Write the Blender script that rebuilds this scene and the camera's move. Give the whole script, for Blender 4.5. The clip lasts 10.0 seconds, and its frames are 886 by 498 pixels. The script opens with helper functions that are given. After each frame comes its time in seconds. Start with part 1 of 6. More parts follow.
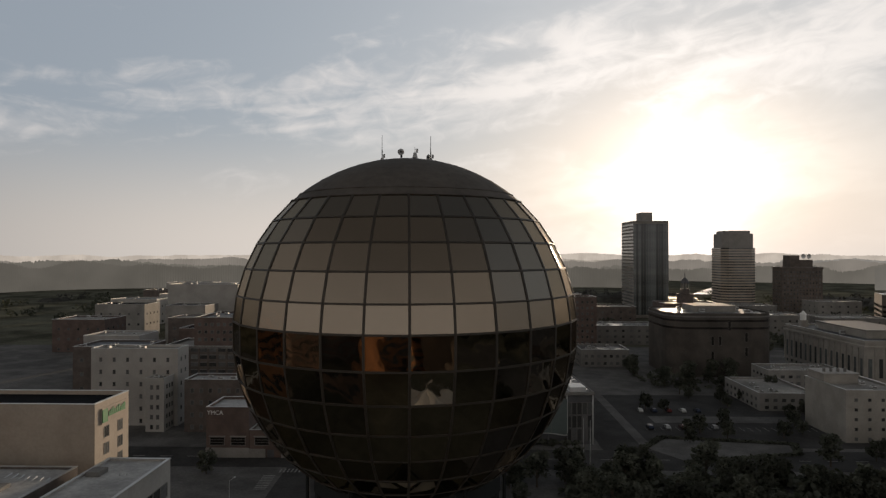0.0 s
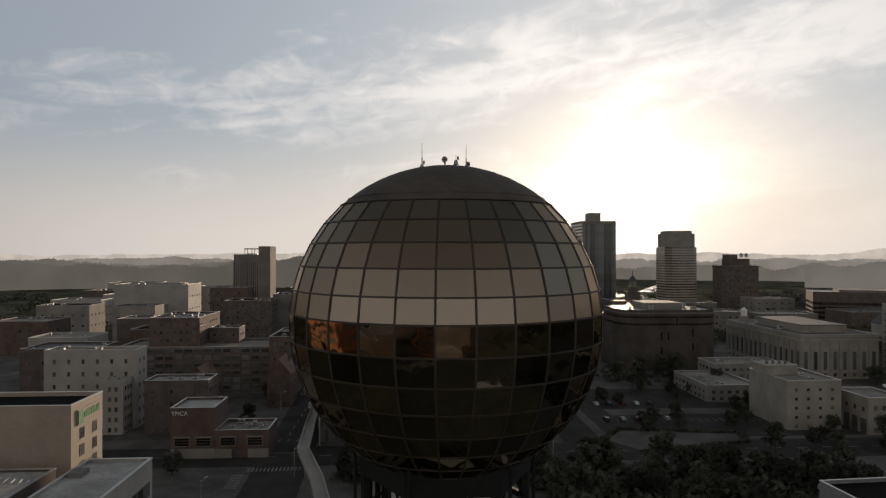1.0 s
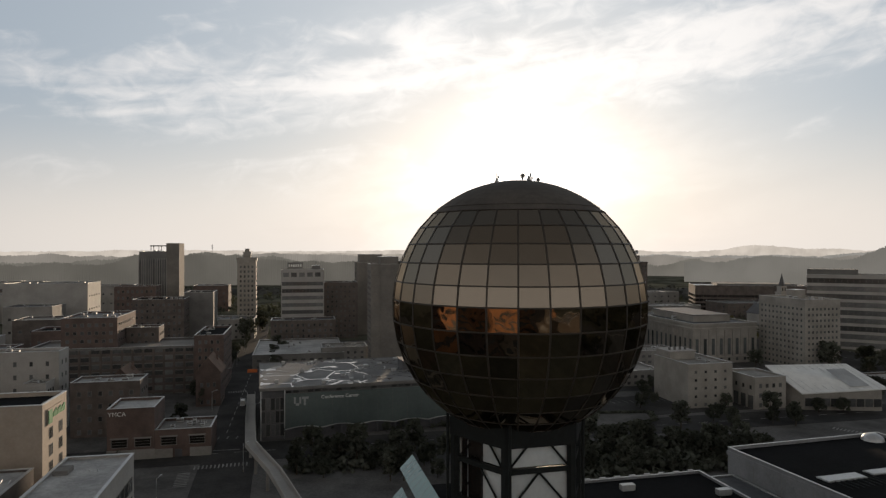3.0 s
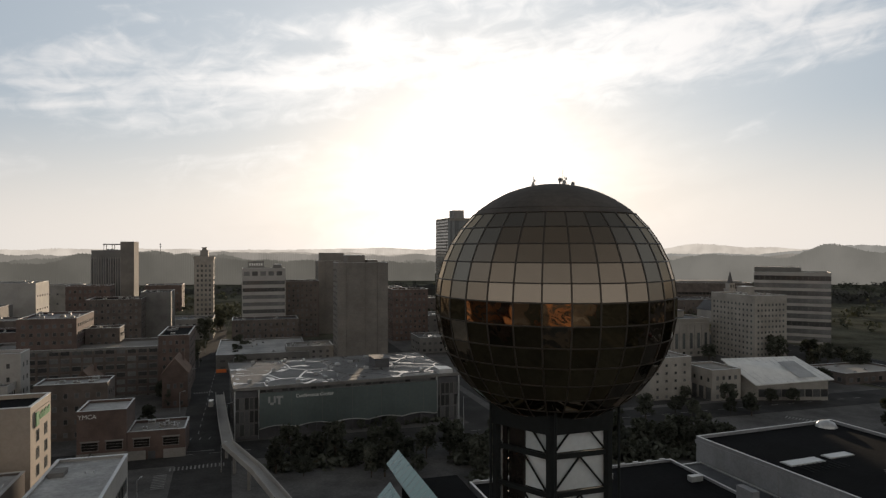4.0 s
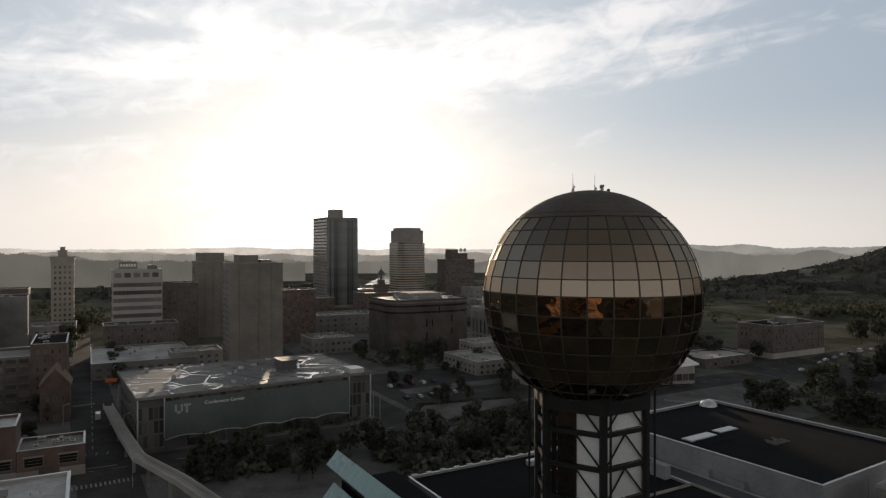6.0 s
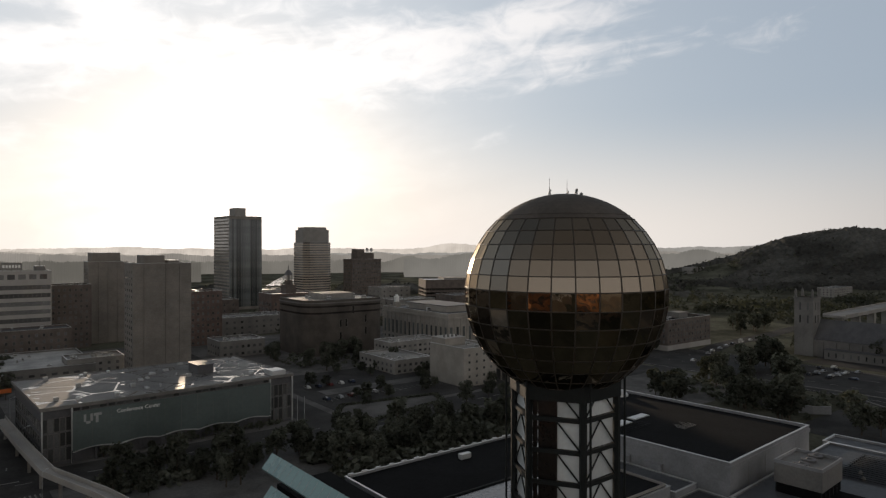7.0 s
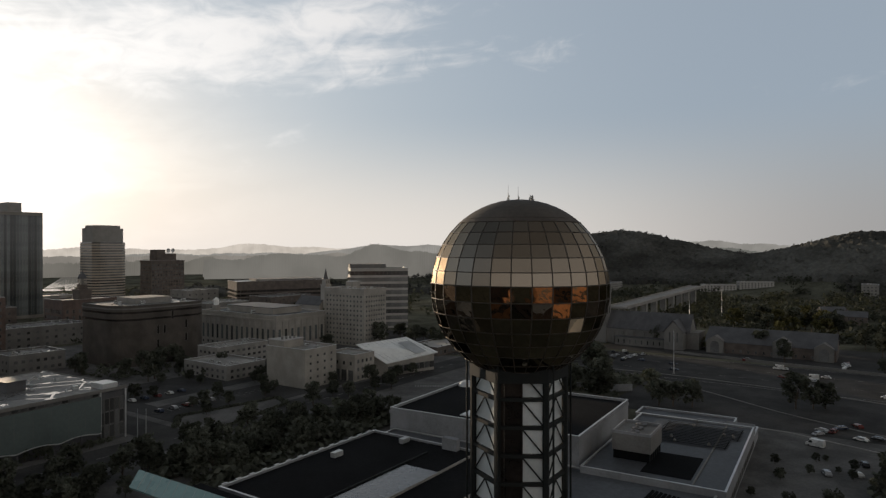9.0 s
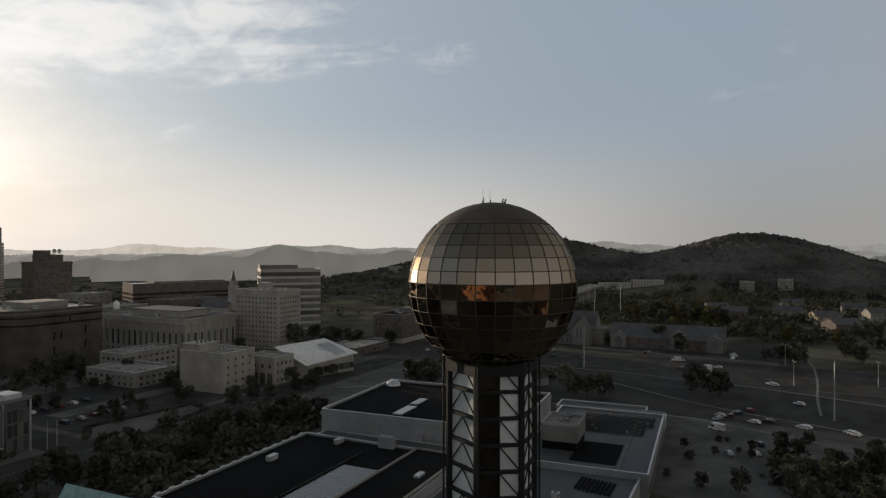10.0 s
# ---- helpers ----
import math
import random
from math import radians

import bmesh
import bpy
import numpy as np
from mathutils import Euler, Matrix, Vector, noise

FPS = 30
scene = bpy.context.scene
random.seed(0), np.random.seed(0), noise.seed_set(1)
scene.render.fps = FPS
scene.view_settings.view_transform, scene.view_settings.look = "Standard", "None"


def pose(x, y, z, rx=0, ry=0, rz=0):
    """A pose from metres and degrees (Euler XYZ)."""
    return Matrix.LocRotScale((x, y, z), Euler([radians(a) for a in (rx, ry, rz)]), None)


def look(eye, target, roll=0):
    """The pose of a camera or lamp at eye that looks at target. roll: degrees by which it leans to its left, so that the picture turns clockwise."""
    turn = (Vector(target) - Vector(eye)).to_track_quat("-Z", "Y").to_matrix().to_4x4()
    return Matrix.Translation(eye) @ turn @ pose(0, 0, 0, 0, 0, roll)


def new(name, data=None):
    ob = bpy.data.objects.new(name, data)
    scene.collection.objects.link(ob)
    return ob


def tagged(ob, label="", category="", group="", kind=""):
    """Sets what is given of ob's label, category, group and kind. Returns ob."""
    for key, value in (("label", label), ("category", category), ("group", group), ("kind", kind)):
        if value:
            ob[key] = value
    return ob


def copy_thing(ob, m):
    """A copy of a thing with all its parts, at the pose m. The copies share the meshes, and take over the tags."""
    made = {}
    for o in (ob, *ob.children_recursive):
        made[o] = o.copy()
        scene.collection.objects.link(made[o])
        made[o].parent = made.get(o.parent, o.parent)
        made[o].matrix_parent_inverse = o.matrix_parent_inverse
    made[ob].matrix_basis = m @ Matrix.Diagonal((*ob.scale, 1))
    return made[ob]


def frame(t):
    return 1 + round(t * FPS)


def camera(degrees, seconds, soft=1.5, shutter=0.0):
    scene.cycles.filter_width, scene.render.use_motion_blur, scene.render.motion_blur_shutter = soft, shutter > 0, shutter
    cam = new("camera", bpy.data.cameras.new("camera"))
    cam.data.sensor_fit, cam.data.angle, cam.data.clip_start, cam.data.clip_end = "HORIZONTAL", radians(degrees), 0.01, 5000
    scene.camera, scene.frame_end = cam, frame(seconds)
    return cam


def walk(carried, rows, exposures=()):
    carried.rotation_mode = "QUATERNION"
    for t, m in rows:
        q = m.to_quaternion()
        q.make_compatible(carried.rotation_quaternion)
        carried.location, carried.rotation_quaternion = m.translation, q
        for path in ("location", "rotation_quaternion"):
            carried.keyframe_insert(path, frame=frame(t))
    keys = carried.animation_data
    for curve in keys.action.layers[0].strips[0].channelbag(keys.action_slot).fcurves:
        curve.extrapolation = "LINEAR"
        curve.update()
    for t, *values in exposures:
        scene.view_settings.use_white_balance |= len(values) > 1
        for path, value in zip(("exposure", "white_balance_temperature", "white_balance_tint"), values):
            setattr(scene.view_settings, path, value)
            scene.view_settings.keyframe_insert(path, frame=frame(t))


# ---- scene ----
cam = camera(68.85, 10.0, soft=1.3)

ROWS = [  # seconds, place, heading and tilt in degrees
    (0.0, 17.50, -40.99, 74.59, -19.94, 0.40),
    (0.5, 15.08, -43.77, 74.58, -17.48, 0.38),
    (1.0, 12.52, -46.75, 74.57, -15.28, 0.33),
    (1.5, 9.66, -49.74, 74.59, -13.03, 0.31),
    (2.0, 6.43, -53.02, 74.61, -10.77, 0.26),
    (2.5, 3.15, -56.52, 74.68, -8.37, 0.16),
    (4.0, -8.76, -63.36, 74.82, -1.76, -0.08),
    (4.5, -13.12, -63.95, 74.86, 0.49, -0.11),
    (5.0, -17.66, -64.36, 74.84, 2.80, -0.12),
    (6.5, -33.19, -65.96, 74.92, 14.89, -0.13),
    (7.0, -37.84, -65.81, 74.89, 19.29, -0.15),
    (7.5, -42.77, -64.63, 74.86, 23.78, -0.15),
    (8.0, -48.10, -63.76, 74.78, 28.24, -0.13),
    (8.5, -53.35, -62.62, 74.80, 32.63, -0.12),
    (9.0, -58.40, -61.05, 74.80, 37.03, -0.11),
    (9.5, -63.29, -59.23, 74.78, 41.47, -0.09),
    (10.0, -67.98, -56.88, 74.81, 45.73, -0.07),
]


def posed(t, x, y, z, head, tilt):
    a, b = radians(head), radians(tilt)
    way = Vector((math.sin(a) * math.cos(b), math.cos(a) * math.cos(b), math.sin(b)))
    return t, look((x, y, z), Vector((x, y, z)) + way * 100)


walk(cam, [posed(*r) for r in ROWS], [(0.0, 0.62, 6850.0, 14.0), (4.0, 0.90, 6650.0, 12.0), (7.5, 0.94, 6620.0, 13.0), (10.0, 0.73, 6600.0, 11.0)])

# ---- sky and sun ----
SUN_HEAD, SUN_RISE = 0.3, 5.2
SUN_WAY = Vector((math.sin(radians(SUN_HEAD)) * math.cos(radians(SUN_RISE)),
                  math.cos(radians(SUN_HEAD)) * math.cos(radians(SUN_RISE)), math.sin(radians(SUN_RISE))))
sun = new("sun", bpy.data.lights.new("sun", "SUN"))
sun.data.energy, sun.data.angle, sun.data.color = 2.2, radians(0.6), (1.0, 0.80, 0.58)
sun.matrix_world = look((0, 0, 300), Vector((0, 0, 300)) - SUN_WAY)

world = bpy.data.worlds.new("morning_sky")
scene.world = world
world.use_nodes = True


def node(tree, kind, *pairs, **attrs):
    n = tree.nodes.new(kind)
    for k, v in attrs.items():
        setattr(n, k, v)
    for k, v in pairs:
        if hasattr(v, "is_output"):
            tree.links.new(v, n.inputs[k])
        else:
            n.inputs[k].default_value = v
    return n


def calc(tree, op, a, b=0.0, c=0.0, clamp=False):
    return node(tree, "ShaderNodeMath", (0, a), (1, b), (2, c), operation=op, use_clamp=clamp).outputs[0]


def blend(tree, f, a, b, how="MIX"):
    return node(tree, "ShaderNodeMix", (0, f), (6, a), (7, b), data_type="RGBA", blend_type=how).outputs[2]


def ramp(tree, v, lo, hi, a=0.0, b=1.0):
    return node(tree, "ShaderNodeMapRange", (0, v), (1, lo), (2, hi), (3, a), (4, b),
                interpolation_type="SMOOTHSTEP").outputs[0]


def build_sky():
    tr = world.node_tree
    tr.nodes.clear()
    sky = node(tr, "ShaderNodeTexSky", sky_type="NISHITA", sun_disc=False, sun_elevation=radians(SUN_RISE),
               sun_rotation=radians(SUN_HEAD), air_density=1.0, dust_density=2.0, ozone_density=1.5, altitude=300)
    ways = node(tr, "ShaderNodeTexCoord").outputs["Generated"]
    xyz = node(tr, "ShaderNodeSeparateXYZ", (0, ways))
    up = calc(tr, "MAXIMUM", xyz.outputs[2], 0.0)
    near = node(tr, "ShaderNodeVectorMath", (0, ways), (1, SUN_WAY), operation="DOT_PRODUCT").outputs["Value"]
    # thin cloud drawn out into long streaks that climb slightly towards the south
    az = calc(tr, "ARCTAN2", xyz.outputs[0], xyz.outputs[1])
    el = calc(tr, "ARCSINE", xyz.outputs[2])
    along = calc(tr, "ADD", az, calc(tr, "MULTIPLY", el, 0.16))
    across = calc(tr, "SUBTRACT", el, calc(tr, "MULTIPLY", az, 0.13))
    sheet = node(tr, "ShaderNodeCombineXYZ", (0, calc(tr, "MULTIPLY", along, 2.3)), (1, calc(tr, "MULTIPLY", across, 10.5)), (2, 3.7)).outputs[0]
    big = node(tr, "ShaderNodeTexNoise", ("Vector", sheet), ("Scale", 1.25), ("Detail", 8.0), ("Roughness", 0.52), ("Distortion", 0.55)).outputs[0]
    wisp = node(tr, "ShaderNodeVectorMath", (0, sheet), (1, (2.4, 1.0, 1.0)), operation="MULTIPLY").outputs[0]
    fine = node(tr, "ShaderNodeTexNoise", ("Vector", wisp), ("Scale", 3.2), ("Detail", 7.0), ("Roughness", 0.55), ("Distortion", 0.9)).outputs[0]
    puff = calc(tr, "ADD", calc(tr, "MULTIPLY", big, 0.72), calc(tr, "MULTIPLY", fine, 0.28))
    # the clouds lie in one long bank that climbs towards the south and tapers out there
    off = calc(tr, "ABSOLUTE", calc(tr, "SUBTRACT", el, calc(tr, "ADD", 0.255, calc(tr, "MULTIPLY", az, 0.13))))
    off = calc(tr, "DIVIDE", off, calc(tr, "MAXIMUM", calc(tr, "SUBTRACT", 0.115, calc(tr, "MULTIPLY", az, 0.06)), 0.03))
    cover = ramp(tr, off, 0.1, 1.35, 0.06, -0.17)
    ends = calc(tr, "MULTIPLY", ramp(tr, az, -0.95, -0.15, 0.35, 1.0), ramp(tr, az, 0.5, 0.85, 1.0, 0.0))
    cover = calc(tr, "ADD", calc(tr, "MULTIPLY", calc(tr, "ADD", cover, 0.17), ends), -0.17)
    mask = ramp(tr, calc(tr, "ADD", puff, cover), 0.42, 0.66)
    mask = calc(tr, "MULTIPLY", mask, ramp(tr, up, 0.05, 0.12))
    pos = calc(tr, "MAXIMUM", near, 0.0)
    wide = calc(tr, "POWER", pos, 5.0)
    glow = calc(tr, "POWER", pos, 24.0)
    ring_ = calc(tr, "POWER", pos, 90.0)
    halo = calc(tr, "POWER", pos, 320.0)
    cloud = blend(tr, wide, (0.46, 0.455, 0.45, 1), (0.61, 0.60, 0.58, 1))
    back = ramp(tr, near, -0.25, 0.35)
    base = blend(tr, 1.0, sky.outputs[0], (SKY_GAIN, SKY_GAIN, SKY_GAIN * 1.04, 1), "MULTIPLY")
    # thin veil over the whole sky, and haze low over the land
    base = blend(tr, 0.88, base, blend(tr, wide, blend(tr, back, (0.245, 0.24, 0.23, 1), (0.184, 0.222, 0.264, 1)), (0.31, 0.355, 0.39, 1)))
    broad = ramp(tr, up, 0.0, 0.6, 1.0, 0.0)
    haze = calc(tr, "ADD", broad, calc(tr, "MULTIPLY", back, calc(tr, "SUBTRACT", ramp(tr, up, 0.0, 0.21, 1.0, 0.0), broad)))
    dim = blend(tr, ramp(tr, near, 0.28, 0.9), (0.205, 0.2, 0.192, 1), (0.475, 0.45, 0.415, 1))
    dim = blend(tr, ramp(tr, near, 0.1, -0.6), dim, (0.405, 0.405, 0.405, 1))
    # the sky deepens towards the zenith
    deep = ramp(tr, up, 0.37, 0.85, 1.0, 0.32)
    base = blend(tr, 1.0, base, node(tr, "ShaderNodeCombineColor", (0, deep), (1, deep), (2, deep)).outputs[0], "MULTIPLY")
    base = blend(tr, calc(tr, "MULTIPLY", haze, 0.85), base, dim)
    col = blend(tr, calc(tr, "MULTIPLY", mask, 0.72), base, cloud)
    # thin cloud scatters the sun's glow unevenly
    veil = ramp(tr, puff, 0.36, 0.64, 0.62, 1.3)
    glow, ring_, halo = calc(tr, "MULTIPLY", glow, veil), calc(tr, "MULTIPLY", ring_, veil), calc(tr, "MULTIPLY", halo, veil)
    for power, rgb in ((glow, (0.11, 0.107, 0.10)), (ring_, (0.15, 0.152, 0.15)), (halo, (0.6, 0.6, 0.6))):
        shine = node(tr, "ShaderNodeCombineColor", *[(i, calc(tr, "MULTIPLY", power, rgb[i])) for i in range(3)]).outputs[0]
        col = blend(tr, 1.0, col, shine, "ADD")
    bg = node(tr, "ShaderNodeBackground", (0, col), (1, 1.0))
    tr.links.new(bg.outputs[0], node(tr, "ShaderNodeOutputWorld").inputs[0])


SKY_GAIN = 0.10
build_sky()

# ---- materials ----
def surface(name, col, rough=0.8, metal=0.0, vary=0.25, size=1.0, bump=0.15, tint=None, spec=0.5, each=0.0):
    """A material with stains at a large scale, grain at a small one, and a little relief; each: variation from piece to piece."""
    col = (col[0] * 1.01, col[1], col[2] * 0.98)
    m = bpy.data.materials.new(name)
    m.use_nodes = True
    tr = m.node_tree
    b = tr.nodes["Principled BSDF"]
    at = node(tr, "ShaderNodeTexCoord").outputs["Object"]
    big = node(tr, "ShaderNodeTexNoise", ("Vector", at), ("Scale", 0.22 / size), ("Detail", 5.0), ("Roughness", 0.6)).outputs[0]
    small = node(tr, "ShaderNodeTexNoise", ("Vector", at), ("Scale", 4.0 / size), ("Detail", 6.0), ("Roughness", 0.65)).outputs[0]
    low = tint or tuple(c * (1 - vary) for c in col)
    high = tuple(min(1, c * (1 + vary * 0.6)) for c in col)
    c1 = blend(tr, ramp(tr, big, 0.32, 0.68), (*low, 1), (*high, 1))
    k = ramp(tr, small, 0.3, 0.7, 1 - vary * 0.5, 1 + vary * 0.3)
    if each:
        rnd = node(tr, "ShaderNodeObjectInfo").outputs["Random"]
        k = calc(tr, "MULTIPLY", k, ramp(tr, rnd, 0.0, 1.0, 1 - each, 1 + each))
    kk = node(tr, "ShaderNodeCombineColor", (0, k), (1, k), (2, k)).outputs[0]
    tr.links.new(blend(tr, 1.0, c1, kk, "MULTIPLY"), b.inputs["Base Color"])
    tr.links.new(ramp(tr, big, 0.3, 0.7, max(0.02, rough - 0.08), min(1, rough + 0.08)), b.inputs["Roughness"])
    b.inputs["Metallic"].default_value = metal
    b.inputs["Specular IOR Level"].default_value = spec
    if bump:
        bp = node(tr, "ShaderNodeBump", ("Strength", bump), ("Distance", 0.05 * size), ("Height", small))
        tr.links.new(bp.outputs[0], b.inputs["Normal"])
    return m


def gold_glass(name, rough0, rough1):
    m = bpy.data.materials.new(name)
    m.use_nodes = True
    tr = m.node_tree
    b = tr.nodes["Principled BSDF"]
    rnd = node(tr, "ShaderNodeObjectInfo").outputs["Random"]
    at = node(tr, "ShaderNodeTexCoord").outputs["Object"]
    wav = node(tr, "ShaderNodeTexNoise", ("Vector", at), ("Scale", 0.45), ("Detail", 2.0)).outputs[0]
    dirt = node(tr, "ShaderNodeTexNoise", ("Vector", at), ("Scale", 3.0), ("Detail", 6.0)).outputs[0]
    col = blend(tr, rnd, (0.222, 0.184, 0.143, 1), (0.245, 0.205, 0.161, 1))
    tr.links.new(col, b.inputs["Base Color"])
    b.inputs["Metallic"].default_value = 1.0
    b.inputs["Specular Tint"].default_value = (0.62, 0.56, 0.49, 1)
    tr.links.new(ramp(tr, dirt, 0.3, 0.7, rough0, rough1), b.inputs["Roughness"])
    bp = node(tr, "ShaderNodeBump", ("Strength", 0.12), ("Distance", 0.12), ("Height", wav))
    tr.links.new(bp.outputs[0], b.inputs["Normal"])
    return m


M = dict(
    gold=gold_glass("gold_glass", 0.01, 0.05),
    gold_dusty=gold_glass("dusty_gold_glass", 0.2, 0.23),
    mullion=surface("mullion_metal", (0.05, 0.042, 0.033), 0.6, 0.3, 0.2),
    dome=surface("dome_metal", (0.105, 0.094, 0.083), 0.8, 0.0, 0.3, 2.0, spec=0.2),
    steel=surface("painted_steel", (0.016, 0.019, 0.019), 0.6, 0.0, 0.3, spec=0.15),
    white_panel=surface("white_panel", (0.52, 0.56, 0.57), 0.6, 0, 0.12, 2.0, 0.05, each=0.12),
    glass=surface("window_glass", (0.115, 0.117, 0.117), 0.12, 0, 0.4, 3.0, 0.02, spec=0.8, each=0.6),
    glass_lit=surface("pale_glass", (0.10, 0.11, 0.11), 0.12, 0, 0.4, 3.0, 0.02, each=0.5),
    frame=surface("window_frame", (0.14, 0.135, 0.125), 0.6, 0, 0.2),
    brick_red=surface("red_brick", (0.122, 0.088, 0.076), 0.9, 0, 0.3, 1.0, 0.25),
    brick_brown=surface("brown_brick", (0.118, 0.098, 0.087), 0.9, 0, 0.3, 1.0, 0.25),
    brick_buff=surface("buff_brick", (0.30, 0.25, 0.20), 0.9, 0, 0.25, 1.0, 0.2),
    concrete=surface("concrete", (0.25, 0.24, 0.225), 0.85, 0, 0.22, 2.5, 0.15),
    concrete_dark=surface("dark_concrete", (0.17, 0.165, 0.155), 0.85, 0, 0.25, 2.5, 0.15),
    stone=surface("limestone", (0.31, 0.29, 0.26), 0.85, 0, 0.2, 2.0, 0.12),
    white_wall=surface("white_wall", (0.35, 0.337, 0.315), 0.8, 0, 0.14, 2.5, 0.08),
    cream=surface("cream_render", (0.37, 0.317, 0.262), 0.85, 0, 0.15, 2.5, 0.08),
    tar=surface("tar_roof", (0.0115, 0.012, 0.013), 0.95, 0, 0.4, 4.0, 0.1, spec=0.04),
    membrane=surface("pale_membrane_roof", (0.08, 0.084, 0.091), 0.6, 0, 0.4, 5.0, 0.06, spec=0.25),
    plaza=surface("pale_worn_paving", (0.125, 0.123, 0.12), 0.9, 0, 0.35, 3.0, 0.12, spec=0.05),
    gravel=surface("gravel_roof", (0.26, 0.25, 0.23), 0.8, 0, 0.45, 4.0, 0.3),
    metal_pale=surface("pale_metal", (0.50, 0.51, 0.51), 0.4, 0.4, 0.2, 2.0, 0.05),
    teal=surface("green_glass_wall", (0.088, 0.112, 0.108), 0.35, 0, 0.18, 4.0, 0.03),
    patina=surface("pale_green_glass_roof", (0.20, 0.33, 0.32), 0.3, 0, 0.15, 3.0, 0.04),
    asphalt=surface("asphalt", (0.062, 0.061, 0.060), 0.9, 0, 0.35, 3.0, 0.2, spec=0.05),
    paving=surface("concrete_paving", (0.135, 0.132, 0.128), 0.9, 0, 0.35, 3.0, 0.12, spec=0.05),
    far_leaf=surface("far_foliage", (0.092, 0.092, 0.085), 1.0, 0, 0.5, 24.0, 0.0, spec=0.0),
    slab_concrete=surface("brown_grey_concrete", (0.20, 0.185, 0.165), 0.9, 0, 0.22, 3.0, 0.1, spec=0.3),
    plain_grey=surface("dull_grey_metal", (0.36, 0.37, 0.37), 0.7, 0, 0.15),
    white_roof=surface("white_membrane_roof", (0.40, 0.40, 0.39), 0.6, 0, 0.4, 3.0, 0.08, spec=0.3),
    wet_sheet=surface("wet_membrane", (0.11, 0.11, 0.112), 0.28, 0, 0.6, 6.0, 0.03, spec=0.5),
    wing_wall=surface("stained_white_wall", (0.232, 0.238, 0.248), 0.8, 0, 0.22, 2.5, 0.06),
    grass=surface("grass_and_earth", (0.115, 0.115, 0.09), 1.0, 0, 0.45, 8.0, 0.3, spec=0.0),
    leaf=surface("leaves", (0.098, 0.104, 0.084), 0.95, 0, 0.45, 1.0, 0.2, spec=0.08, each=0.35),
    leaf_gold=surface("yellowing_leaves", (0.125, 0.115, 0.05), 0.95, 0, 0.4, 1.0, 0.2, spec=0.08, each=0.3),
    bark=surface("bark", (0.09, 0.07, 0.05), 0.95, 0, 0.3, 0.5, 0.4),
    paint=surface("road_paint", (0.26, 0.26, 0.25), 0.8, 0, 0.35, 1.0, 0.1),
    slate=surface("slate_roof", (0.09, 0.09, 0.095), 0.7, 0, 0.3, 1.5, 0.25),
    brick_dark=surface("dark_brown_brick", (0.086, 0.076, 0.067), 0.85, 0, 0.3, 2.0, 0.2, spec=0.2),
    brick_orange=surface("orange_brick", (0.36, 0.175, 0.085), 0.9, 0, 0.3, 1.0, 0.25),
    clay=surface("clay_roof", (0.17, 0.115, 0.085), 0.85, 0, 0.3, 1.0, 0.3),
    rubber=surface("tyre_rubber", (0.02, 0.02, 0.02), 0.9, 0, 0.2),
    chrome=surface("bright_metal", (0.55, 0.55, 0.55), 0.25, 1.0, 0.1),
    sign_white=surface("sign_white", (0.75, 0.76, 0.74), 0.6, 0, 0.1),
    sign_green=surface("sign_green", (0.05, 0.22, 0.08), 0.6, 0, 0.1),
    orange=surface("orange_barrier", (0.55, 0.14, 0.03), 0.7, 0, 0.2),
)


# ---- mesh helpers ----
class Mesh:
    """Collects boxes, prisms and tubes into one mesh with several materials."""
    def __init__(self):
        self.v, self.f, self.m = [], [], []

    def face(self, pts, mat=0):
        n = len(self.v)
        self.v += [tuple(p) for p in pts]
        self.f.append(tuple(range(n, n + len(pts))))
        self.m.append(mat)

    def box(self, x0, x1, y0, y1, z0, z1, mat=0, turn=None):
        n = len(self.v)
        p = [(x, y, z) for z in (z0, z1) for y in (y0, y1) for x in (x0, x1)]
        self.v += [tuple(turn @ Vector(q)) for q in p] if turn else p
        self.f += [tuple(n + i for i in q) for q in ((0, 2, 3, 1), (4, 5, 7, 6), (0, 1, 5, 4), (1, 3, 7, 5), (3, 2, 6, 7), (2, 0, 4, 6))]
        self.m += [mat] * 6
        return self

    def prism(self, outline, z0, z1, mat=0, top=None):
        """An upright prism over a counter-clockwise outline."""
        n, k = len(self.v), len(outline)
        self.v += [(x, y, z0) for x, y in outline] + [(x, y, z1) for x, y in (top or outline)]
        self.f += [tuple(n + i for i in reversed(range(k))), tuple(n + k + i for i in range(k))]
        self.f += [(n + i, n + (i + 1) % k, n + k + (i + 1) % k, n + k + i) for i in range(k)]
        self.m += [mat] * (k + 2)
        return self

    def tube(self, a, b, r0, r1=None, sides=6, mat=0):
        a, b = Vector(a), Vector(b)
        r1 = r0 if r1 is None else r1
        q = (b - a).to_track_quat("Z", "Y")
        n = len(self.v)
        for c, r in ((a, r0), (b, r1)):
            self.v += [tuple(c + q @ Vector((r * math.cos(2 * math.pi * i / sides), r * math.sin(2 * math.pi * i / sides), 0))) for i in range(sides)]
        self.f += [(n + i, n + (i + 1) % sides, n + sides + (i + 1) % sides, n + sides + i) for i in range(sides)]
        self.f += [tuple(n + i for i in reversed(range(sides))), tuple(n + sides + i for i in range(sides))]
        self.m += [mat] * (sides + 2)
        return self

    def data(self, name, mats):
        me = bpy.data.meshes.new(name)
        me.from_pydata(self.v, [], self.f)
        for m in mats:
            me.materials.append(m)
        me.polygons.foreach_set("material_index", self.m)
        me.update()
        return me


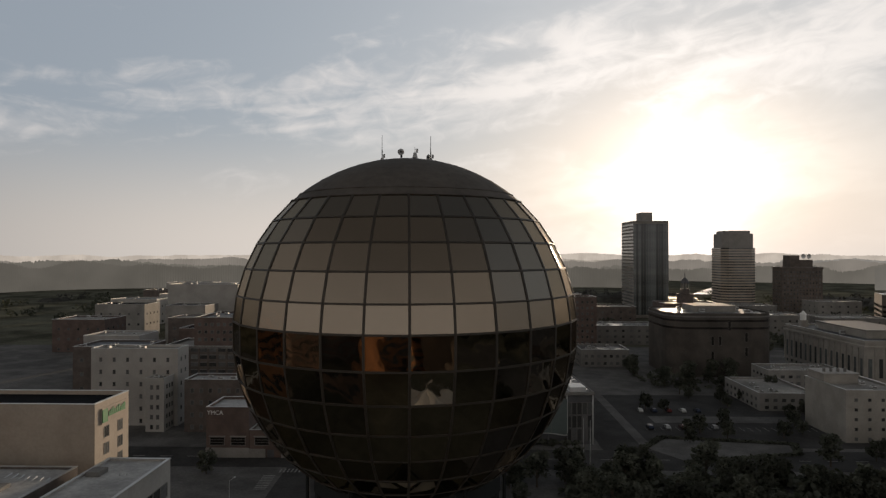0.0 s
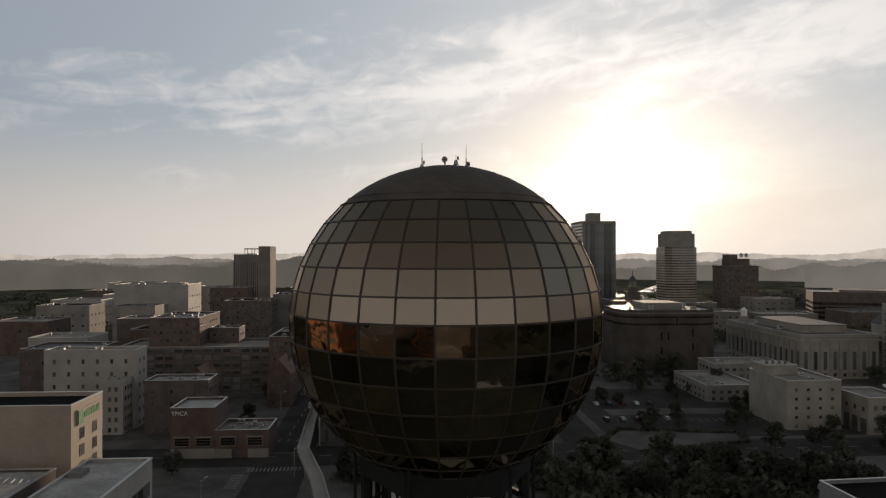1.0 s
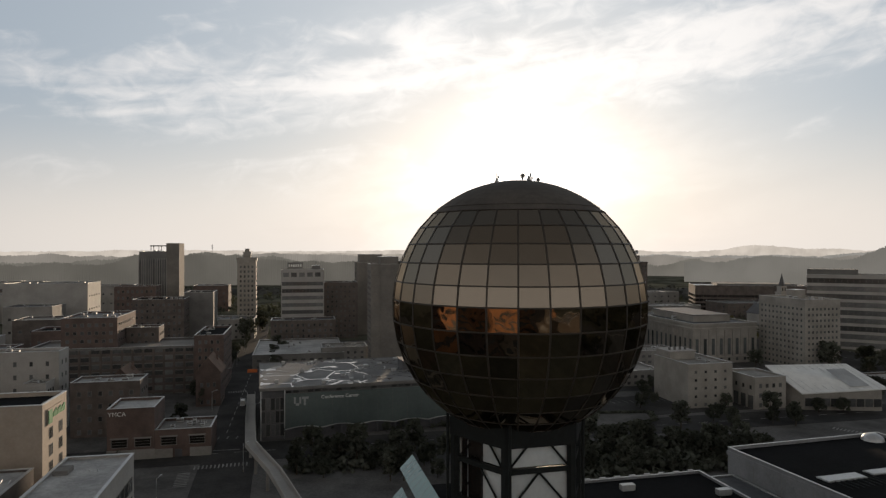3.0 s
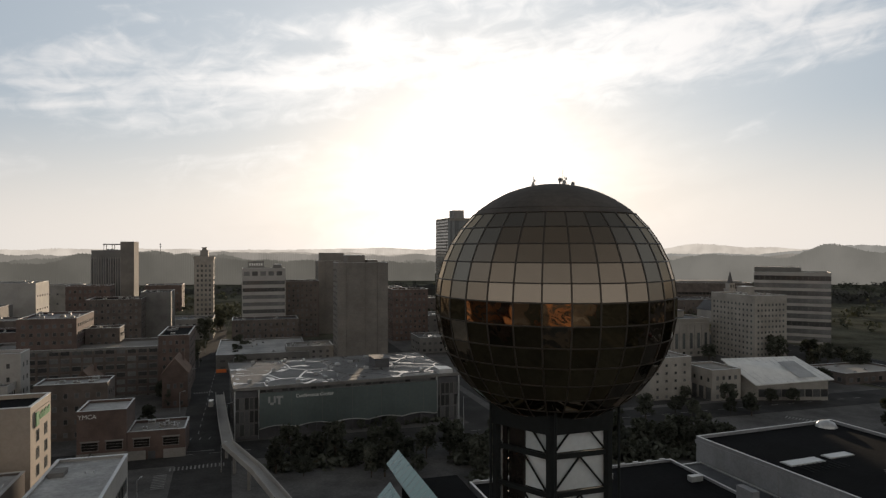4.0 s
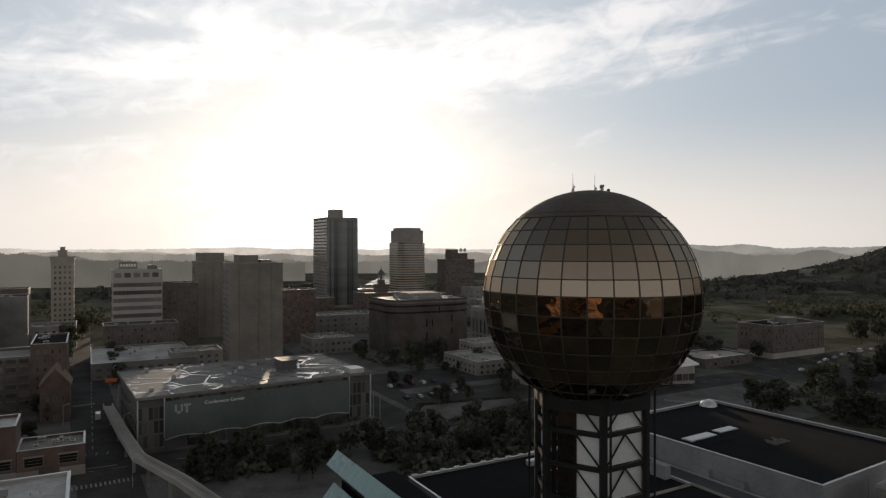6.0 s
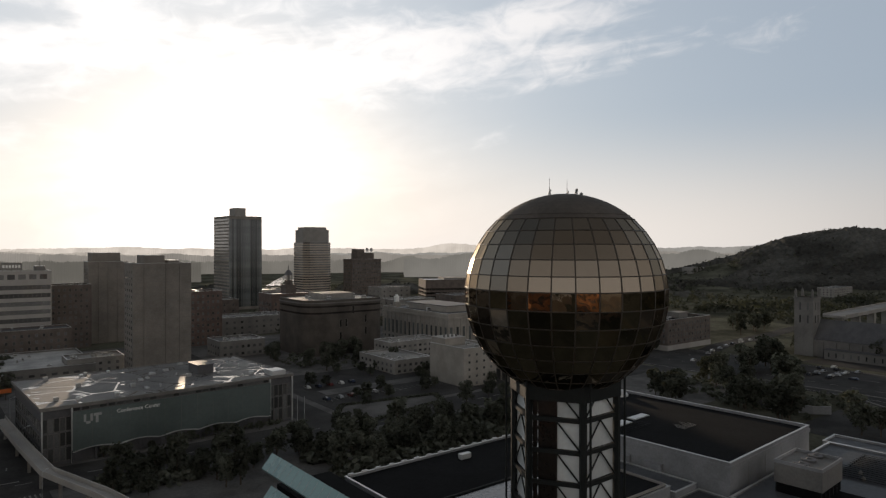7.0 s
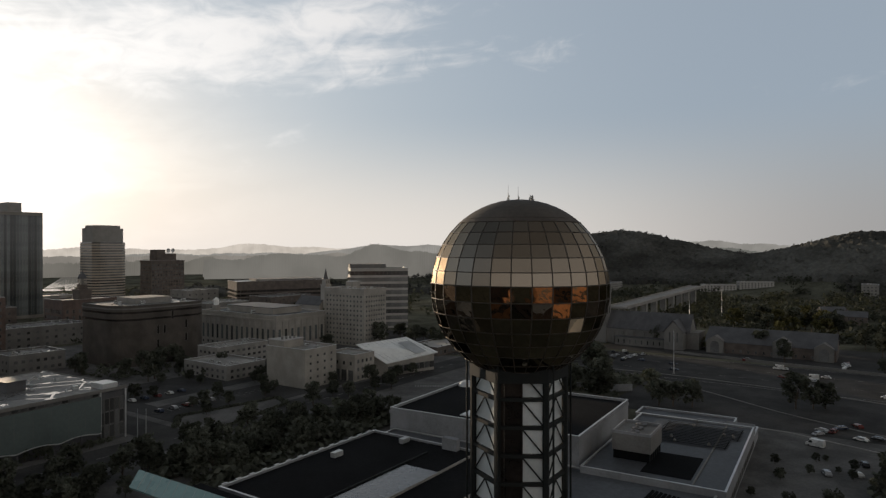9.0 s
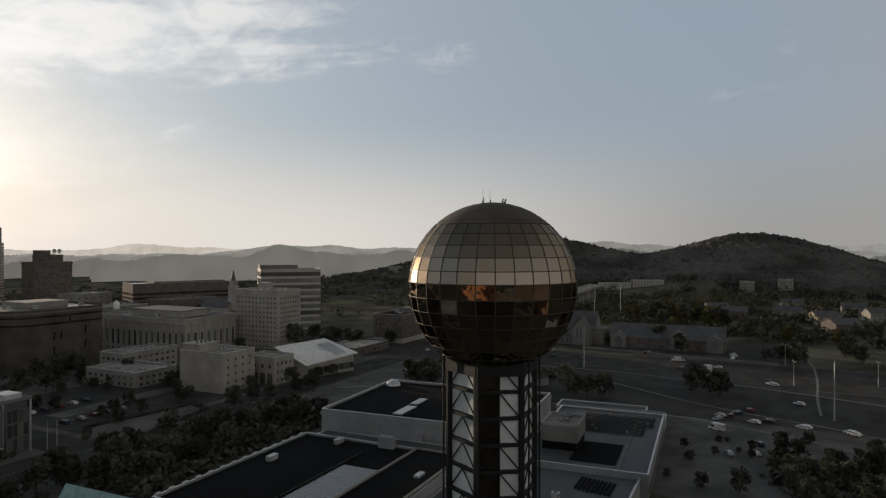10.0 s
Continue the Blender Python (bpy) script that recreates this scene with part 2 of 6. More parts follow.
def part(name, mesh, mats, parent=None, label="", m=None):
    """Links a Mesh, or mesh data, as one object, under a thing or a part."""
    data = mesh if isinstance(mesh, bpy.types.Mesh) else mesh.data(name, mats if isinstance(mats, (list, tuple)) else [mats])
    ob = new(name, data)
    if parent:
        ob.parent = parent
    if m is not None:
        ob.matrix_basis = m
    return tagged(ob, label)


def thing(name, label, category, m=None, group="", kind=""):
    ob = new(name)
    ob.matrix_basis = m if m is not None else Matrix()
    return tagged(ob, label, category, group, kind)


def ring(outline, z0, z1, t, mesh, mat=0):
    """A wall of thickness t standing inside a convex outline."""
    c = Vector((sum(p[0] for p in outline) / len(outline), sum(p[1] for p in outline) / len(outline)))
    k = len(outline)
    inner = []
    for i in range(k):
        a, b, d = (Vector(outline[(i + j) % k]) for j in (-1, 0, 1))
        e1, e2 = (b - a).normalized(), (d - b).normalized()
        n1, n2 = Vector((-e1.y, e1.x)), Vector((-e2.y, e2.x))
        w = (n1 + n2) / max(0.2, 1 + n1.dot(n2))
        inner.append(tuple(b + w * t))
    for i in range(k):
        j = (i + 1) % k
        o0, o1, i0, i1 = outline[i], outline[j], inner[i], inner[j]
        mesh.face([(*o0, z0), (*o1, z0), (*o1, z1), (*o0, z1)], mat)
        mesh.face([(*i1, z0), (*i0, z0), (*i0, z1), (*i1, z1)], mat)
        mesh.face([(*o0, z1), (*o1, z1), (*i1, z1), (*i0, z1)], mat)


def window_mesh(w, h, glass="glass", rows=1, cols=1, frame="frame"):
    """A window that sits on a wall: a frame standing 6 cm proud, bars, the pane set back in it. It faces -y."""
    key = (round(w, 2), round(h, 2), glass, rows, cols, frame)
    if key not in WINDOWS:
        m, t = Mesh(), min(0.12, w * 0.1)
        for x0, x1, z0, z1 in ((-w / 2, -w / 2 + t, 0, h), (w / 2 - t, w / 2, 0, h), (-w / 2 + t, w / 2 - t, 0, t), (-w / 2 + t, w / 2 - t, h - t, h)):
            m.box(x0, x1, -0.08, 0.05, z0, z1, 0)
        m.box(-w / 2 + t, w / 2 - t, -0.02, 0.05, t, h - t, 1)
        for i in range(1, cols):
            x = -w / 2 + w * i / cols
            m.box(x - 0.04, x + 0.04, -0.06, -0.02, t, h - t, 0)
        for i in range(1, rows):
            z = h * i / rows
            m.box(-w / 2 + t, w / 2 - t, -0.055, -0.02, z - 0.04, z + 0.04, 0)
        WINDOWS[key] = m.data("window", [M[frame], M[glass]])
    return WINDOWS[key]


WINDOWS = {}
SIDES = {"s": (0, -1, 0), "e": (1, 0, 90), "n": (0, 1, 180), "w": (-1, 0, -90)}


def place_windows(parent, side, w, d, z0, floor_h, floors, bays, win_w, win_h, sill=0.9, name="window", inset=1.2, **kw):
    """Rows of windows on one side of a box of w by d."""
    sx, sy, turn = SIDES[side]
    span = (w if side in "sn" else d) - 2 * inset
    me = window_mesh(win_w, win_h, **kw)
    for f in range(floors):
        for b in range(bays):
            k = -span / 2 + span * (b + 0.5) / bays
            if side in "sn":
                x, y = (k if side == "s" else -k), sy * d / 2
            else:
                x, y = sx * w / 2, k
            part(name, me, None, parent, m=pose(x, y, z0 + f * floor_h + sill, 0, 0, turn))


def place_bands(parent, side, w, d, z0, floor_h, floors, win_h, sill, mat, proud=0.05, inset=0.5, name="window_band", bars=0):
    """One long strip of glass a floor on one side of a box, with bars standing on it."""
    sx, sy, turn = SIDES[side]
    span = (w if side in "sn" else d) - 2 * inset
    m = Mesh().box(-span / 2, span / 2, -proud, 0.05, 0, win_h, 0)
    for i in range(1, bars):
        x = -span / 2 + span * i / bars
        m.box(x - 0.09, x + 0.09, -proud - 0.07, -proud, 0, win_h, 1)
    me = m.data(name, [mat, M["frame"]])
    for f in range(floors):
        x, y = (0, sy * d / 2) if side in "sn" else (sx * w / 2, 0)
        part(name, me, None, parent, m=pose(x, y, z0 + f * floor_h + sill, 0, 0, turn))


def rect(w, d):
    return [(-w / 2, -d / 2), (w / 2, -d / 2), (w / 2, d / 2), (-w / 2, d / 2)]


def block(name, label, x, y, w, d, z0, z1, turn, wall, roof="tar", category="building", parapet=0.9, group=""):
    """A building's body: walls, a roof deck sunk behind a parapet with a coping."""
    b = thing(name, label, category, pose(x, y, z0, 0, 0, turn), group)
    h = z1 - z0
    part("wall", Mesh().prism(rect(w, d), 0, h - parapet), M[wall], b)
    m = Mesh()
    ring(rect(w, d), h - parapet, h, 0.35, m)
    part("parapet", m, M[wall], b)
    # pale metal all round: the sunlit look of roof rims is in its colour
    m = Mesh()
    ring(rect(w + 0.2, d + 0.2), h, h + 0.12, 0.55, m)
    part("coping", m, M["metal_pale"], b)
    part("roof", Mesh().box(-w / 2 + 0.36, w / 2 - 0.36, -d / 2 + 0.36, d / 2 - 0.36, h - parapet + 0.004, h - parapet + 0.1), M[roof], b)
    return b


def roof_box(parent, x, y, w, d, z, h, mat="concrete", name="roof_house"):
    m = Mesh().box(x - w / 2, x + w / 2, y - d / 2, y + d / 2, z, z + h, 0)
    m.box(x - w / 2 - 0.15, x + w / 2 + 0.15, y - d / 2 - 0.15, y + d / 2 + 0.15, z + h, z + h + 0.15, 1)
    return part(name, m, [M[mat], M["metal_pale"]], parent)


def roof_clutter(parent, w, d, z, n, seed, big=1.0):
    """Vents, cooling units and pipes on a flat roof."""
    r = random.Random(seed)
    for i in range(n):
        x, y = r.uniform(-0.42, 0.42) * w, r.uniform(-0.4, 0.4) * d
        a, b, h = r.uniform(0.8, 2.2) * big, r.uniform(0.8, 1.8) * big, r.uniform(0.6, 1.6) * big
        m = Mesh().box(x - a / 2, x + a / 2, y - b / 2, y + b / 2, z + 0.15, z + h, 0)
        m.box(x - a / 2 + 0.1, x + a / 2 - 0.1, y - b / 2 - 0.05, y + b / 2 + 0.05, z + h * 0.4, z + h * 0.8, 1)
        m.box(x - a / 2 + 0.05, x - a / 2 + 0.2, y - b / 2, y + b / 2, z, z + 0.15, 1)
        m.box(x + a / 2 - 0.2, x + a / 2 - 0.05, y - b / 2, y + b / 2, z, z + 0.15, 1)
        m.tube((x, y, z + h), (x, y, z + h + 0.2), min(a, b) * 0.35, sides=8, mat=1)
        part("cooling_unit", m, [M["metal_pale"], M["concrete_dark"]], parent)

# ---- ground ----
GROUND = 8.0


def hill(x, y, cx, cy, rx, ry, h, turn=0.0):
    a = radians(turn)
    u, v = (x - cx) * math.cos(a) + (y - cy) * math.sin(a), -(x - cx) * math.sin(a) + (y - cy) * math.cos(a)
    return h * math.exp(-(u / rx) ** 2 - (v / ry) ** 2)


def land(x, y):
    r = math.hypot(x, y)
    z = GROUND
    k = min(1.0, max(0.0, (r - 900) / 700))
    k *= min(1.0, max(0.0, (1750 - r) / 350))
    z += k * (4 + 14 * noise.noise(Vector((x / 900, y / 900, 3.3))) + 8 * noise.noise(Vector((x / 260, y / 260, 1.3))))
    z += hill(x, y, 985, 745, 220, 150, 90, -40) + hill(x, y, 1095, 345, 165, 180, 80, 15) + hill(x, y, 1450, 480, 420, 170, 44, 60)
        # the river lies in a shallow trough
    if y > 900:
        k = min(1.0, max(0.0, (abs(x - 72 - (y - 1110) * 0.173) - 45) / 120))
        z = GROUND + 2 + (z - GROUND - 2) * k
    return z


def build_ground():
    n, grid, quads = 150, [], []
    stops = [math.copysign(abs(i / (n / 2)) ** 2.2 * 4600, i) for i in range(-n // 2, n // 2 + 1)]
    k = len(stops)
    for y in stops:
        for x in stops:
            grid.append((x, y, land(x, y)))
    for j in range(k - 1):
        for i in range(k - 1):
            quads.append((j * k + i, j * k + i + 1, (j + 1) * k + i + 1, (j + 1) * k + i))
    me = bpy.data.meshes.new("ground")
    me.from_pydata(grid, [], quads)
    me.materials.append(M["grass"])
    for p in me.polygons:
        p.use_smooth = True
    return tagged(new("ground", me), "dark grassy earth rolling to wooded hills", "ground", kind="structure")


build_ground()

# ---- the globe on its tower ----
RADIUS, MIDDLE = 11.43, 69.6
COLS, PHASE = 30, 5.8
RINGS = [-66.0, -60.8, -51.6, -42.4, -33.2, -24.0, -14.8, -5.6, 3.9, 11.9, 20.6, 29.3, 38.0, 47.0]


def on_globe(theta, phi, r=RADIUS):
    t, p = radians(theta), radians(phi)
    return Vector((r * math.cos(p) * math.cos(t), r * math.cos(p) * math.sin(t), r * math.sin(p)))


def bar(pts, outs, half, rise, closed):
    """A bent bar of square section along a line of points, standing out along outs."""
    m, k = Mesh(), len(pts)
    for i in range(k):
        a, b = (pts[i - 1], pts[(i + 1) % k]) if closed else (pts[max(0, i - 1)], pts[min(k - 1, i + 1)])
        side = (b - a).cross(outs[i]).normalized() * half
        m.v += [tuple(pts[i] + side * u + outs[i] * v) for u, v in ((-1, -rise), (1, -rise), (0.8, rise), (-0.8, rise))]
    for i in range(k if closed else k - 1):
        p, q = 4 * i, 4 * ((i + 1) % k)
        for e in range(4):
            m.f.append((p + e, p + (e + 1) % 4, q + (e + 1) % 4, q + e))
            m.m.append(0)
    return m


def build_globe():
    g = thing("observation_globe", "gold mirror-glass globe with a dark domed cap on a steel tower", "tower", pose(0, 0, MIDDLE))
    r = random.Random(4)
    step = 360 / COLS
    for k in range(len(RINGS) - 1):
        lo, hi = RINGS[k], RINGS[k + 1]
        # one flat pane for a row, in its own frame; each is turned to its place with a slight lean
        gap = 0.05
        corners = [on_globe(-step / 2, lo), on_globe(step / 2, lo), on_globe(step / 2, hi), on_globe(-step / 2, hi)]
        c = sum(corners, Vector()) / 4
        out = (corners[1] - corners[0]).cross(corners[3] - corners[0]).normalized()
        pts = [c + (q - c) * (1 - gap / max(0.4, (q - c).length)) for q in corners]
        m = Mesh()
        m.face([q + out * 0.02 for q in pts])
        m.face([q - out * 0.06 for q in reversed(pts)])
        for i in range(4):
            a, b = pts[i], pts[(i + 1) % 4]
            m.face([a - out * 0.06, b - out * 0.06, b + out * 0.02, a + out * 0.02])
        for i in range(len(m.v)):
            m.v[i] = tuple(Vector(m.v[i]) - c)
        me = m.data("pane", [M["gold" if lo < -1 else "gold_dusty"]])
        for j in range(COLS):
            turn = Matrix.Rotation(radians(PHASE + step * (j + 0.5)), 4, "Z")
            k = 1.3 if lo < -1 else 0.5
            lean = Euler((radians(r.gauss(0, 0.35 * k)), radians(r.gauss(0, 0.55 * k)), radians(r.gauss(0, 0.55 * k)))).to_matrix().to_4x4()
            part("pane", me, None, g, m=turn @ Matrix.Translation(c) @ lean)
    # the frame: ribs up and down, rings round
    me = bar([on_globe(0, p) for p in RINGS], [on_globe(0, p).normalized() for p in RINGS], 0.085, 0.06, False).data("rib", [M["mullion"]])
    for j in range(COLS):
        part("rib", me, None, g, m=Matrix.Rotation(radians(PHASE + step * j), 4, "Z"))
    for phi in RINGS:
        pts = [on_globe(PHASE + step * j, phi) for j in range(COLS)]
        part("hoop", bar(pts, [p.normalized() for p in pts], 0.07, 0.06, True), M["mullion"], g)
    # the cap
    cap, ks = Mesh(), 10
    top = [47.0 + (90 - 47.0) * i / ks for i in range(ks + 1)]
    for i in range(ks):
        for j in range(COLS * 2):
            t0, t1 = PHASE + step / 2 * j, PHASE + step / 2 * (j + 1)
            q = [on_globe(t0, top[i], RADIUS + 0.02), on_globe(t1, top[i], RADIUS + 0.02), on_globe(t1, top[i + 1], RADIUS + 0.02), on_globe(t0, top[i + 1], RADIUS + 0.02)]
            cap.face(q if i < ks - 1 else q[:3])
    c = part("cap", cap, M["dome"], g, "dark ribbed metal dome cap")
    for phi in (47.0, 50.5):
        pts = [on_globe(PHASE + step * j, phi, RADIUS + 0.03) for j in range(COLS)]
        k = 0.04 if phi > 48 else 0.06
        part("cap_seam", bar(pts, [p.normalized() for p in pts], k, k, True), M["dome"], c)
    for j in range(COLS):
        pts = [on_globe(PHASE + step * j, 47 + i * 6, RADIUS + 0.02) for i in range(7)]
        part("cap_seam", bar(pts, [p.normalized() for p in pts], 0.012, 0.008, False), M["dome"], c)
    # inner core that closes the globe below
    under = Mesh()
    for j in range(COLS):
        t0, t1 = PHASE + step * j, PHASE + step * (j + 1)
        under.face([on_globe(t1, RINGS[0]), on_globe(t0, RINGS[0]), on_globe(t0, RINGS[0], RADIUS) * 0 + Vector((0, 0, RADIUS * math.sin(radians(RINGS[0]))))])
    part("underside", under, M["steel"], g)
    return g


def roof_aerials():
    def mast(label, x, y, h):
        z = MIDDLE + math.sqrt((RADIUS + 0.1) ** 2 - x * x - y * y) - 0.05
        b = thing("aerial_mast", label, "aerial", pose(x, y, z))
        part("foot", Mesh().tube((0, 0, 0), (0, 0, 0.35), 0.2, 0.1, sides=8), M["plain_grey"], b)
        part("rod", Mesh().tube((0, 0, 0.3), (0, 0, h * 0.45), 0.04, sides=6).tube((0, 0, h * 0.45), (0, 0, h), 0.022, 0.014, sides=6), M["steel"], b)
        part("lamp", Mesh().tube((0.15, 0, 0.35), (0.15, 0, 0.6), 0.08, sides=8), M["plain_grey"], b)
    mast("thin steel aerial mast on the dome cap", -1.9, 0.0, 1.95)
    mast("thin steel aerial mast on the dome cap", 1.2, 1.4, 1.95)
    mast("short steel aerial on the dome cap", 1.0, -1.0, 0.7)
    def dish(label, x, y, r, h, turn):
        z = MIDDLE + math.sqrt((RADIUS + 0.1) ** 2 - x * x - y * y) - 0.05
        b = thing("dish_aerial", label, "aerial", pose(x, y, z, 0, 0, turn))
        part("stand", Mesh().tube((0, 0, 0), (0, 0, h), 0.07, sides=6).tube((0, 0, h), (0, -0.2, h), 0.06, sides=6), M["steel"], b)
        d = Mesh()
        prof = [(0.0, -0.15), (0.5, -0.22), (0.85, -0.36), (1.0, -0.5), (1.0, -0.55), (0.8, -0.42), (0.0, -0.30)]
        for (r0, y0), (r1, y1) in zip(prof, prof[1:]):
            for i in range(14):
                t0, t1 = 2 * math.pi * i / 14, 2 * math.pi * (i + 1) / 14
                d.face([(r * r0 * math.cos(t0), y0 * r * 1.2, h + r * r0 * math.sin(t0)), (r * r0 * math.cos(t1), y0 * r * 1.2, h + r * r0 * math.sin(t1)),
                        (r * r1 * math.cos(t1), y1 * r * 1.2, h + r * r1 * math.sin(t1)), (r * r1 * math.cos(t0), y1 * r * 1.2, h + r * r1 * math.sin(t0))])
        part("bowl", d, M["plain_grey"], b)
    dish("round dish aerial on the dome cap", 0.4, -1.9, 0.22, 0.35, 10)
    dish("small round dish aerial at the cap's rim", 1.9, -0.6, 0.2, 0.12, -30)


build_globe()
roof_aerials()


M["shaft_glass"] = surface("dark_brown_glass", (0.03, 0.026, 0.024), 0.2, 0.3, 0.5, 2.0, 0.08)


def build_tower():
    t = thing("tower_shaft", "dark steel lattice tower with white panelled core under the globe", "tower", pose(0, 0, GROUND))
    top = MIDDLE - 9.9 - GROUND
    bays = 15
    hgt = top / bays
    # six corner posts, and between them beams and braces on every face
    R6, first = 5.9, -100
    corner = [Vector((R6 * math.cos(radians(first + 60 * i)), R6 * math.sin(radians(first + 60 * i)), 0)) for i in range(6)]
    post = Mesh().prism([(0.42 * math.cos(radians(60 * k)), 0.42 * math.sin(radians(60 * k))) for k in range(6)], 0, top + 1.2).data("post", [M["steel"]])
    pipe = Mesh().tube((0, 0, 0), (0, 0, top + 1), 0.13, sides=8).data("pipe", [M["steel"]])
    for i, c in enumerate(corner):
        part("post", post, None, t, m=Matrix.Translation(c) @ Matrix.Rotation(radians(first + 60 * i), 4, "Z"))
        part("pipe", pipe, None, t, m=Matrix.Translation(c * 1.14 + Vector((-c.y, c.x, 0)).normalized() * 0.5))
    L = R6
    beam = Mesh().box(-L / 2, L / 2, -0.16, 0.16, -0.22, 0.22).data("beam", [M["steel"]])
    vee = Mesh().tube((-L / 2 + 0.3, 0, 0.2), (0, 0, hgt - 0.2), 0.10, sides=5).tube((L / 2 - 0.3, 0, 0.2), (0, 0, hgt - 0.2), 0.10, sides=5).data("brace", [M["steel"]])
    slant = Mesh().tube((0.1, 0, hgt - 0.2), (L / 2 - 0.3, 0, 0.2), 0.10, sides=5).data("brace", [M["steel"]])
    full = Mesh().box(-L / 2 + 0.3, L / 2 - 0.3, 0.28, 0.42, 0.26, hgt - 0.26).data("panel", [M["white_panel"]])
    half = Mesh().box(0.15, L / 2 - 0.3, 0.28, 0.42, 0.26, hgt - 0.26).data("panel", [M["white_panel"]])
    # a face looks outwards along its local -y; the first bears white panels, the one west of it is half shaft
    for i in range(6):
        p, q = corner[i], corner[(i + 1) % 6]
        mid, turn = (p + q) / 2, math.atan2(q.y - p.y, q.x - p.x)
        for b in range(bays):
            m = Matrix.Translation(mid + Vector((0, 0, b * hgt))) @ Matrix.Rotation(turn, 4, "Z")
            part("beam", beam, None, t, m=m)
            part("brace", slant if i == 5 else vee, None, t, m=m)
            if i in (0, 4):
                part("panel", full, None, t, m=m)
            if i == 5:
                part("panel", half, None, t, m=m)
        if i == 5:
            m = Matrix.Translation(mid) @ Matrix.Rotation(turn, 4, "Z")
            part("stair_shaft", Mesh().box(-L / 2 + 0.9, 0.1, 0.75, 3.2, 0, top), M["shaft_glass"], t, "dark glossy stair shaft set back in the lattice", m=m)
            part("shaft_fin", Mesh().box(-0.06, 0.14, 0.1, 0.74, 0, top), M["shaft_glass"], t, m=m)
            part("shaft_edge", Mesh().box(-L / 2 + 0.35, -L / 2 + 0.8, 0.5, 0.7, 0, top), M["shaft_glass"], t, m=m)
    part("lift_core", Mesh().box(-1.6, 1.6, -0.6, 2.2, 0, top), M["concrete_dark"], t, "bare concrete lift core inside the lattice")
    part("collar", Mesh().prism([(6.4 * math.cos(radians(60 * i + first)), 6.4 * math.sin(radians(60 * i + first))) for i in range(6)], top - 1.4, top + 1.0), M["steel"], t)
    return t


build_tower()

# ---- the street grid: a runs east along the streets, b north, both turned by 18.4 degrees ----
TURN = 18.4
CA, SA = math.cos(radians(TURN)), math.sin(radians(TURN))


def ab(a, b, z=0.0):
    return Vector((a * CA - b * SA, a * SA + b * CA, z))


def house_at(name, label, x, y, w, d, z1, wall, roof="tar", turn=TURN, category="building", z0=GROUND, **kw):
    """A block whose near left corner stands at x, y."""
    c, s = math.cos(radians(turn)), math.sin(radians(turn))
    return block(name, label, x + (w * c - d * s) / 2, y + (w * s + d * c) / 2, w, d, z0, z1, turn, wall, roof, category, **kw)


def slab(name, label, pts, z, mat, t=0.06, category="road", kind="structure"):
    m = Mesh().prism([tuple(p[:2]) for p in pts], z, z + t)
    return tagged(part(name, m, M[mat], None), label, category, kind=kind)


def strip(name, label, a0, a1, b0, b1, z, mat, **kw):
    return slab(name, label, [ab(a0, b0), ab(a1, b0), ab(a1, b1), ab(a0, b1)], z, mat, **kw)


# streets, pavements and lots
strip("pavement_west", "worn concrete pavements of the city blocks", -330, 258, 100, 420, GROUND, "paving", t=0.02, category="pavement")
slab("road_west", "dark asphalt street running north between the blocks", [(-53, 60), (-85, 147), (-153, 331), (-247, 575), (-263, 571), (-172, 329), (-101, 143), (-69, 56)], GROUND + 0.03, "asphalt")
strip("road_cross", "dark asphalt cross street with worn lines", -330, 258, 156, 176, GROUND + 0.035, "asphalt")
strip("road_east", "wide dark asphalt highway with several lanes", 262, 332, -400, 420, GROUND + 0.03, "asphalt")
strip("road_park", "dark asphalt street beside the car park", 52, 66, 176, 420, GROUND + 0.04, "asphalt")
strip("car_park", "dark asphalt car park among trees", 70, 200, 180, 262, GROUND + 0.045, "asphalt")
strip("plaza", "pale concrete plaza with planted islands", 100, 190, -160, 18, GROUND + 0.03, "plaza", category="pavement")
strip("road_slip", "dark asphalt slip road beside the plaza", 190.2, 261.8, -160, 60, GROUND + 0.03, "asphalt")


def ribbon(name, label, pts, width, z, t, mat, category="kerb"):
    """A band of even width and real height along a line of a, b points."""
    m = Mesh()
    pts = [ab(*p) for p in pts]
    for p, q in zip(pts, pts[1:]):
        s = (q - p).cross(Vector((0, 0, 1))).normalized() * width / 2
        m.prism([tuple(e[:2]) for e in (p - s, p + s, q + s, q - s)][::-1], z, z + t)
    return tagged(part(name, m, M[mat], None), label, category, kind="structure")


def smooth(pts, n=5):
    """Points along a rounded line through the given ones."""
    out = []
    for i in range(len(pts) - 1):
        a, b, c, d = (Vector(pts[min(max(i + j, 0), len(pts) - 1)]) for j in (-1, 0, 1, 2))
        for k in range(n):
            t = k / n
            out.append(tuple(0.5 * ((2 * b) + (c - a) * t + (2 * a - 5 * b + 4 * c - d) * t * t + (3 * b - a - 3 * c + d) * t ** 3)))
    return out + [tuple(pts[-1])]


ribbon("road_church", "dark asphalt street climbing past the church", smooth([(250, 157), (290, 163.5), (330, 174), (370, 183), (430, 187), (560, 200)]), 13, GROUND + 0.06, 0.05, "asphalt", "road")
ribbon("garden_wall", "pale painted garden wall beside the slip road", [(212, 84), (215, 72), (219, 64), (224, 59)], 0.5, GROUND, 3.2, "wing_wall", "wall")
ribbon("kerb", "worn concrete kerb curving along the slip road", smooth([(262, 62), (254, 50), (236, 22), (218, -4), (205, -30), (195, -57), (186, -72), (170, -96)]), 0.8, GROUND + 0.02, 0.28, "concrete_dark")
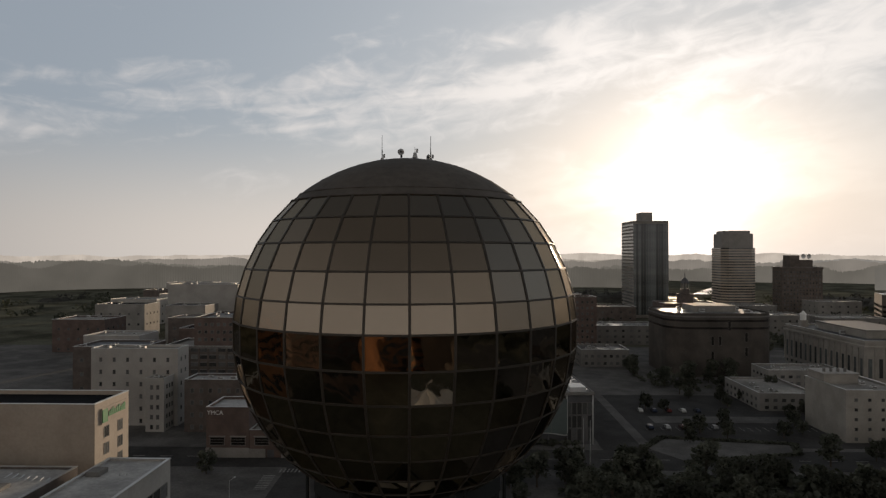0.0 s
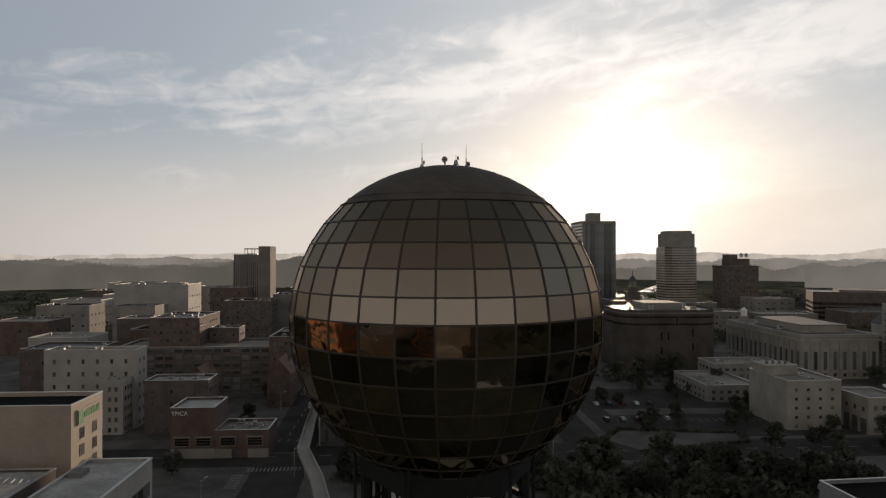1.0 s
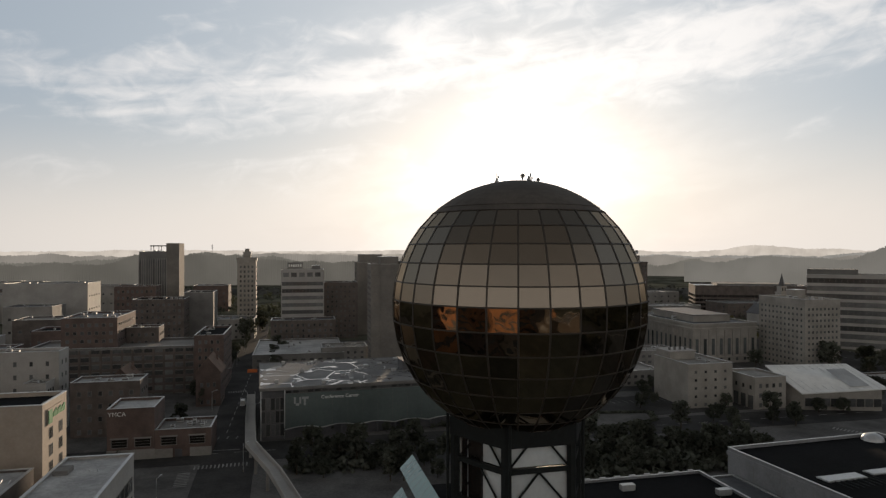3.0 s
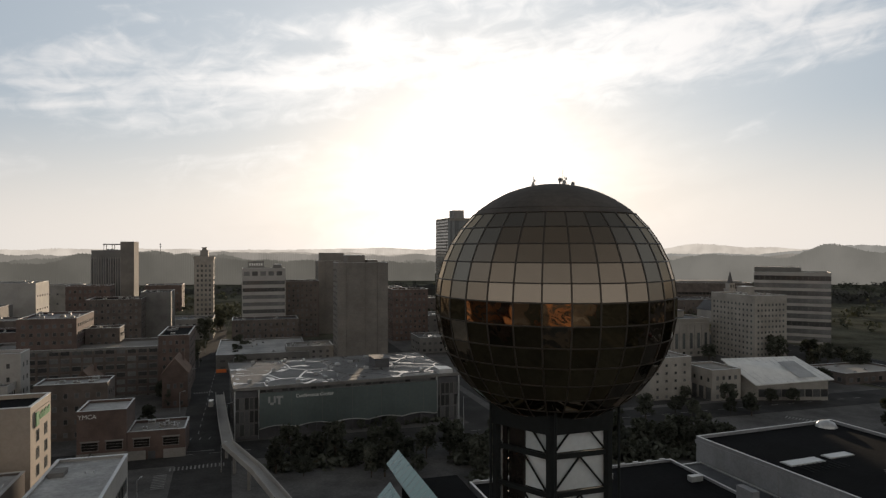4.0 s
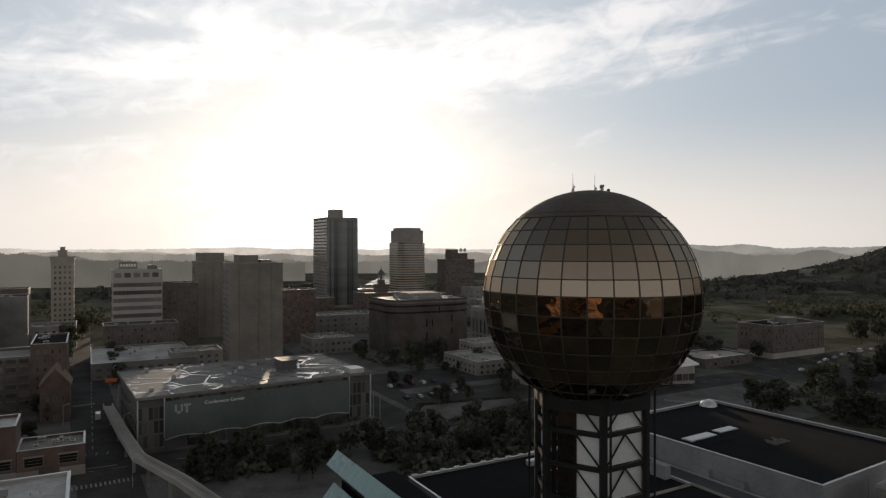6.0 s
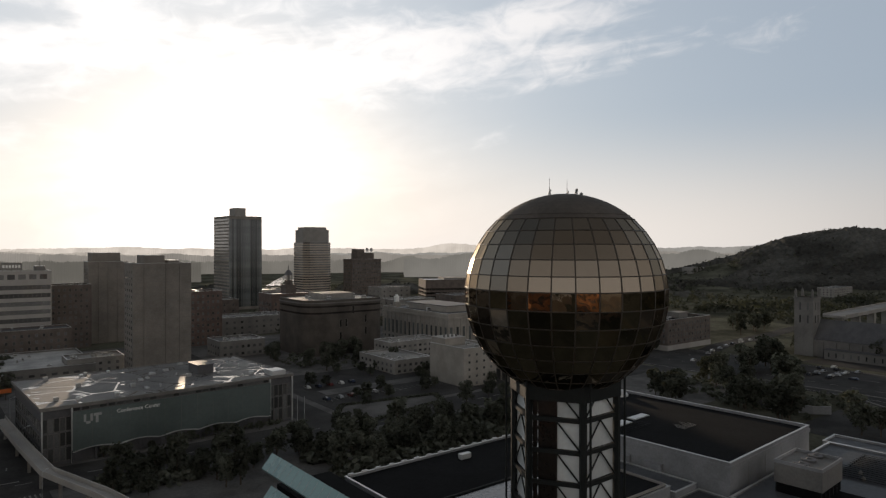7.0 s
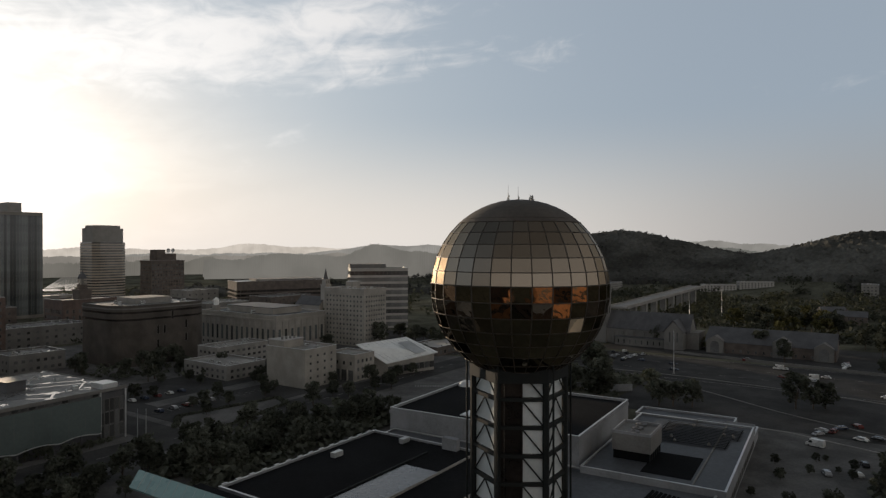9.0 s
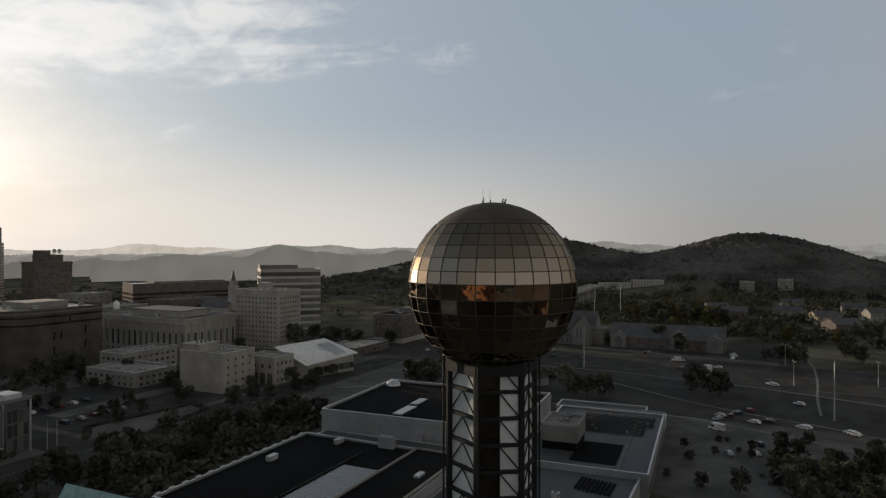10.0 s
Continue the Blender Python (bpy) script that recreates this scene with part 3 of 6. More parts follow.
ribbon("kerb_median", "worn concrete median of the highway", smooth([(268, 120), (272, 60), (268, 10), (258, -40), (240, -90)]), 0.9, GROUND + 0.02, 0.3, "concrete_dark")
ribbon("kerb_plaza", "pale concrete kerb round the plaza", [(189, 16), (188, -10), (176, -44), (164, -66), (150, -90)], 0.6, GROUND + 0.02, 0.25, "concrete")
ribbon("path", "narrow worn concrete path across the grass", smooth([(430, -52), (390, -56), (340, -61), (290, -60), (250, -57), (214, -55.7)]), 1.1, GROUND + 0.1, 0.06, "concrete_dark", "path")
ribbon("lot_wall", "low concrete retaining wall above the sunken lot", [(346, 72), (338, 20), (330, -44)], 0.7, GROUND, 1.6, "concrete_dark", "wall")
slab("island", "pale concrete island in the car park", [(8, 190), (20, 180), (53, 200.6), (54, 210.6), (12.4, 204)], GROUND + 0.11, "paving", category="pavement", t=0.12)
strip("island_far", "pale concrete island in the car park", 80, 140, 212, 222, GROUND + 0.11, "paving", category="pavement", t=0.12)
strip("lot_far", "asphalt lot beside the highway", 340, 420, -60, 120, GROUND + 0.03, "asphalt")


def lines(name, label, rows):
    """Painted lines: each row a0, a1, b0, b1."""
    m = Mesh()
    for a0, a1, b0, b1 in rows:
        m.prism([tuple(ab(a0, b0)[:2]), tuple(ab(a1, b0)[:2]), tuple(ab(a1, b1)[:2]), tuple(ab(a0, b1)[:2])], GROUND + 0.1, GROUND + 0.125)
    tagged(part(name, m, M["paint"], None), label, "road marking", kind="stuff")


def bars(name, label, sets):
    """Painted bars: each set runs from p to q, n bars of a length and width across that line."""
    m = Mesh()
    for (xa, ya), (xb, yb), n, long, wide in sets:
        u = Vector((xb - xa, yb - ya, 0)).normalized()
        v = Vector((-u.y, u.x, 0)) * long / 2
        for i in range(n):
            c = Vector((xa, ya, 0)).lerp(Vector((xb, yb, 0)), i / max(1, n - 1))
            q = [c - u * wide / 2 - v, c + u * wide / 2 - v, c + u * wide / 2 + v, c - u * wide / 2 + v]
            m.prism([tuple(e[:2]) for e in q], GROUND + 0.1, GROUND + 0.125)
    tagged(part(name, m, M["paint"], None), label, "road marking", kind="stuff")


bars("crossing", "white painted crossing bars", [((-96.9, 128.6), (-82.6, 134.0), 14, 3.2, 0.45), ((-131.9, 229.7), (-125.2, 233.3), 8, 3.2, 0.45), ((-97.5, 123.5), (-93.6, 113.3), 9, 3.6, 0.5),
     ((-95.5, 146.5), (-95.4, 146.53), 1, 0.5, 9.4), ((-103.8, 159.5), (-97.6, 160.9), 3, 3.0, 0.35)] + [((119, 196), (131.3, 186.2), 14, 3.2, 0.5)])
lines("lane_lines", "worn white lane lines", [(-46.2, -45.9, 190 + i * 9, 194 + i * 9) for i in range(60)] + [(-320 + i * 9, -316 + i * 9, 165.8, 166.1) for i in range(62)]
      + [(262 + k * 23.3, 262.2 + k * 23.3, -380 + i * 10, -376 + i * 10) for k in (1, 2) for i in range(70)] + [(74 + i * 3, 74.15 + i * 3, 201, 206) for i in range(30)]
      + [(264, 264.3, -300, 300), (330, 330.3, -300, 300)])


# ---- the conference center ----
def voronoi_roof():
    """A flat pale roof where rain stands in the seams and hollows, so that it shines there."""
    m = surface("wet_roof", (0.115, 0.112, 0.107), 0.5, 0, 0.35, 4.0, 0.05)
    tr = m.node_tree
    b = tr.nodes["Principled BSDF"]
    at = node(tr, "ShaderNodeTexCoord").outputs["Object"]
    warp = node(tr, "ShaderNodeTexNoise", ("Vector", at), ("Scale", 0.09), ("Detail", 3.0)).outputs["Color"]
    at2 = node(tr, "ShaderNodeVectorMath", (0, at), (1, node(tr, "ShaderNodeVectorMath", (0, warp), (1, (3, 3, 0)), operation="MULTIPLY").outputs[0]), operation="ADD").outputs[0]
    seam = node(tr, "ShaderNodeTexVoronoi", ("Vector", at2), ("Scale", 0.07), feature="DISTANCE_TO_EDGE").outputs["Distance"]
    pool = node(tr, "ShaderNodeTexNoise", ("Vector", at), ("Scale", 0.16), ("Detail", 4.0), ("Roughness", 0.6)).outputs[0]
    wet = calc(tr, "MAXIMUM", ramp(tr, seam, 0.010, 0.032, 1.0, 0.0), ramp(tr, pool, 0.585, 0.64))
    tr.links.new(ramp(tr, wet, 0.0, 1.0, 0.6, 0.05), b.inputs["Roughness"])
    tr.links.new(ramp(tr, wet, 0.0, 1.0, 0.35, 1.0), b.inputs["Specular IOR Level"])
    for n in list(tr.nodes):
        if n.bl_idname == "ShaderNodeBump":
            tr.nodes.remove(n)
    return m


M["wet"] = voronoi_roof()


def letters(text, size, parent, m, mat, depth=0.06, name="lettering"):
    cu = bpy.data.curves.new(name, "FONT")
    cu.body, cu.size, cu.extrude = text, size, depth
    ob = bpy.data.objects.new(name, cu)
    scene.collection.objects.link(ob)
    bpy.context.view_layer.update()
    me = bpy.data.meshes.new_from_object(ob.evaluated_get(bpy.context.evaluated_depsgraph_get()))
    bpy.data.objects.remove(ob)
    me.materials.clear()
    me.materials.append(mat)
    return part(name, me, None, parent, m=m)


def conference_center():
    w, d, h = 84.0, 54.0, 18.2
    turn = 22.0
    c = pose(-88, 158, GROUND, 0, 0, turn) @ Vector((w / 2, d / 2, 0))
    b = thing("conference_center", "long flat-roofed conference hall with a blank green front wall", "building", pose(*c, 0, 0, turn))
    part("wall", Mesh().prism(rect(w - 1.6, d - 1.6), 0, h - 1.4), M["slate"], b)
    part("roof", Mesh().box(-w / 2, w / 2, -d / 2, d / 2, h - 1.0, h - 0.3), M["wet"], b, "pale flat roof with standing water in its seams")
    m = Mesh()
    ring(rect(w + 0.5, d + 0.5), h - 1.05, h, 0.4, m)
    part("roof_edge", m, M["concrete_dark"], b)
    # the green wall hangs before the front; its lower rim runs in waves
    x0, x1, n = -w / 2 + 8.5, w / 2 - 9.5, 90
    wall = Mesh()
    pts = []
    for i in range(n + 1):
        x = x0 + (x1 - x0) * i / n
        s = (x - x0) / 13.0
        pts.append((x, 3.4 + 0.9 * abs(math.sin(math.pi * s))))
    yf = -d / 2 - 0.6
    for i in range(n):
        (xa, za), (xb, zb) = pts[i], pts[i + 1]
        wall.face([(xa, yf, za), (xb, yf, zb), (xb, yf, h - 2.3), (xa, yf, h - 2.3)])
        wall.face([(xb, yf + 0.5, zb), (xa, yf + 0.5, za), (xa, yf + 0.5, h - 2.3), (xb, yf + 0.5, h - 2.3)])
        wall.face([(xa, yf + 0.5, za), (xb, yf + 0.5, zb), (xb, yf, zb), (xa, yf, za)])
    wall.face([(x0, yf, h - 2.3), (x1, yf, h - 2.3), (x1, yf + 0.5, h - 2.3), (x0, yf + 0.5, h - 2.3)])
    wall.face([(x0, yf + 0.5, 3.4), (x0, yf, 3.4), (x0, yf, h - 2.3), (x0, yf + 0.5, h - 2.3)])
    wall.face([(x1, yf, 3.4), (x1, yf + 0.5, 3.4), (x1, yf + 0.5, h - 2.3), (x1, yf, h - 2.3)])
    g = part("front_wall", wall, M["teal"], b, "blank grey-green panelled front wall with a wavy lower rim")
    rim = Mesh()
    for i in range(n):
        (xa, za), (xb, zb) = pts[i], pts[i + 1]
        rim.box(xa, xb, yf - 0.25, yf + 0.1, min(za, zb) - 0.12, max(za, zb) + 0.06)
    part("rim", rim, M["metal_pale"], g)
    for i in range(1, 12):
        x = x0 + (x1 - x0) * i / 12
        part("joint", Mesh().box(x - 0.03, x + 0.03, yf - 0.02, yf + 0.01, 4.6, h - 2.4), M["concrete_dark"], g)
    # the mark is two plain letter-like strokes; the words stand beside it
    m = Mesh()
    for xa, xb, za, zb in ((0, 0.8, 0.7, 3), (0.8, 2.2, 0, 0.8), (2.2, 3.0, 0.7, 3.0), (3.3, 6.0, 2.2, 3.0), (4.0, 4.9, 0, 2.2)):
        m.box(x0 + 3 + xa * 0.85, x0 + 3 + xb * 0.85, yf - 0.18, yf - 0.01, h - 6.6 + za, h - 6.6 + zb)
    part("mark", m, M["plain_grey"], g)
    letters("Conference Center", 1.7, g, Matrix.Translation((x0 + 12.5, yf - 0.06, h - 4.6)) @ pose(0, 0, 0, 90), M["sign_white"])
    # glazed ends and the strip of windows under the roof
    for xa, xb, k in ((-w / 2 + 0.3, x0 - 0.1, 5), (x1 + 0.1, w / 2 - 0.3, 5)):
        for i in range(k):
            for j in range(3):
                px, pw = xa + (xb - xa) * (i + 0.5) / k, (xb - xa) / k - 0.1
                part("pane", window_mesh(pw, 4.3), None, b, m=pose(px, -d / 2 + 0.75, 1.0 + j * 4.6))
        part("post", Mesh().box(xa - 0.2, xa + 0.2, -d / 2 - 0.3, -d / 2 + 0.2, 0, h - 1.1), M["metal_pale"], b)
        part("post", Mesh().box(xb - 0.2, xb + 0.2, -d / 2 - 0.3, -d / 2 + 0.2, 0, h - 1.1), M["metal_pale"], b)
    for i in range(26):
        px = x0 + (x1 - x0) * (i + 0.5) / 26
        part("strip_window", window_mesh(2.2, 1.1), None, b, m=pose(px, -d / 2 + 0.75, h - 2.4))
    for i in range(11):
        x = x0 + (x1 - x0) * i / 10
        part("column", Mesh().tube((x, -d / 2 - 0.2, 0), (x, -d / 2 - 0.2, 4), 0.3, sides=8), M["slate"], b)
    for s in ("w", "e"):
        place_windows(b, s, w - 1.6, d - 1.6, 0, 4.4, 3, 12, 3.4, 3.2)
    # roof plant
    part("plant_house", Mesh().box(14, 20, -4, 6, h - 0.3, h + 3.0).box(13.6, 20.4, -4.4, 6.4, h + 3.0, h + 3.3), M["slate"], b)
    part("plant_house", Mesh().box(34, 39.5, -26, -19, h - 0.3, h + 1.5), M["metal_pale"], b)
    r = random.Random(8)
    for i in range(22):
        x, y = r.uniform(-38, 38), r.uniform(-24, 24)
        a, l, t = r.uniform(0.8, 2.2), r.uniform(0.8, 2.6), r.uniform(0.5, 1.3)
        m = Mesh().box(x, x + a, y, y + l, h - 0.3, h - 0.3 + t).box(x + 0.1, x + a - 0.1, y - 0.06, y + l + 0.06, h - 0.2 + t * 0.4, h - 0.3 + t * 0.8)
        part("cooling_unit", m, M["plain_grey" if i % 3 else "metal_pale"], b)
    for i in range(6):
        x, y = r.uniform(-34, 34), r.uniform(-20, 20)
        part("vent", Mesh().tube((x, y, h - 0.3), (x, y, h + 0.5), 0.25, sides=8).tube((x, y, h + 0.5), (x, y, h + 0.75), 0.45, 0.1, sides=8), M["metal_pale"], b)
    part("barrier", Mesh().box(-w / 2 - 5, -w / 2 - 1, d / 2 - 6, d / 2 - 5.6, h - 3, h - 1.6), M["orange"], b)


conference_center()


# ---- the convention hall next to the tower ----
def convention_hall():
    t, g = TURN, GROUND
    # tall hall: near corner (80, 60.6)
    b = house_at("convention_hall", "white-walled flat-roofed hall with a dark roof", 81.5, 61, 51.5, 65, 21.7, "wing_wall", "tar", turn=22)
    h = 21.7 - g
    for s in ("s", "w"):
        n = 5 if s == "s" else 7
        for i in range(1, n):
            span = 51.5 if s == "s" else 65
            k = -span / 2 + span * i / n
            pos = pose(k, -32.5 - 0.03, 0) if s == "s" else pose(-25.75 - 0.03, k, 0, 0, 0, -90)
            part("wall_joint", Mesh().box(-0.04, 0.04, -0.02, 0.05, 0, h - 1.2), M["concrete"], b, m=pos)
    m = Mesh()
    ring(rect(52.0, 65.5), h - 1.9, h - 0.9, 0.5, m)
    part("cornice", m, M["wing_wall"], b)
    for y in (-12, -2):
        part("wall_box", Mesh().box(-27.2, -25.65, y - 2.5, y + 2.5, 6, 9), M["wing_wall"], b)
    # skylight strips, pale patches and pipes on the dark roof
    z = h - 0.78
    part("skylight", Mesh().box(-20.5, -9, 5.5, 9.0, z, z + 0.25).box(-20.3, -9.2, 5.7, 8.8, z + 0.25, z + 0.35), M["metal_pale"], b)
    part("skylight", Mesh().box(-6, 2.5, 6.5, 9.5, z, z + 0.2).box(-5.8, 2.3, 6.7, 9.3, z + 0.2, z + 0.3), M["metal_pale"], b)
    for i in range(8):
        part("pipe", Mesh().tube((-19 + i * 1.7, 0.5, z + 0.25), (-19 + i * 1.7, 5.2, z + 0.25), 0.10, sides=6), M["steel"], b)
    for i in range(7):
        part("pipe", Mesh().tube((-4 + i * 1.1, -9, z + 0.2), (-3.6 + i * 1.1, -6 + (i % 3), z + 0.2), 0.08, sides=6), M["concrete"], b)
    dome = Mesh()
    for i in range(4):
        a0, a1 = radians(22.5 * i), radians(22.5 * (i + 1))
        for j in range(12):
            t0, t1 = radians(30 * j), radians(30 * (j + 1))
            dome.face([(20 + 3 * math.cos(p) * math.cos(q), 29 + 3 * math.cos(p) * math.sin(q), z + 2 * math.sin(p)) for p, q in ((a0, t0), (a0, t1), (a1, t1), (a1, t0))])
    part("skylight_dome", dome, M["metal_pale"], b)
    # low hall to the west, its far corner at (46, 117); dark roof, thin white rim
    x, y = 11.2, 45.6
    low = house_at("low_hall", "low hall with dark flat roof and thin white rim", x, y, 59, 55.5, 16.4, "wing_wall", "tar", parapet=0.7, turn=19.2)
    zz = 16.4 - g - 0.58
    part("roof_step", Mesh().box(-29.0, 28, -27.2, -12.6, zz, zz + 0.9), M["tar"], low)
    m = Mesh()
    ring([(-29.2, -27.3), (28.1, -27.3), (28.1, -12.4), (-29.2, -12.4)], zz + 0.9, zz + 1.5, 0.3, m)
    part("step_rim", m, M["concrete"], low)
    part("wet_patch", Mesh().box(-29, 10, -12.0, 0.6, zz + 0.004, zz + 0.06), M["wet_sheet"], low)
    part("roof_pipe", Mesh().tube((-29, 1.3, zz + 0.3), (21, 1.3, zz + 0.3), 0.22, sides=6), M["steel"], low)
    part("wall_box", Mesh().box(27, 29.0, -5, 0, zz, zz + 3.4), M["wing_wall"], low)
    for x0, y0 in ((7, -24), (24, 12), (3, 20)):
        part("cooling_unit", Mesh().box(x0, x0 + 3.5, y0, y0 + 1.6, zz + 0.2, zz + 1.5).box(x0 + 0.2, x0 + 3.3, y0 + 0.2, y0 + 1.4, zz, zz + 0.2), M["metal_pale"], low)
    for i in range(14):
        xx = -28.5 + i * 4.2
        part("bracket", Mesh().box(xx, xx + 1.6, 27.7, 28.2, zz + 0.3, zz + 0.9), M["metal_pale"], low)
    house_at("link_roof", "narrow pale roof strip between the two halls", 67.4, 63.8, 10, 55, 15.2, "wing_wall", "membrane", parapet=0.4, turn=20.5)
    # the east wing: pale stained roof, solar slats, a raised cooling house
    wing = house_at("hall_wing", "lower hall wing with a pale stained roof and solar slats", 92, 23.3, 66.5, 37, 15, "wing_wall", "membrane", parapet=0.6, turn=22)
    zz = 15 - g - 0.48
    def w(a_, b_):
        return a_ - 33.25, b_ - 18.5
    (x0, y0), (x1, y1) = w(13.4, 21.2), w(27.0, 32.1)
    hi = 22.5 - g
    part("cooling_house", Mesh().box(x0, x1, y0, y1, 17 - g, hi - 0.8), M["concrete_dark"], wing, "stained white cooling house raised on short legs")
    m = Mesh()
    ring([(x0, y0), (x1, y0), (x1, y1), (x0, y1)], hi - 0.8, hi, 0.35, m)
    part("cooling_rim", m, M["wing_wall"], wing)
    for i in range(3):
        cx = x0 + 2.6 + i * 4.6
        part("fan", Mesh().tube((cx, (y0 + y1) / 2, hi - 0.8), (cx, (y0 + y1) / 2, hi - 0.2), 1.7, sides=18).tube((cx, (y0 + y1) / 2, hi - 0.2), (cx, (y0 + y1) / 2, hi + 0.1), 0.7, 0.4, sides=10), M["slate"], wing)
    for i in range(6):
        for yy in (y0 + 0.4, y1 - 0.4):
            cx = x0 + 0.4 + (x1 - x0 - 0.8) * i / 5
            part("leg", Mesh().box(cx - 0.15, cx + 0.15, yy - 0.15, yy + 0.15, zz, 17 - g), M["steel"], wing)
    part("cooling_plant", Mesh().box(x0 + 0.3, x1 - 0.3, y0 + 0.3, y1 - 0.3, zz, 16.9 - g), M["tar"], wing)
    part("dark_patch", Mesh().box(x0 - 8, x1 - 1.5, y0 - 12, y0 + 1, zz + 0.004, zz + 0.05), M["tar"], wing)
    slat = Mesh().box(-12, 12, -0.42, 0.42, 0.35, 0.45, turn=Matrix.Rotation(radians(14), 3, "X"))
    slat.box(-11.5, -11.3, -0.1, 0.1, 0, 0.4).box(11.3, 11.5, -0.1, 0.1, 0, 0.4)
    me = slat.data("solar_slat", [M["tar"]])
    for i in range(14):
        sx, sy = w(37.5 + i * 1.8, 14.4 if i > 5 else 16.6)
        part("solar_slat", me, None, wing, m=pose(sx, sy, zz, 0, 0, 90))
    part("roof_step", Mesh().box(-32.8, 32.8, y0 - 13.2, y0 - 12.8, zz, zz + 0.25), M["concrete_dark"], wing)
    rr = random.Random(3)
    for i in range(8):
        vx, vy = w(rr.uniform(30, 64), rr.uniform(2, 34))
        part("vent", Mesh().box(vx, vx + 0.8, vy, vy + 0.8, zz, zz + 0.7).tube((vx + 0.4, vy + 0.4, zz + 0.7), (vx + 0.4, vy + 0.4, zz + 1.1), 0.3, 0.15, sides=8), M["concrete_dark"], wing)
    sx, sy = w(31, 26)
    part("roof_hatch", Mesh().box(sx, sx + 2.4, sy, sy + 2, zz, zz + 1.3).box(sx - 0.1, sx + 2.5, sy - 0.1, sy + 2.1, zz + 1.3, zz + 1.45), M["metal_pale"], wing)
    place_windows(wing, "s", 66.5, 37, 0, 3.6, 1, 15, 4.2, 2.4, sill=0.9)
    place_windows(wing, "e", 66.5, 37, 0, 3.6, 1, 7, 4.2, 2.4, sill=0.9)
    # the east front steps out in bays
    for ya, yb, out in ((-18.5, -9.5, 4.2), (-9.5, 0, 2.8), (0, 9.5, 1.4)):
        bay = part("bay", Mesh().box(33.25, 33.25 + out, ya, yb, 0, 15 - g - 0.5), M["wing_wall"], wing)
        part("bay_rim", Mesh().box(33.25 + out - 0.35, 33.25 + out, ya, yb, 15 - g - 0.5, 15 - g).box(33.25, 33.25 + out, ya, ya + 0.35, 15 - g - 0.5, 15 - g), M["wing_wall"], bay)
        part("bay_window", window_mesh(6.5, 3.4, rows=2, cols=5), None, bay, m=pose(33.25 + out, (ya + yb) / 2, 1.6, 0, 0, 90))
    house_at("wing_terrace", "pale roof terrace strip beside the hall wing", 154.0, 55.6, 10.5, 33, 14.2, "wing_wall", "membrane", parapet=0.7, turn=22)
    house_at("loading_dock", "narrow pale loading dock beside the hall wing", 154.2, 48.4, 13, 6, 12, "wing_wall", "membrane", parapet=0.4, turn=22)
    p = ab(24, -4.8)
    near = house_at("near_wing", "low pale-roofed wing with roof plant and solar slats", p.x, p.y, 71, 44.5, 13.6, "wing_wall", "membrane", parapet=0.5)
    me2 = Mesh().box(-4.5, 4.5, -0.36, 0.36, 0.3, 0.4, turn=Matrix.Rotation(radians(14), 3, "X")).box(-4.2, -4.0, -0.1, 0.1, 0, 0.35).box(4.0, 4.2, -0.1, 0.1, 0, 0.35).data("solar_slat", [M["tar"]])
    for i in range(9):
        part("solar_slat", me2, None, near, m=pose(85 - 24 - 36.8 + i * 0.2, 0.5 + i * 1.1 + 4.8 - 22.2, 13.6 - g - 0.38))
    roof_clutter(near, 60, 36, 13.6 - g - 0.38, 5, 55, 1.2)
    # the green glass gable at the hall's entrance
    v = thing("glass_entrance", "pale green glazed entrance roof shaped like a leaning wedge", "canopy", pose(-25.0, 98.4, 0.4, 0, 0, TURN))
    for k, (dx, dy, dz) in enumerate(((0, 0, 0), (-4.0, -9.0, -4.5))):
        m = Mesh()
        a0, a1 = Vector((dx, dy, 23.8 + dz)), Vector((dx + 1.0, dy - 42, 23.8 + dz))
        n, o = Vector((-3.4, -1.8, -2.6)), Vector((0.25, 0.0, -0.5))
        q = [a0, a0 + n, a1 + n, a1]
        m.face(q)
        m.face([e + o for e in reversed(q)])
        for i in range(4):
            m.face([q[i], q[i] + o, q[(i + 1) % 4] + o, q[(i + 1) % 4]])
        s = part("roof_sheet", m, M["patina"], v)
        for i in range(1, 14):
            part("glazing_bar", Mesh().tube(a0.lerp(a1, i / 14), (a0 + n).lerp(a1 + n, i / 14), 0.05, sides=4), M["metal_pale"], s)
    part("hall_body", Mesh().box(0.6, 15, -42, -1.5, GROUND, 16.5), M["tar"], v)
    part("hall_body", Mesh().box(-3.6, 0.5, -50, -10.5, GROUND, 14.5), M["tar"], v)
    # the raised walkway along the street
    w = thing("walkway", "white raised walkway with solid sides along the street", "bridge")
    line = [Vector((-32, 54, 17.0)), Vector((-63.5, 107, 15.6)), Vector((-80.5, 132, 14.6)), Vector((-93.6, 163, 13.6)), Vector((-112, 208, 12.6))]
    for i in range(4):
        a0, a1 = line[i], line[i + 1]
        side = (a1 - a0).cross(Vector((0, 0, 1))).normalized() * 1.7
        m = Mesh()
        for lo, hi, sa, sb in ((-0.5, 0.0, -1, 1), (0.0, 1.1, -1, -0.86), (0.0, 1.1, 0.86, 1)):
            q = [a0 + side * sa, a0 + side * sb, a1 + side * sb, a1 + side * sa]
            top, bot = [p + Vector((0, 0, hi)) for p in q], [p + Vector((0, 0, lo)) for p in q]
            m.face(top)
            m.face(list(reversed(bot)))
            for k in range(4):
                m.face([bot[k], bot[(k + 1) % 4], top[(k + 1) % 4], top[k]])
        part("deck", m, M["white_wall"], w)
        for f in (0.25, 0.75):
            c = a0.lerp(a1, f)
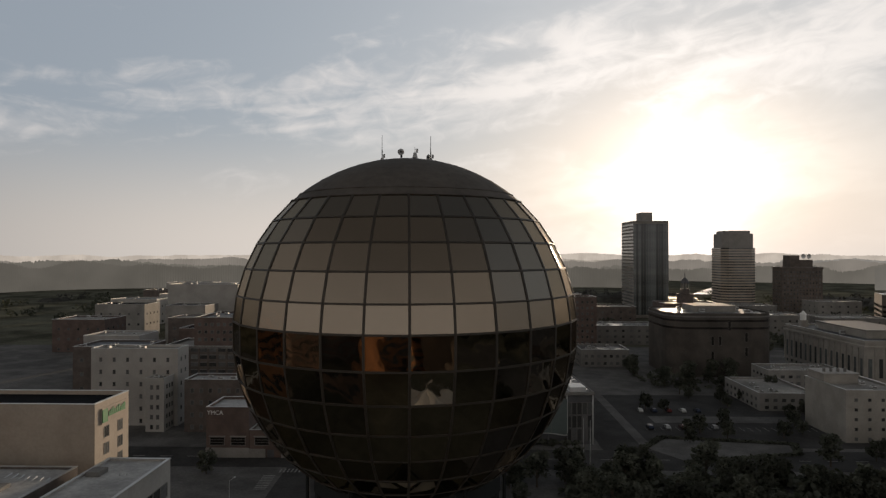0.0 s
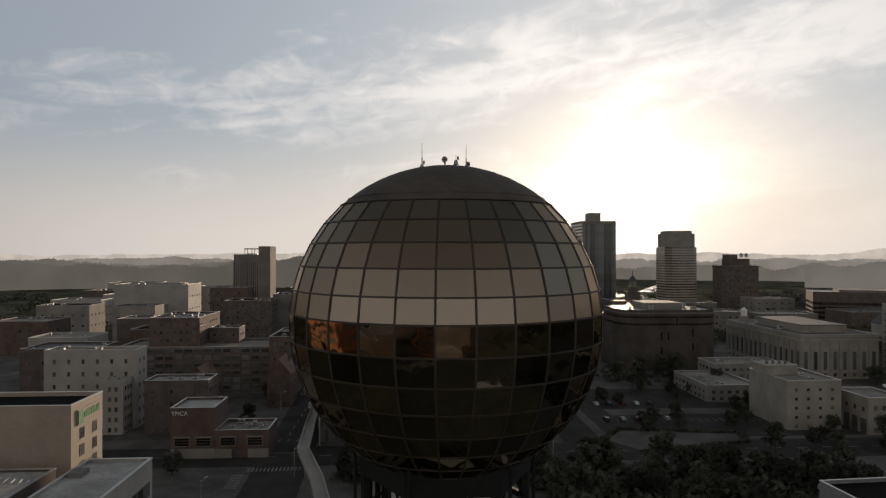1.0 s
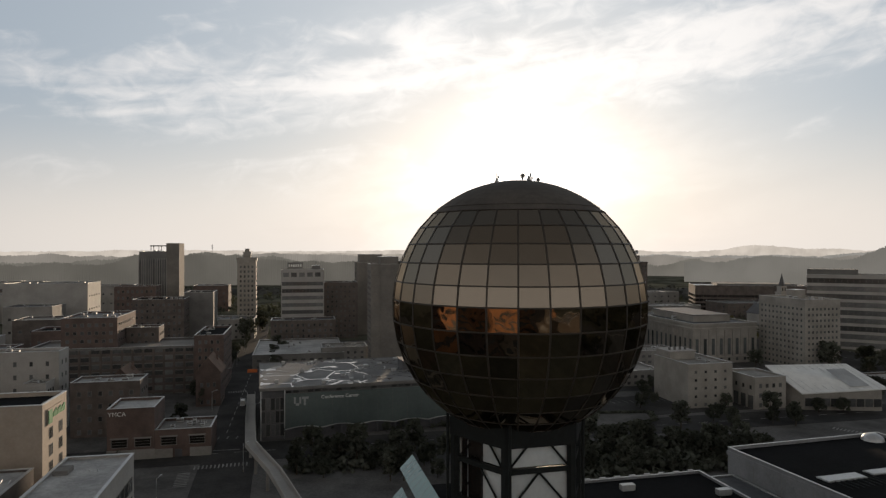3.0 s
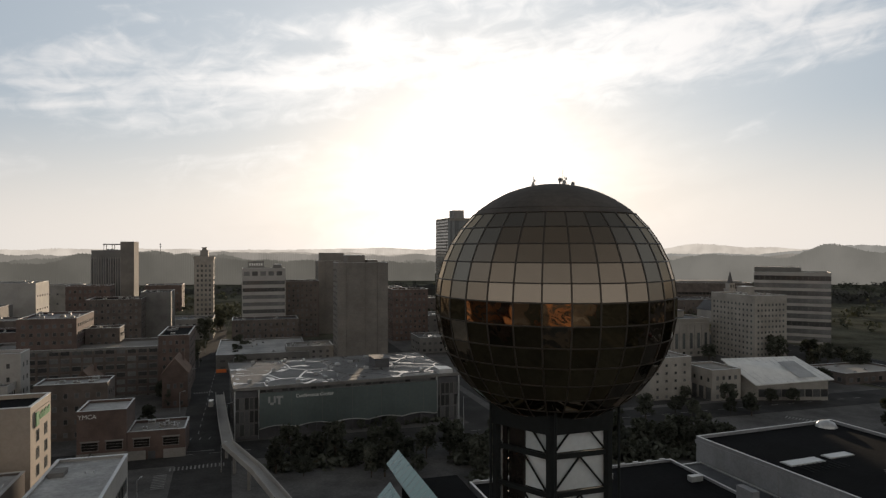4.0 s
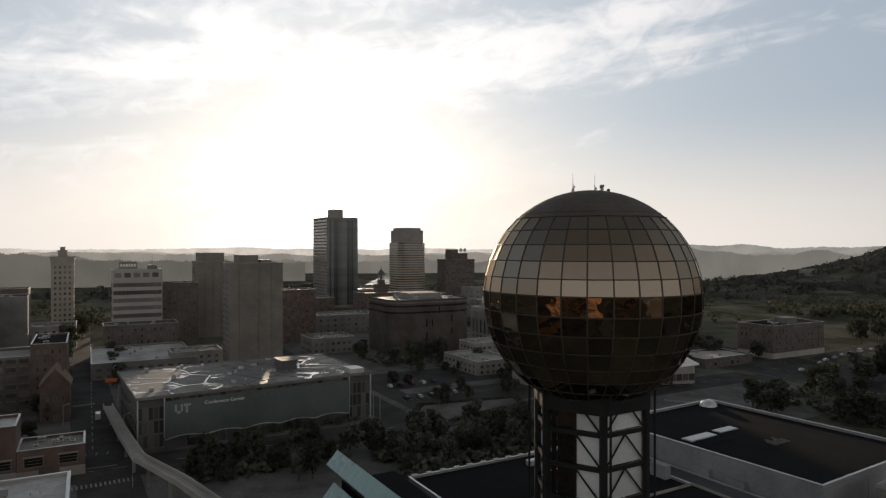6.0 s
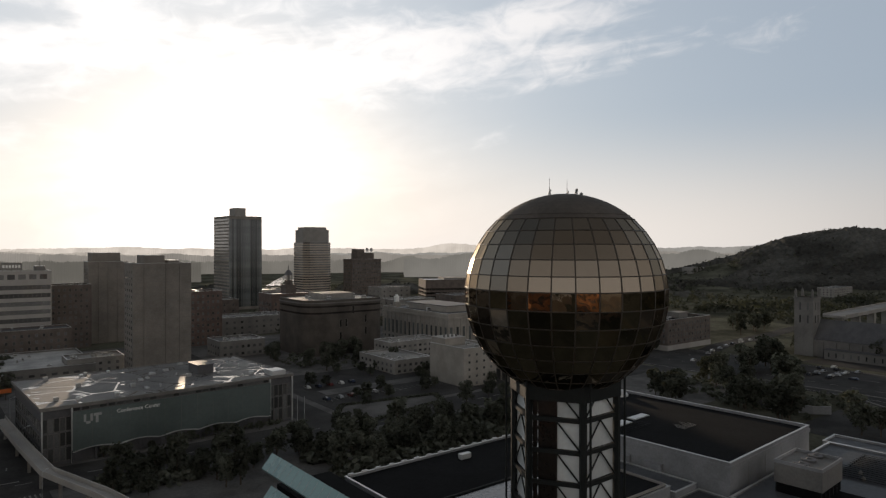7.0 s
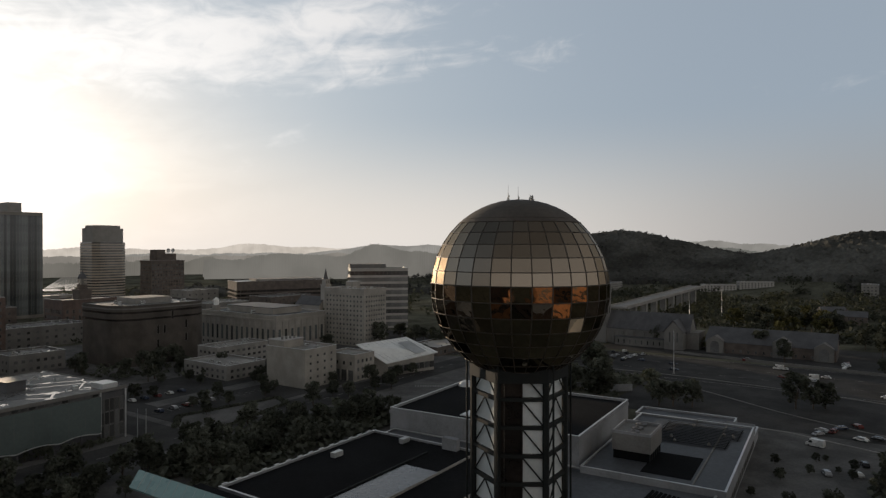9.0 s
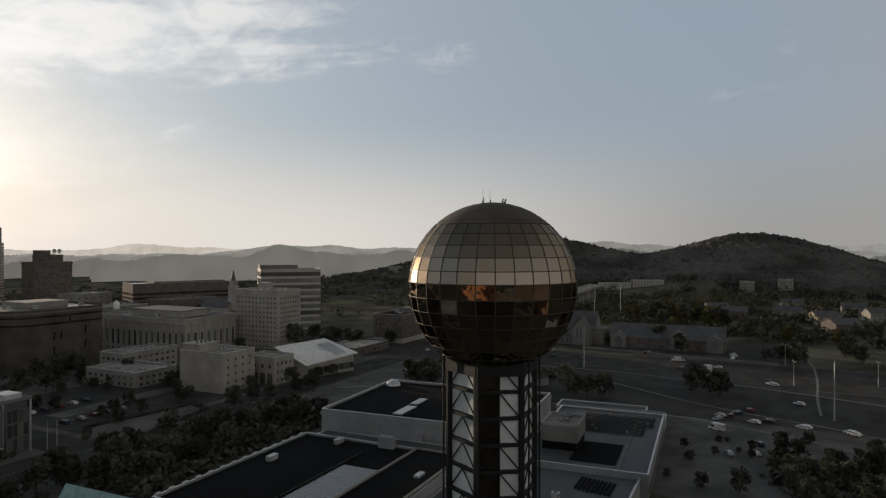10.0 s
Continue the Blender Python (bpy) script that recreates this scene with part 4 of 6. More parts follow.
            part("pier", Mesh().box(c.x - 0.4, c.x + 0.4, c.y - 0.4, c.y + 0.4, GROUND, c.z - 0.5), M["concrete"], w)


convention_hall()

# ---- towers of the city centre ----
def stripe_tower():
    b = house_at("bank_tower", "tall hazy office tower with pale bands and a roof box", -25.4, 657, 36, 49, 108.4, "slab_concrete", "gravel", category="office tower")
    h, fl = 108.4 - GROUND, 27
    fh = (h - 4) / fl
    place_bands(b, "w", 36, 49, 2, fh, fl, fh * 0.55, fh * 0.3, M["glass"], bars=10)
    for s in ("s", "e"):
        span = 36 if s == "s" else 49
        for i in range(14):
            k = -span / 2 + span * (i + 0.5) / 14
            pos = pose(k, -24.5, 0) if s == "s" else pose(18, k, 0, 0, 0, 90)
            part("glass_strip", Mesh().box(-1.2, 1.2, -0.05, 0.1, 3, h - 3), M["glass_lit"], b, m=pos)
    roof_box(b, 0, 0, 12, 18, h - 0.9, 10.5)


def step_tower():
    b = thing("glass_office_tower", "hazy office tower with chamfered corners and banded glass", "office tower", pose(77.5, 771, GROUND, 0, 0, TURN))
    def oct_(w, c):
        return [(-w + c, -w), (w - c, -w), (w, -w + c), (w, w - c), (w - c, w), (-w + c, w), (-w, w - c), (-w, -w + c)]
    h = 100.0 - GROUND
    fl, fh = 24, (h - 19) / 24
    for i in range(fl):
        part("floor_band", Mesh().prism(oct_(19.4, 6.5), i * fh, i * fh + fh * 0.5), M["cream"], b)
        part("window_band", Mesh().prism(oct_(19.05, 6.4), i * fh + fh * 0.5, (i + 1) * fh), M["glass"], b)
    part("upper_wall", Mesh().prism(oct_(17.6, 6), h - 19, h - 3), M["concrete"], b)
    part("upper_wall", Mesh().prism(oct_(15, 5), h - 3, h), M["concrete"], b)
    part("roof", Mesh().prism(oct_(14.5, 5), h, h + 0.3), M["gravel"], b)


def hotel_tower():
    b = house_at("river_hotel", "dark brick tower block with a stepped roof and dishes", 125.7, 756, 44, 22, 59.6, "brick_brown", "tar", category="hotel")
    h = 59.6 - GROUND
    for s in ("s", "w"):
        place_windows(b, s, 44, 22, 0, 4.0, 12, 12 if s == "s" else 6, 1.8, 2.2)
    m = Mesh()
    ring(rect(45.6, 23.6), h - 1.6, h - 0.6, 0.9, m)
    part("cornice", m, M["brick_brown"], b)
    part("upper_block", Mesh().box(-12, 13, -8, 8, h - 0.8, h + 8), M["brick_brown"], b)
    part("upper_block", Mesh().box(-12, -1, -7, 7, h + 8, h + 13), M["brick_brown"], b)
    for x in (4, 10):
        d = Mesh().tube((x, -5, h + 8), (x, -5, h + 11), 0.25, sides=6)
        for i in range(12):
            t0, t1 = radians(30 * i), radians(30 * (i + 1))
            for r0, r1, y0, y1 in ((0.0, 1.3, -5.0, -5.3), (1.3, 2.5, -5.3, -6.0)):
                d.face([(x + r0 * math.cos(t0), y0, h + 12 + r0 * math.sin(t0)), (x + r0 * math.cos(t1), y0, h + 12 + r0 * math.sin(t1)),
                        (x + r1 * math.cos(t1), y1, h + 12 + r1 * math.sin(t1)), (x + r1 * math.cos(t0), y1, h + 12 + r1 * math.sin(t0))])
        part("dish", d, M["metal_pale"], b)


def slab_tower(label, x, y, w, d, z, tops, strip_x):
    b = house_at("slab_tower", label, x, y, w, d, z, "slab_concrete", "tar", category="apartment tower", group="twin slab towers")
    h = z - GROUND
    for xa, xb, t in tops:
        roof_box(b, (xa + xb) / 2, 0, xb - xa, d * 0.8, h - 0.9, t - z + 0.9, "slab_concrete")
    for xs in strip_x:
        part("pilaster", Mesh().box(xs - 0.35, xs + 0.35, -d / 2 - 0.5, -d / 2 + 0.1, 0, h - 1), M["slab_concrete"], b)
    place_windows(b, "w", w, d, 0, 3.1, int((h - 2) / 3.1), 4, 1.6, 1.7, inset=0.8)
    n = int((h - 2) / 3.1)
    for i in range(n):
        part("floor_line", Mesh().box(-w / 2 + 0.4, w / 2 - 0.4, -d / 2 - 0.06, -d / 2 + 0.05, i * 3.1 + 3.0, i * 3.1 + 3.14), M["concrete_dark"], b)


def sign_building():
    b = house_at("sign_office_block", "white banded office block with a roof sign", -162, 380.5, 29.5, 20, 60.5, "white_wall", "gravel", category="office block")
    h = 60.5 - GROUND
    for s in ("s", "e", "w"):
        place_bands(b, s, 29.5, 20, 0, 5.0, 9, 2.6, 1.3, M["glass"], bars=12 if s == "s" else 8)
    for i in range(5):
        part("roof_opening", Mesh().box(-13.4 + i * 5.5, -9.6 + i * 5.5, -10.08, -9.95, h - 5.0, h - 2.0), M["glass"], b)
    s = part("sign_board", Mesh().box(-10.6, 0, -3.2, -2.4, h + 0.6, h + 5), M["concrete_dark"], b, "dark roof sign board")
    for x in (-10, -5.3, -0.6):
        part("sign_leg", Mesh().box(x - 0.15, x + 0.15, -3, -2.7, h - 0.9, h + 0.7), M["steel"], s)
    m = Mesh()
    for i in range(6):
        m.box(-9.9 + i * 1.6, -8.8 + i * 1.6, -3.27, -3.2, h + 1.9, h + 3.7)
    part("sign_bar", m, M["sign_white"], s)
    roof_box(b, 9.4, 0, 5.5, 6, h - 0.9, 3.6, "concrete_dark")
    part("mast", Mesh().tube((9.4, 0, h + 2.7), (9.4, 0, h + 8), 0.12, 0.05, sides=5), M["steel"], b)


def slim_tower():
    b = house_at("slim_tower", "slim pale stone tower with a stepped crown", -223.5, 447, 14.6, 14.6, 66.5, "stone", "tar", category="tower")
    h = 66.5 - GROUND
    for s in ("s", "e"):
        place_windows(b, s, 14.6, 14.6, 0, 3.9, 14, 4, 1.5, 2.0)
    for k, (w, z0, z1) in enumerate(((15.8, -0.9, 1.6), (6, 1.6, 6.5), (3.4, 6.5, 9.0))):
        part("crown", Mesh().box(-w / 2, w / 2, -w / 2, w / 2, h + z0, h + z1).box(-w / 2 - 0.3, w / 2 + 0.3, -w / 2 - 0.3, w / 2 + 0.3, h + z1 - 0.4, h + z1), M["stone"], b)


def plaza_tower():
    b = house_at("finned_tower", "dark finned office tower beside a pale lift slab", -276.2, 394.2, 19, 21, 73.2, "concrete_dark", "tar", category="office tower")
    h = 73.2 - GROUND
    for i in range(13):
        x = -9.5 + i * 19 / 12
        part("fin", Mesh().box(x - 0.28, x + 0.28, -11.2, -10.4, 2, h - 5), M["concrete"], b)
        if i < 12:
            part("glass_strip", Mesh().box(x + 0.36, x + 1.22, -10.56, -10.4, 3, h - 6), M["glass"], b)
    m = Mesh().box(-3, 9.3, -5, 5, h + 4.0, h + 4.8)
    for x in (-2.5, 3, 8.8):
        for y in (-4.5, 4.5):
            m.box(x - 0.2, x + 0.2, y - 0.2, y + 0.2, h - 0.9, h + 4.0)
    part("roof_canopy", m, M["concrete_dark"], b)
    part("lift_slab", Mesh().box(9.52, 18.6, -10.9, 10.2, 0, 79.6 - GROUND), M["slab_concrete"], b, "windowless lift slab, sunlit on its edge")
    roof_clutter(b, 12, 15, h - 0.9, 7, 5, 1.2)


def round_building():
    pts = []
    w, d, r = 29, 25, 13
    for cx, cy, t0 in ((w - r, -d + r, -90), (w - r, d - r, 0), (-w + r, d - r, 90), (-w + r, -d + r, 180)):
        for i in range(7):
            t = radians(t0 + 15 * i)
            pts.append((cx + r * math.cos(t), cy + r * math.sin(t)))
    b = thing("round_cornered_building", "dark brick civic building with rounded corners and a shining roof", "building", pose(33, 362, GROUND, 0, 0, TURN))
    h = 42.3 - GROUND
    part("wall", Mesh().prism(pts, 0, h - 1), M["brick_dark"], b)
    m = Mesh()
    ring(pts, h - 1, h, 0.5, m)
    part("parapet", m, M["brick_dark"], b)
    part("roof", Mesh().prism([(x * 0.975, y * 0.97) for x, y in pts], h - 0.99, h - 0.8), M["wet"], b)
    # recessed bands run round the walls between plain brick floors
    for z in (h - 8.6, h - 4.6):
        m = Mesh()
        ring([(x * 1.004, y * 1.004) for x, y in pts], z, z + 1.1, 0.4, m)
        part("window_band", m, M["shaft_glass"], b)
    m = Mesh()
    ring([(x * 1.012, y * 1.012) for x, y in pts], h - 2.2, h - 1.4, 0.5, m)
    part("cornice", m, M["concrete_dark"], b)
    part("upper_block", Mesh().box(-9, 14, -6, 14, h - 0.8, h + 2.6), M["concrete"], b)
    roof_clutter(b, 50, 40, h - 0.8, 8, 12, 1.5)
    # deep dark window slots in the brick
    for x, z in ((-6, 17), (-2, 17), (12, 19), (12, 11), (-6, 9), (3, 25)):
        part("window", window_mesh(1.6, 5.0, "shaft_glass"), None, b, m=pose(x, -25.02, z))


def courthouse():
    b = house_at("old_courthouse", "old courthouse with a tall dark clock cupola", 7, 508.5, 44, 30, 34.4, "brick_red", "slate", category="courthouse")
    h = 34.4 - GROUND
    c = part("clock_tower", Mesh().box(-5, 5, -5, 5, h - 0.9, h + 7).box(-5.6, 5.6, -5.6, 5.6, h + 6.4, h + 7), M["brick_brown"], b)
    def ring8(r, k=8):
        return [(r * math.cos(2 * math.pi * i / k), r * math.sin(2 * math.pi * i / k)) for i in range(k)]
    part("lantern", Mesh().prism(ring8(3.8), h + 7, h + 11), M["brick_brown"], c)
    for i in range(8):
        x, y = ring8(2.9)[i]
        part("column", Mesh().tube((x, y, h + 11), (x, y, h + 15.5), 0.35, sides=6), M["stone"], c)
    part("lantern_core", Mesh().prism(ring8(1.5), h + 11, h + 15.5), M["concrete_dark"], c)
    dome = Mesh()
    prof = [(3.4, 15.5), (3.3, 16.3), (2.9, 17.6), (2.0, 19), (0.8, 20), (0.35, 20.6), (0.2, 24.5)]
    for (r0, z0), (r1, z1) in zip(prof, prof[1:]):
        for i in range(12):
            t0, t1 = radians(30 * i), radians(30 * (i + 1))
            dome.face([(r0 * math.cos(t0), r0 * math.sin(t0), h + z0), (r0 * math.cos(t1), r0 * math.sin(t1), h + z0), (r1 * math.cos(t1), r1 * math.sin(t1), h + z1), (r1 * math.cos(t0), r1 * math.sin(t0), h + z1)])
    part("dome", dome, M["slate"], c)
    for s in ("s", "w"):
        place_windows(b, s, 44, 30, 0, 5, 4, 9, 1.8, 3)


def federal_building():
    b = house_at("federal_building", "pale stone courthouse with tall windows between piers", 104.2, 330, 42.4, 78, 31.5, "stone", "membrane", category="courthouse")
    h = 31.5 - GROUND
    for s, span in (("s", 42.4), ("w", 78)):
        n = 8 if s == "s" else 15
        for i in range(n):
            k = -span / 2 + span * (i + 0.5) / n
            pos = pose(k, -39, 0) if s == "s" else pose(-21.2, k, 0, 0, 0, -90)
            part("tall_window", window_mesh(2.0, 9.5, "glass_lit", rows=2), None, b, m=pos @ pose(0, 0, 5))
            part("pier", Mesh().box(-span / n / 2 - 0.55, -span / n / 2 + 0.55, -0.5, 0.1, 4, h - 4), M["stone"], b, m=pos)
            part("window", window_mesh(1.6, 1.8), None, b, m=pos @ pose(0, 0, 1.4))
    for z0, z1, o in ((3.2, 4.0, 0.6), (h - 3.6, h - 2.6, 0.9), (h - 1.2, h - 0.9, 0.5)):
        m = Mesh()
        ring(rect(42.4 + 2 * o, 78 + 2 * o), z0, z1, o, m)
        part("cornice", m, M["stone"], b)
    part("upper_block", Mesh().box(-11, 14, -24, 24, h - 0.8, h + 3.2), M["stone"], b)
    part("upper_roof", Mesh().box(-11.5, 14.5, -24.5, 24.5, h + 3.2, h + 3.5), M["membrane"], b)
    roof_clutter(b, 32, 64, h - 0.8, 9, 21, 1.6)
    c = part("cupola", Mesh().box(-16, -12, 30, 34, h - 0.8, h + 3), M["stone"], b)
    m = Mesh().prism([(-14 + 1.8 * math.cos(radians(45 * i)), 32 + 1.8 * math.sin(radians(45 * i))) for i in range(8)], h + 3, h + 6.5)
    m.prism([(-14 + 2.2 * math.cos(radians(45 * i)), 32 + 2.2 * math.sin(radians(45 * i))) for i in range(8)], h + 6.5, h + 8.5,
            top=[(-14 + 0.4 * math.cos(radians(45 * i)), 32 + 0.4 * math.sin(radians(45 * i))) for i in range(8)])
    part("cupola_lantern", m, M["sign_white"], c)


def apartment_block():
    b = house_at("hotel_block", "pale concrete block full of small windows", 160.6, 317.1, 23, 37, 47, "stone", "gravel", category="apartment block")
    h = 47 - GROUND
    place_windows(b, "s", 23, 37, 0, 3.2, 11, 8, 1.15, 1.35, glass="glass_lit")
    place_windows(b, "w", 23, 37, 0, 3.2, 11, 11, 1.15, 1.35, glass="glass_lit")
    roof_box(b, 2, 4, 7, 7, h - 0.9, 5, "stone")
    roof_clutter(b, 20, 24, h - 0.8, 6, 31, 1.3)


def banded_office():
    b = house_at("banded_office_block", "white and dark banded office block on a slope", 201.5, 410.3, 48, 30, 57.7, "white_wall", "tar", turn=-25, category="office block")
    h = 57.7 - GROUND
    for s in ("s", "w"):
        place_bands(b, s, 48, 30, 0, 5.3, 9, 3.3, 1.6, M["glass"], proud=0.06, inset=0.0 if s == "s" else 0.3, bars=14)
    part("upper_block", Mesh().box(-23.9, 6, -10, 12, h - 0.8, h + 3.4), M["concrete_dark"], b)


def long_block():
    b = house_at("long_office_block", "long low dark office block with a bright roof edge", 197, 667, 112, 44, 36.2, "brick_brown", "metal_pale", turn=-6, category="office block")
    place_bands(b, "s", 112, 44, 0, 4.6, 4, 2.6, 1.6, M["shaft_glass"], bars=30)
    place_bands(b, "w", 112, 44, 0, 4.6, 4, 2.6, 1.6, M["shaft_glass"], bars=12)
    part("upper_block", Mesh().box(-32, 48, -13, 18, 36.2 - GROUND - 0.8, 36.2 - GROUND + 1.6), M["concrete_dark"], b)


stripe_tower()
step_tower()
hotel_tower()
slab_tower("dark concrete slab tower with a broad roof box", -121.5, 436, 25, 19, 64.8, [(-10.2, 8, 71)], (-6, 0, 6))
slab_tower("dark concrete slab tower with stepped roof boxes", -77, 286.5, 28, 19, 66.8, [(-8.4, 1.4, 70.8), (2.8, 8.4, 68.2)], (-8.6, 1.6, 8.4))
sign_building()
slim_tower()
plaza_tower()
round_building()
courthouse()
federal_building()
apartment_block()
banded_office()
long_block()

# ---- lower blocks ----
def plain(name, label, x, y, w, d, z, wall, roof="tar", floors=3, bays=(6, 5), win=(1.4, 1.8), sides="se", clutter=5, seed=1, turn=TURN, **kw):
    b = house_at(name, label, x, y, w, d, z, wall, roof, turn=turn, **kw)
    h = z - kw.get("z0", GROUND)
    fh = (h - 1.5) / floors
    for s in sides:
        place_windows(b, s, w, d, 0, fh, floors, bays[0] if s in "sn" else bays[1], win[0], min(win[1], fh * 0.65), sill=min(1.0, fh * 0.25))
    roof_clutter(b, w, d, h - 0.8, clutter, seed)
    return b


def inn():
    b = house_at("inn", "cream-rendered hotel block with a green sign band", -127, 41.6, 40, 12.8, 45.2, "cream", "tar", category="hotel")
    h = 45.2 - GROUND
    m = window_mesh(1.9, 2.3, "glass", 1, 2)
    for f in range(9):
        for y in (-2.2, 3.0):
            part("window", m, None, b, m=pose(20, y, 3.0 + f * 3.35, 0, 0, 90))
    s = part("sign_board", Mesh().box(20.05, 20.25, -4.4, 5.0, h - 4.4, h - 1.3), M["cream"], b)
    part("sign_bar", Mesh().box(20.25, 20.4, -4.2, -2.4, h - 4.2, h - 1.6), M["sign_green"], s)
    for i in range(9):
        part("sign_bar", Mesh().box(20.25, 20.4, -1.9 + i * 0.72, -1.4 + i * 0.72, h - 3.3, h - 2.3 + (i % 3) * 0.25), M["sign_green"], s)


def near_roofs():
    # flat white roofs with plant at the foot of the inn
    p = Vector((-70.9, 54.6))
    q = p - Vector((CA, SA)) * 11.5 - Vector((-SA, CA)) * 42
    b = house_at("glazed_annex", "white flat-roofed annex with a glazed side", q.x, q.y, 11.5, 42, 36.6, "white_wall", "white_roof", parapet=0.5)
    place_windows(b, "e", 11.5, 42, 0, 3.6, 7, 14, 2.6, 2.7, sill=0.5)
    part("cooling_unit", Mesh().box(-5, -2.6, 12, 15, 27.3, 29.0).box(-4.8, -2.8, 11.9, 15.1, 27.8, 28.6), M["concrete_dark"], b)
    for x in (0.5, 1.8):
        part("vent_pipe", Mesh().tube((x, 13, 27.3), (x, 13, 28.6), 0.12, sides=6), M["metal_pale"], b)
    p = Vector((-89, 58.5))
    q = p - Vector((CA, SA)) * 30 - Vector((-SA, CA)) * 42
    b = house_at("brick_annex", "brick annex with a pale roof and roof plant", q.x, q.y, 30, 30, 35.8, "brick_brown", "white_roof", parapet=0.5)
    for i in range(7):
        x = 5 + i * 1.4
        part("pipe", Mesh().tube((x, 6, 26.6), (x, 12 - i * 0.4, 27.6), 0.16, sides=6), M["metal_pale"], b)
    part("cooling_unit", Mesh().box(3, 9, 3, 6, 26.4, 28).box(3.2, 8.8, 2.9, 6.1, 26.9, 27.6), M["concrete_dark"], b)


def gym():
    b = house_at("gym_building", "dark brick gym block with white lettering and a pale roof", -127.4, 131.6, 14, 15.5, 24.4, "brick_red", "white_roof")
    letters("YMCA", 1.9, b, Matrix.Translation((-6.7, -7.87, 24.4 - GROUND - 2.4)) @ pose(0, 0, 0, 90), M["sign_white"])
    part("plinth", Mesh().box(-7.1, 7.1, -8.15, -7.6, 0, 3.2), M["concrete"], b)
    w = house_at("gym_wing", "low dark brick wing with long windows and roof plant", -114.0, 136.2, 17, 14.5, 17, "brick_red", "gravel")
    roof_clutter(w, 14, 12, 17 - GROUND - 0.8, 9, 10, 1.0)
    part("plinth", Mesh().box(-8.6, -3.2, -7.6, -7.1, 0, 2.9).box(2.0, 8.6, -7.6, -7.1, 0, 2.9), M["concrete"], w)
    part("door", Mesh().box(-2.6, -0.4, -7.36, -7.2, 0, 2.6), M["slate"], w)
    for body, xs, y in ((b, (-3.4, 3.5), -7.76), (w, (-4.4, 4.2), -7.26)):
        for x in xs:
            part("long_window", window_mesh(4.8, 2.7, "shaft_glass", 3, 1, "concrete"), None, body, m=pose(x, y, 4.0))
            part("lintel", Mesh().box(x - 2.7, x + 2.7, y - 0.14, y + 0.05, 6.75, 7.1), M["concrete"], body)


def gabled(name, label, x, y, w, d, eave, ridge, wall, roof, turn=TURN, along="y", chimney=True, bays=(3, 4), floors=2, category="house"):
    """A house with a pitched roof; its near left corner stands at x, y."""
    c, s = math.cos(radians(turn)), math.sin(radians(turn))
    b = thing(name, label, category, pose(x + (w * c - d * s) / 2, y + (w * s + d * c) / 2, GROUND, 0, 0, turn))
    e, r = eave - GROUND, ridge - GROUND
    m = Mesh().prism(rect(w, d), 0, e)
    o, t = 0.5, 0.25
    rf = Mesh()
    if along == "y":
        for k in (-1, 1):
            m.face([(-w / 2, k * d / 2, e), (w / 2, k * d / 2, e), (0, k * d / 2, r)][::(-k)])
            lo, hi = Vector((k * (w / 2 + o), 0, e - o * (r - e) / (w / 2))), Vector((0, 0, r))
            q = [Vector((lo.x, -d / 2 - o, lo.z)), Vector((lo.x, d / 2 + o, lo.z)), Vector((0, d / 2 + o, r)), Vector((0, -d / 2 - o, r))]
            up = Vector((0, 0, t))
            rf.face([p + up for p in q][::k])
            rf.face([p for p in q][::-k])
            for i in range(4):
                rf.face([q[i], q[(i + 1) % 4], q[(i + 1) % 4] + up, q[i] + up])
    else:
        for k in (-1, 1):
            m.face([(k * w / 2, -d / 2, e), (k * w / 2, d / 2, e), (k * w / 2, 0, r)][::k])
            lo = Vector((0, k * (d / 2 + o), e - o * (r - e) / (d / 2)))
            q = [Vector((-w / 2 - o, lo.y, lo.z)), Vector((w / 2 + o, lo.y, lo.z)), Vector((w / 2 + o, 0, r)), Vector((-w / 2 - o, 0, r))]
            up = Vector((0, 0, t))
            rf.face([p + up for p in q][::-k])
            rf.face([p for p in q][::k])
            for i in range(4):
                rf.face([q[i], q[(i + 1) % 4], q[(i + 1) % 4] + up, q[i] + up])
    part("wall", m, M[wall], b)
    part("roof", rf, M[roof], b)
    fh = e / floors
    for sd in "sew":
        place_windows(b, sd, w, d, 0, fh, floors, bays[0] if sd == "s" else bays[1], 1.2, min(1.9, fh * 0.6), sill=min(0.9, fh * 0.25))
    if chimney:
        part("chimney", Mesh().box(w * 0.18, w * 0.18 + 0.9, d * 0.2, d * 0.2 + 0.9, e, r + 1.2).box(w * 0.18 - 0.1, w * 0.18 + 1.0, d * 0.2 - 0.1, d * 0.2 + 1.0, r + 1.0, r + 1.25), M["brick_red"], b)
    return b


def garage():
    b = house_at("parking_garage", "long brown parking garage with open decks", -216, 206, 76, 30, 30, "concrete_dark", "concrete", parapet=1.2, category="garage")
    h = 30 - GROUND
    n, fl = 17, 6
    for f in range(fl):
        z = f * 3.5 + 0.6
        part("deck_edge", Mesh().box(-38.2, 38.2, -15.3, -14.9, z, z + 1.2), M["brick_brown"], b)
        part("deck_edge", Mesh().box(37.9, 38.3, -15, 15, z, z + 1.2), M["brick_brown"], b)
        for i in range(n):
            x = -38 + 76 * (i + 0.5) / n
            part("opening", Mesh().box(x - 1.7, x + 1.7, -15.05, -14.95, z + 1.25, z + 3.0), M["glass"], b)
    for i in range(n + 1):
        x = -38 + 76 * i / n
        part("column", Mesh().box(x - 0.45, x + 0.45, -15.4, -14.9, 0, h - 1.2), M["brick_brown"], b)
    for i in range(22):
        x = -36 + i * 3.3
        part("roof_opening", Mesh().box(x, x + 2.2, -15.12, -14.9, h - 1.1, h - 0.3), M["concrete_dark"], b)


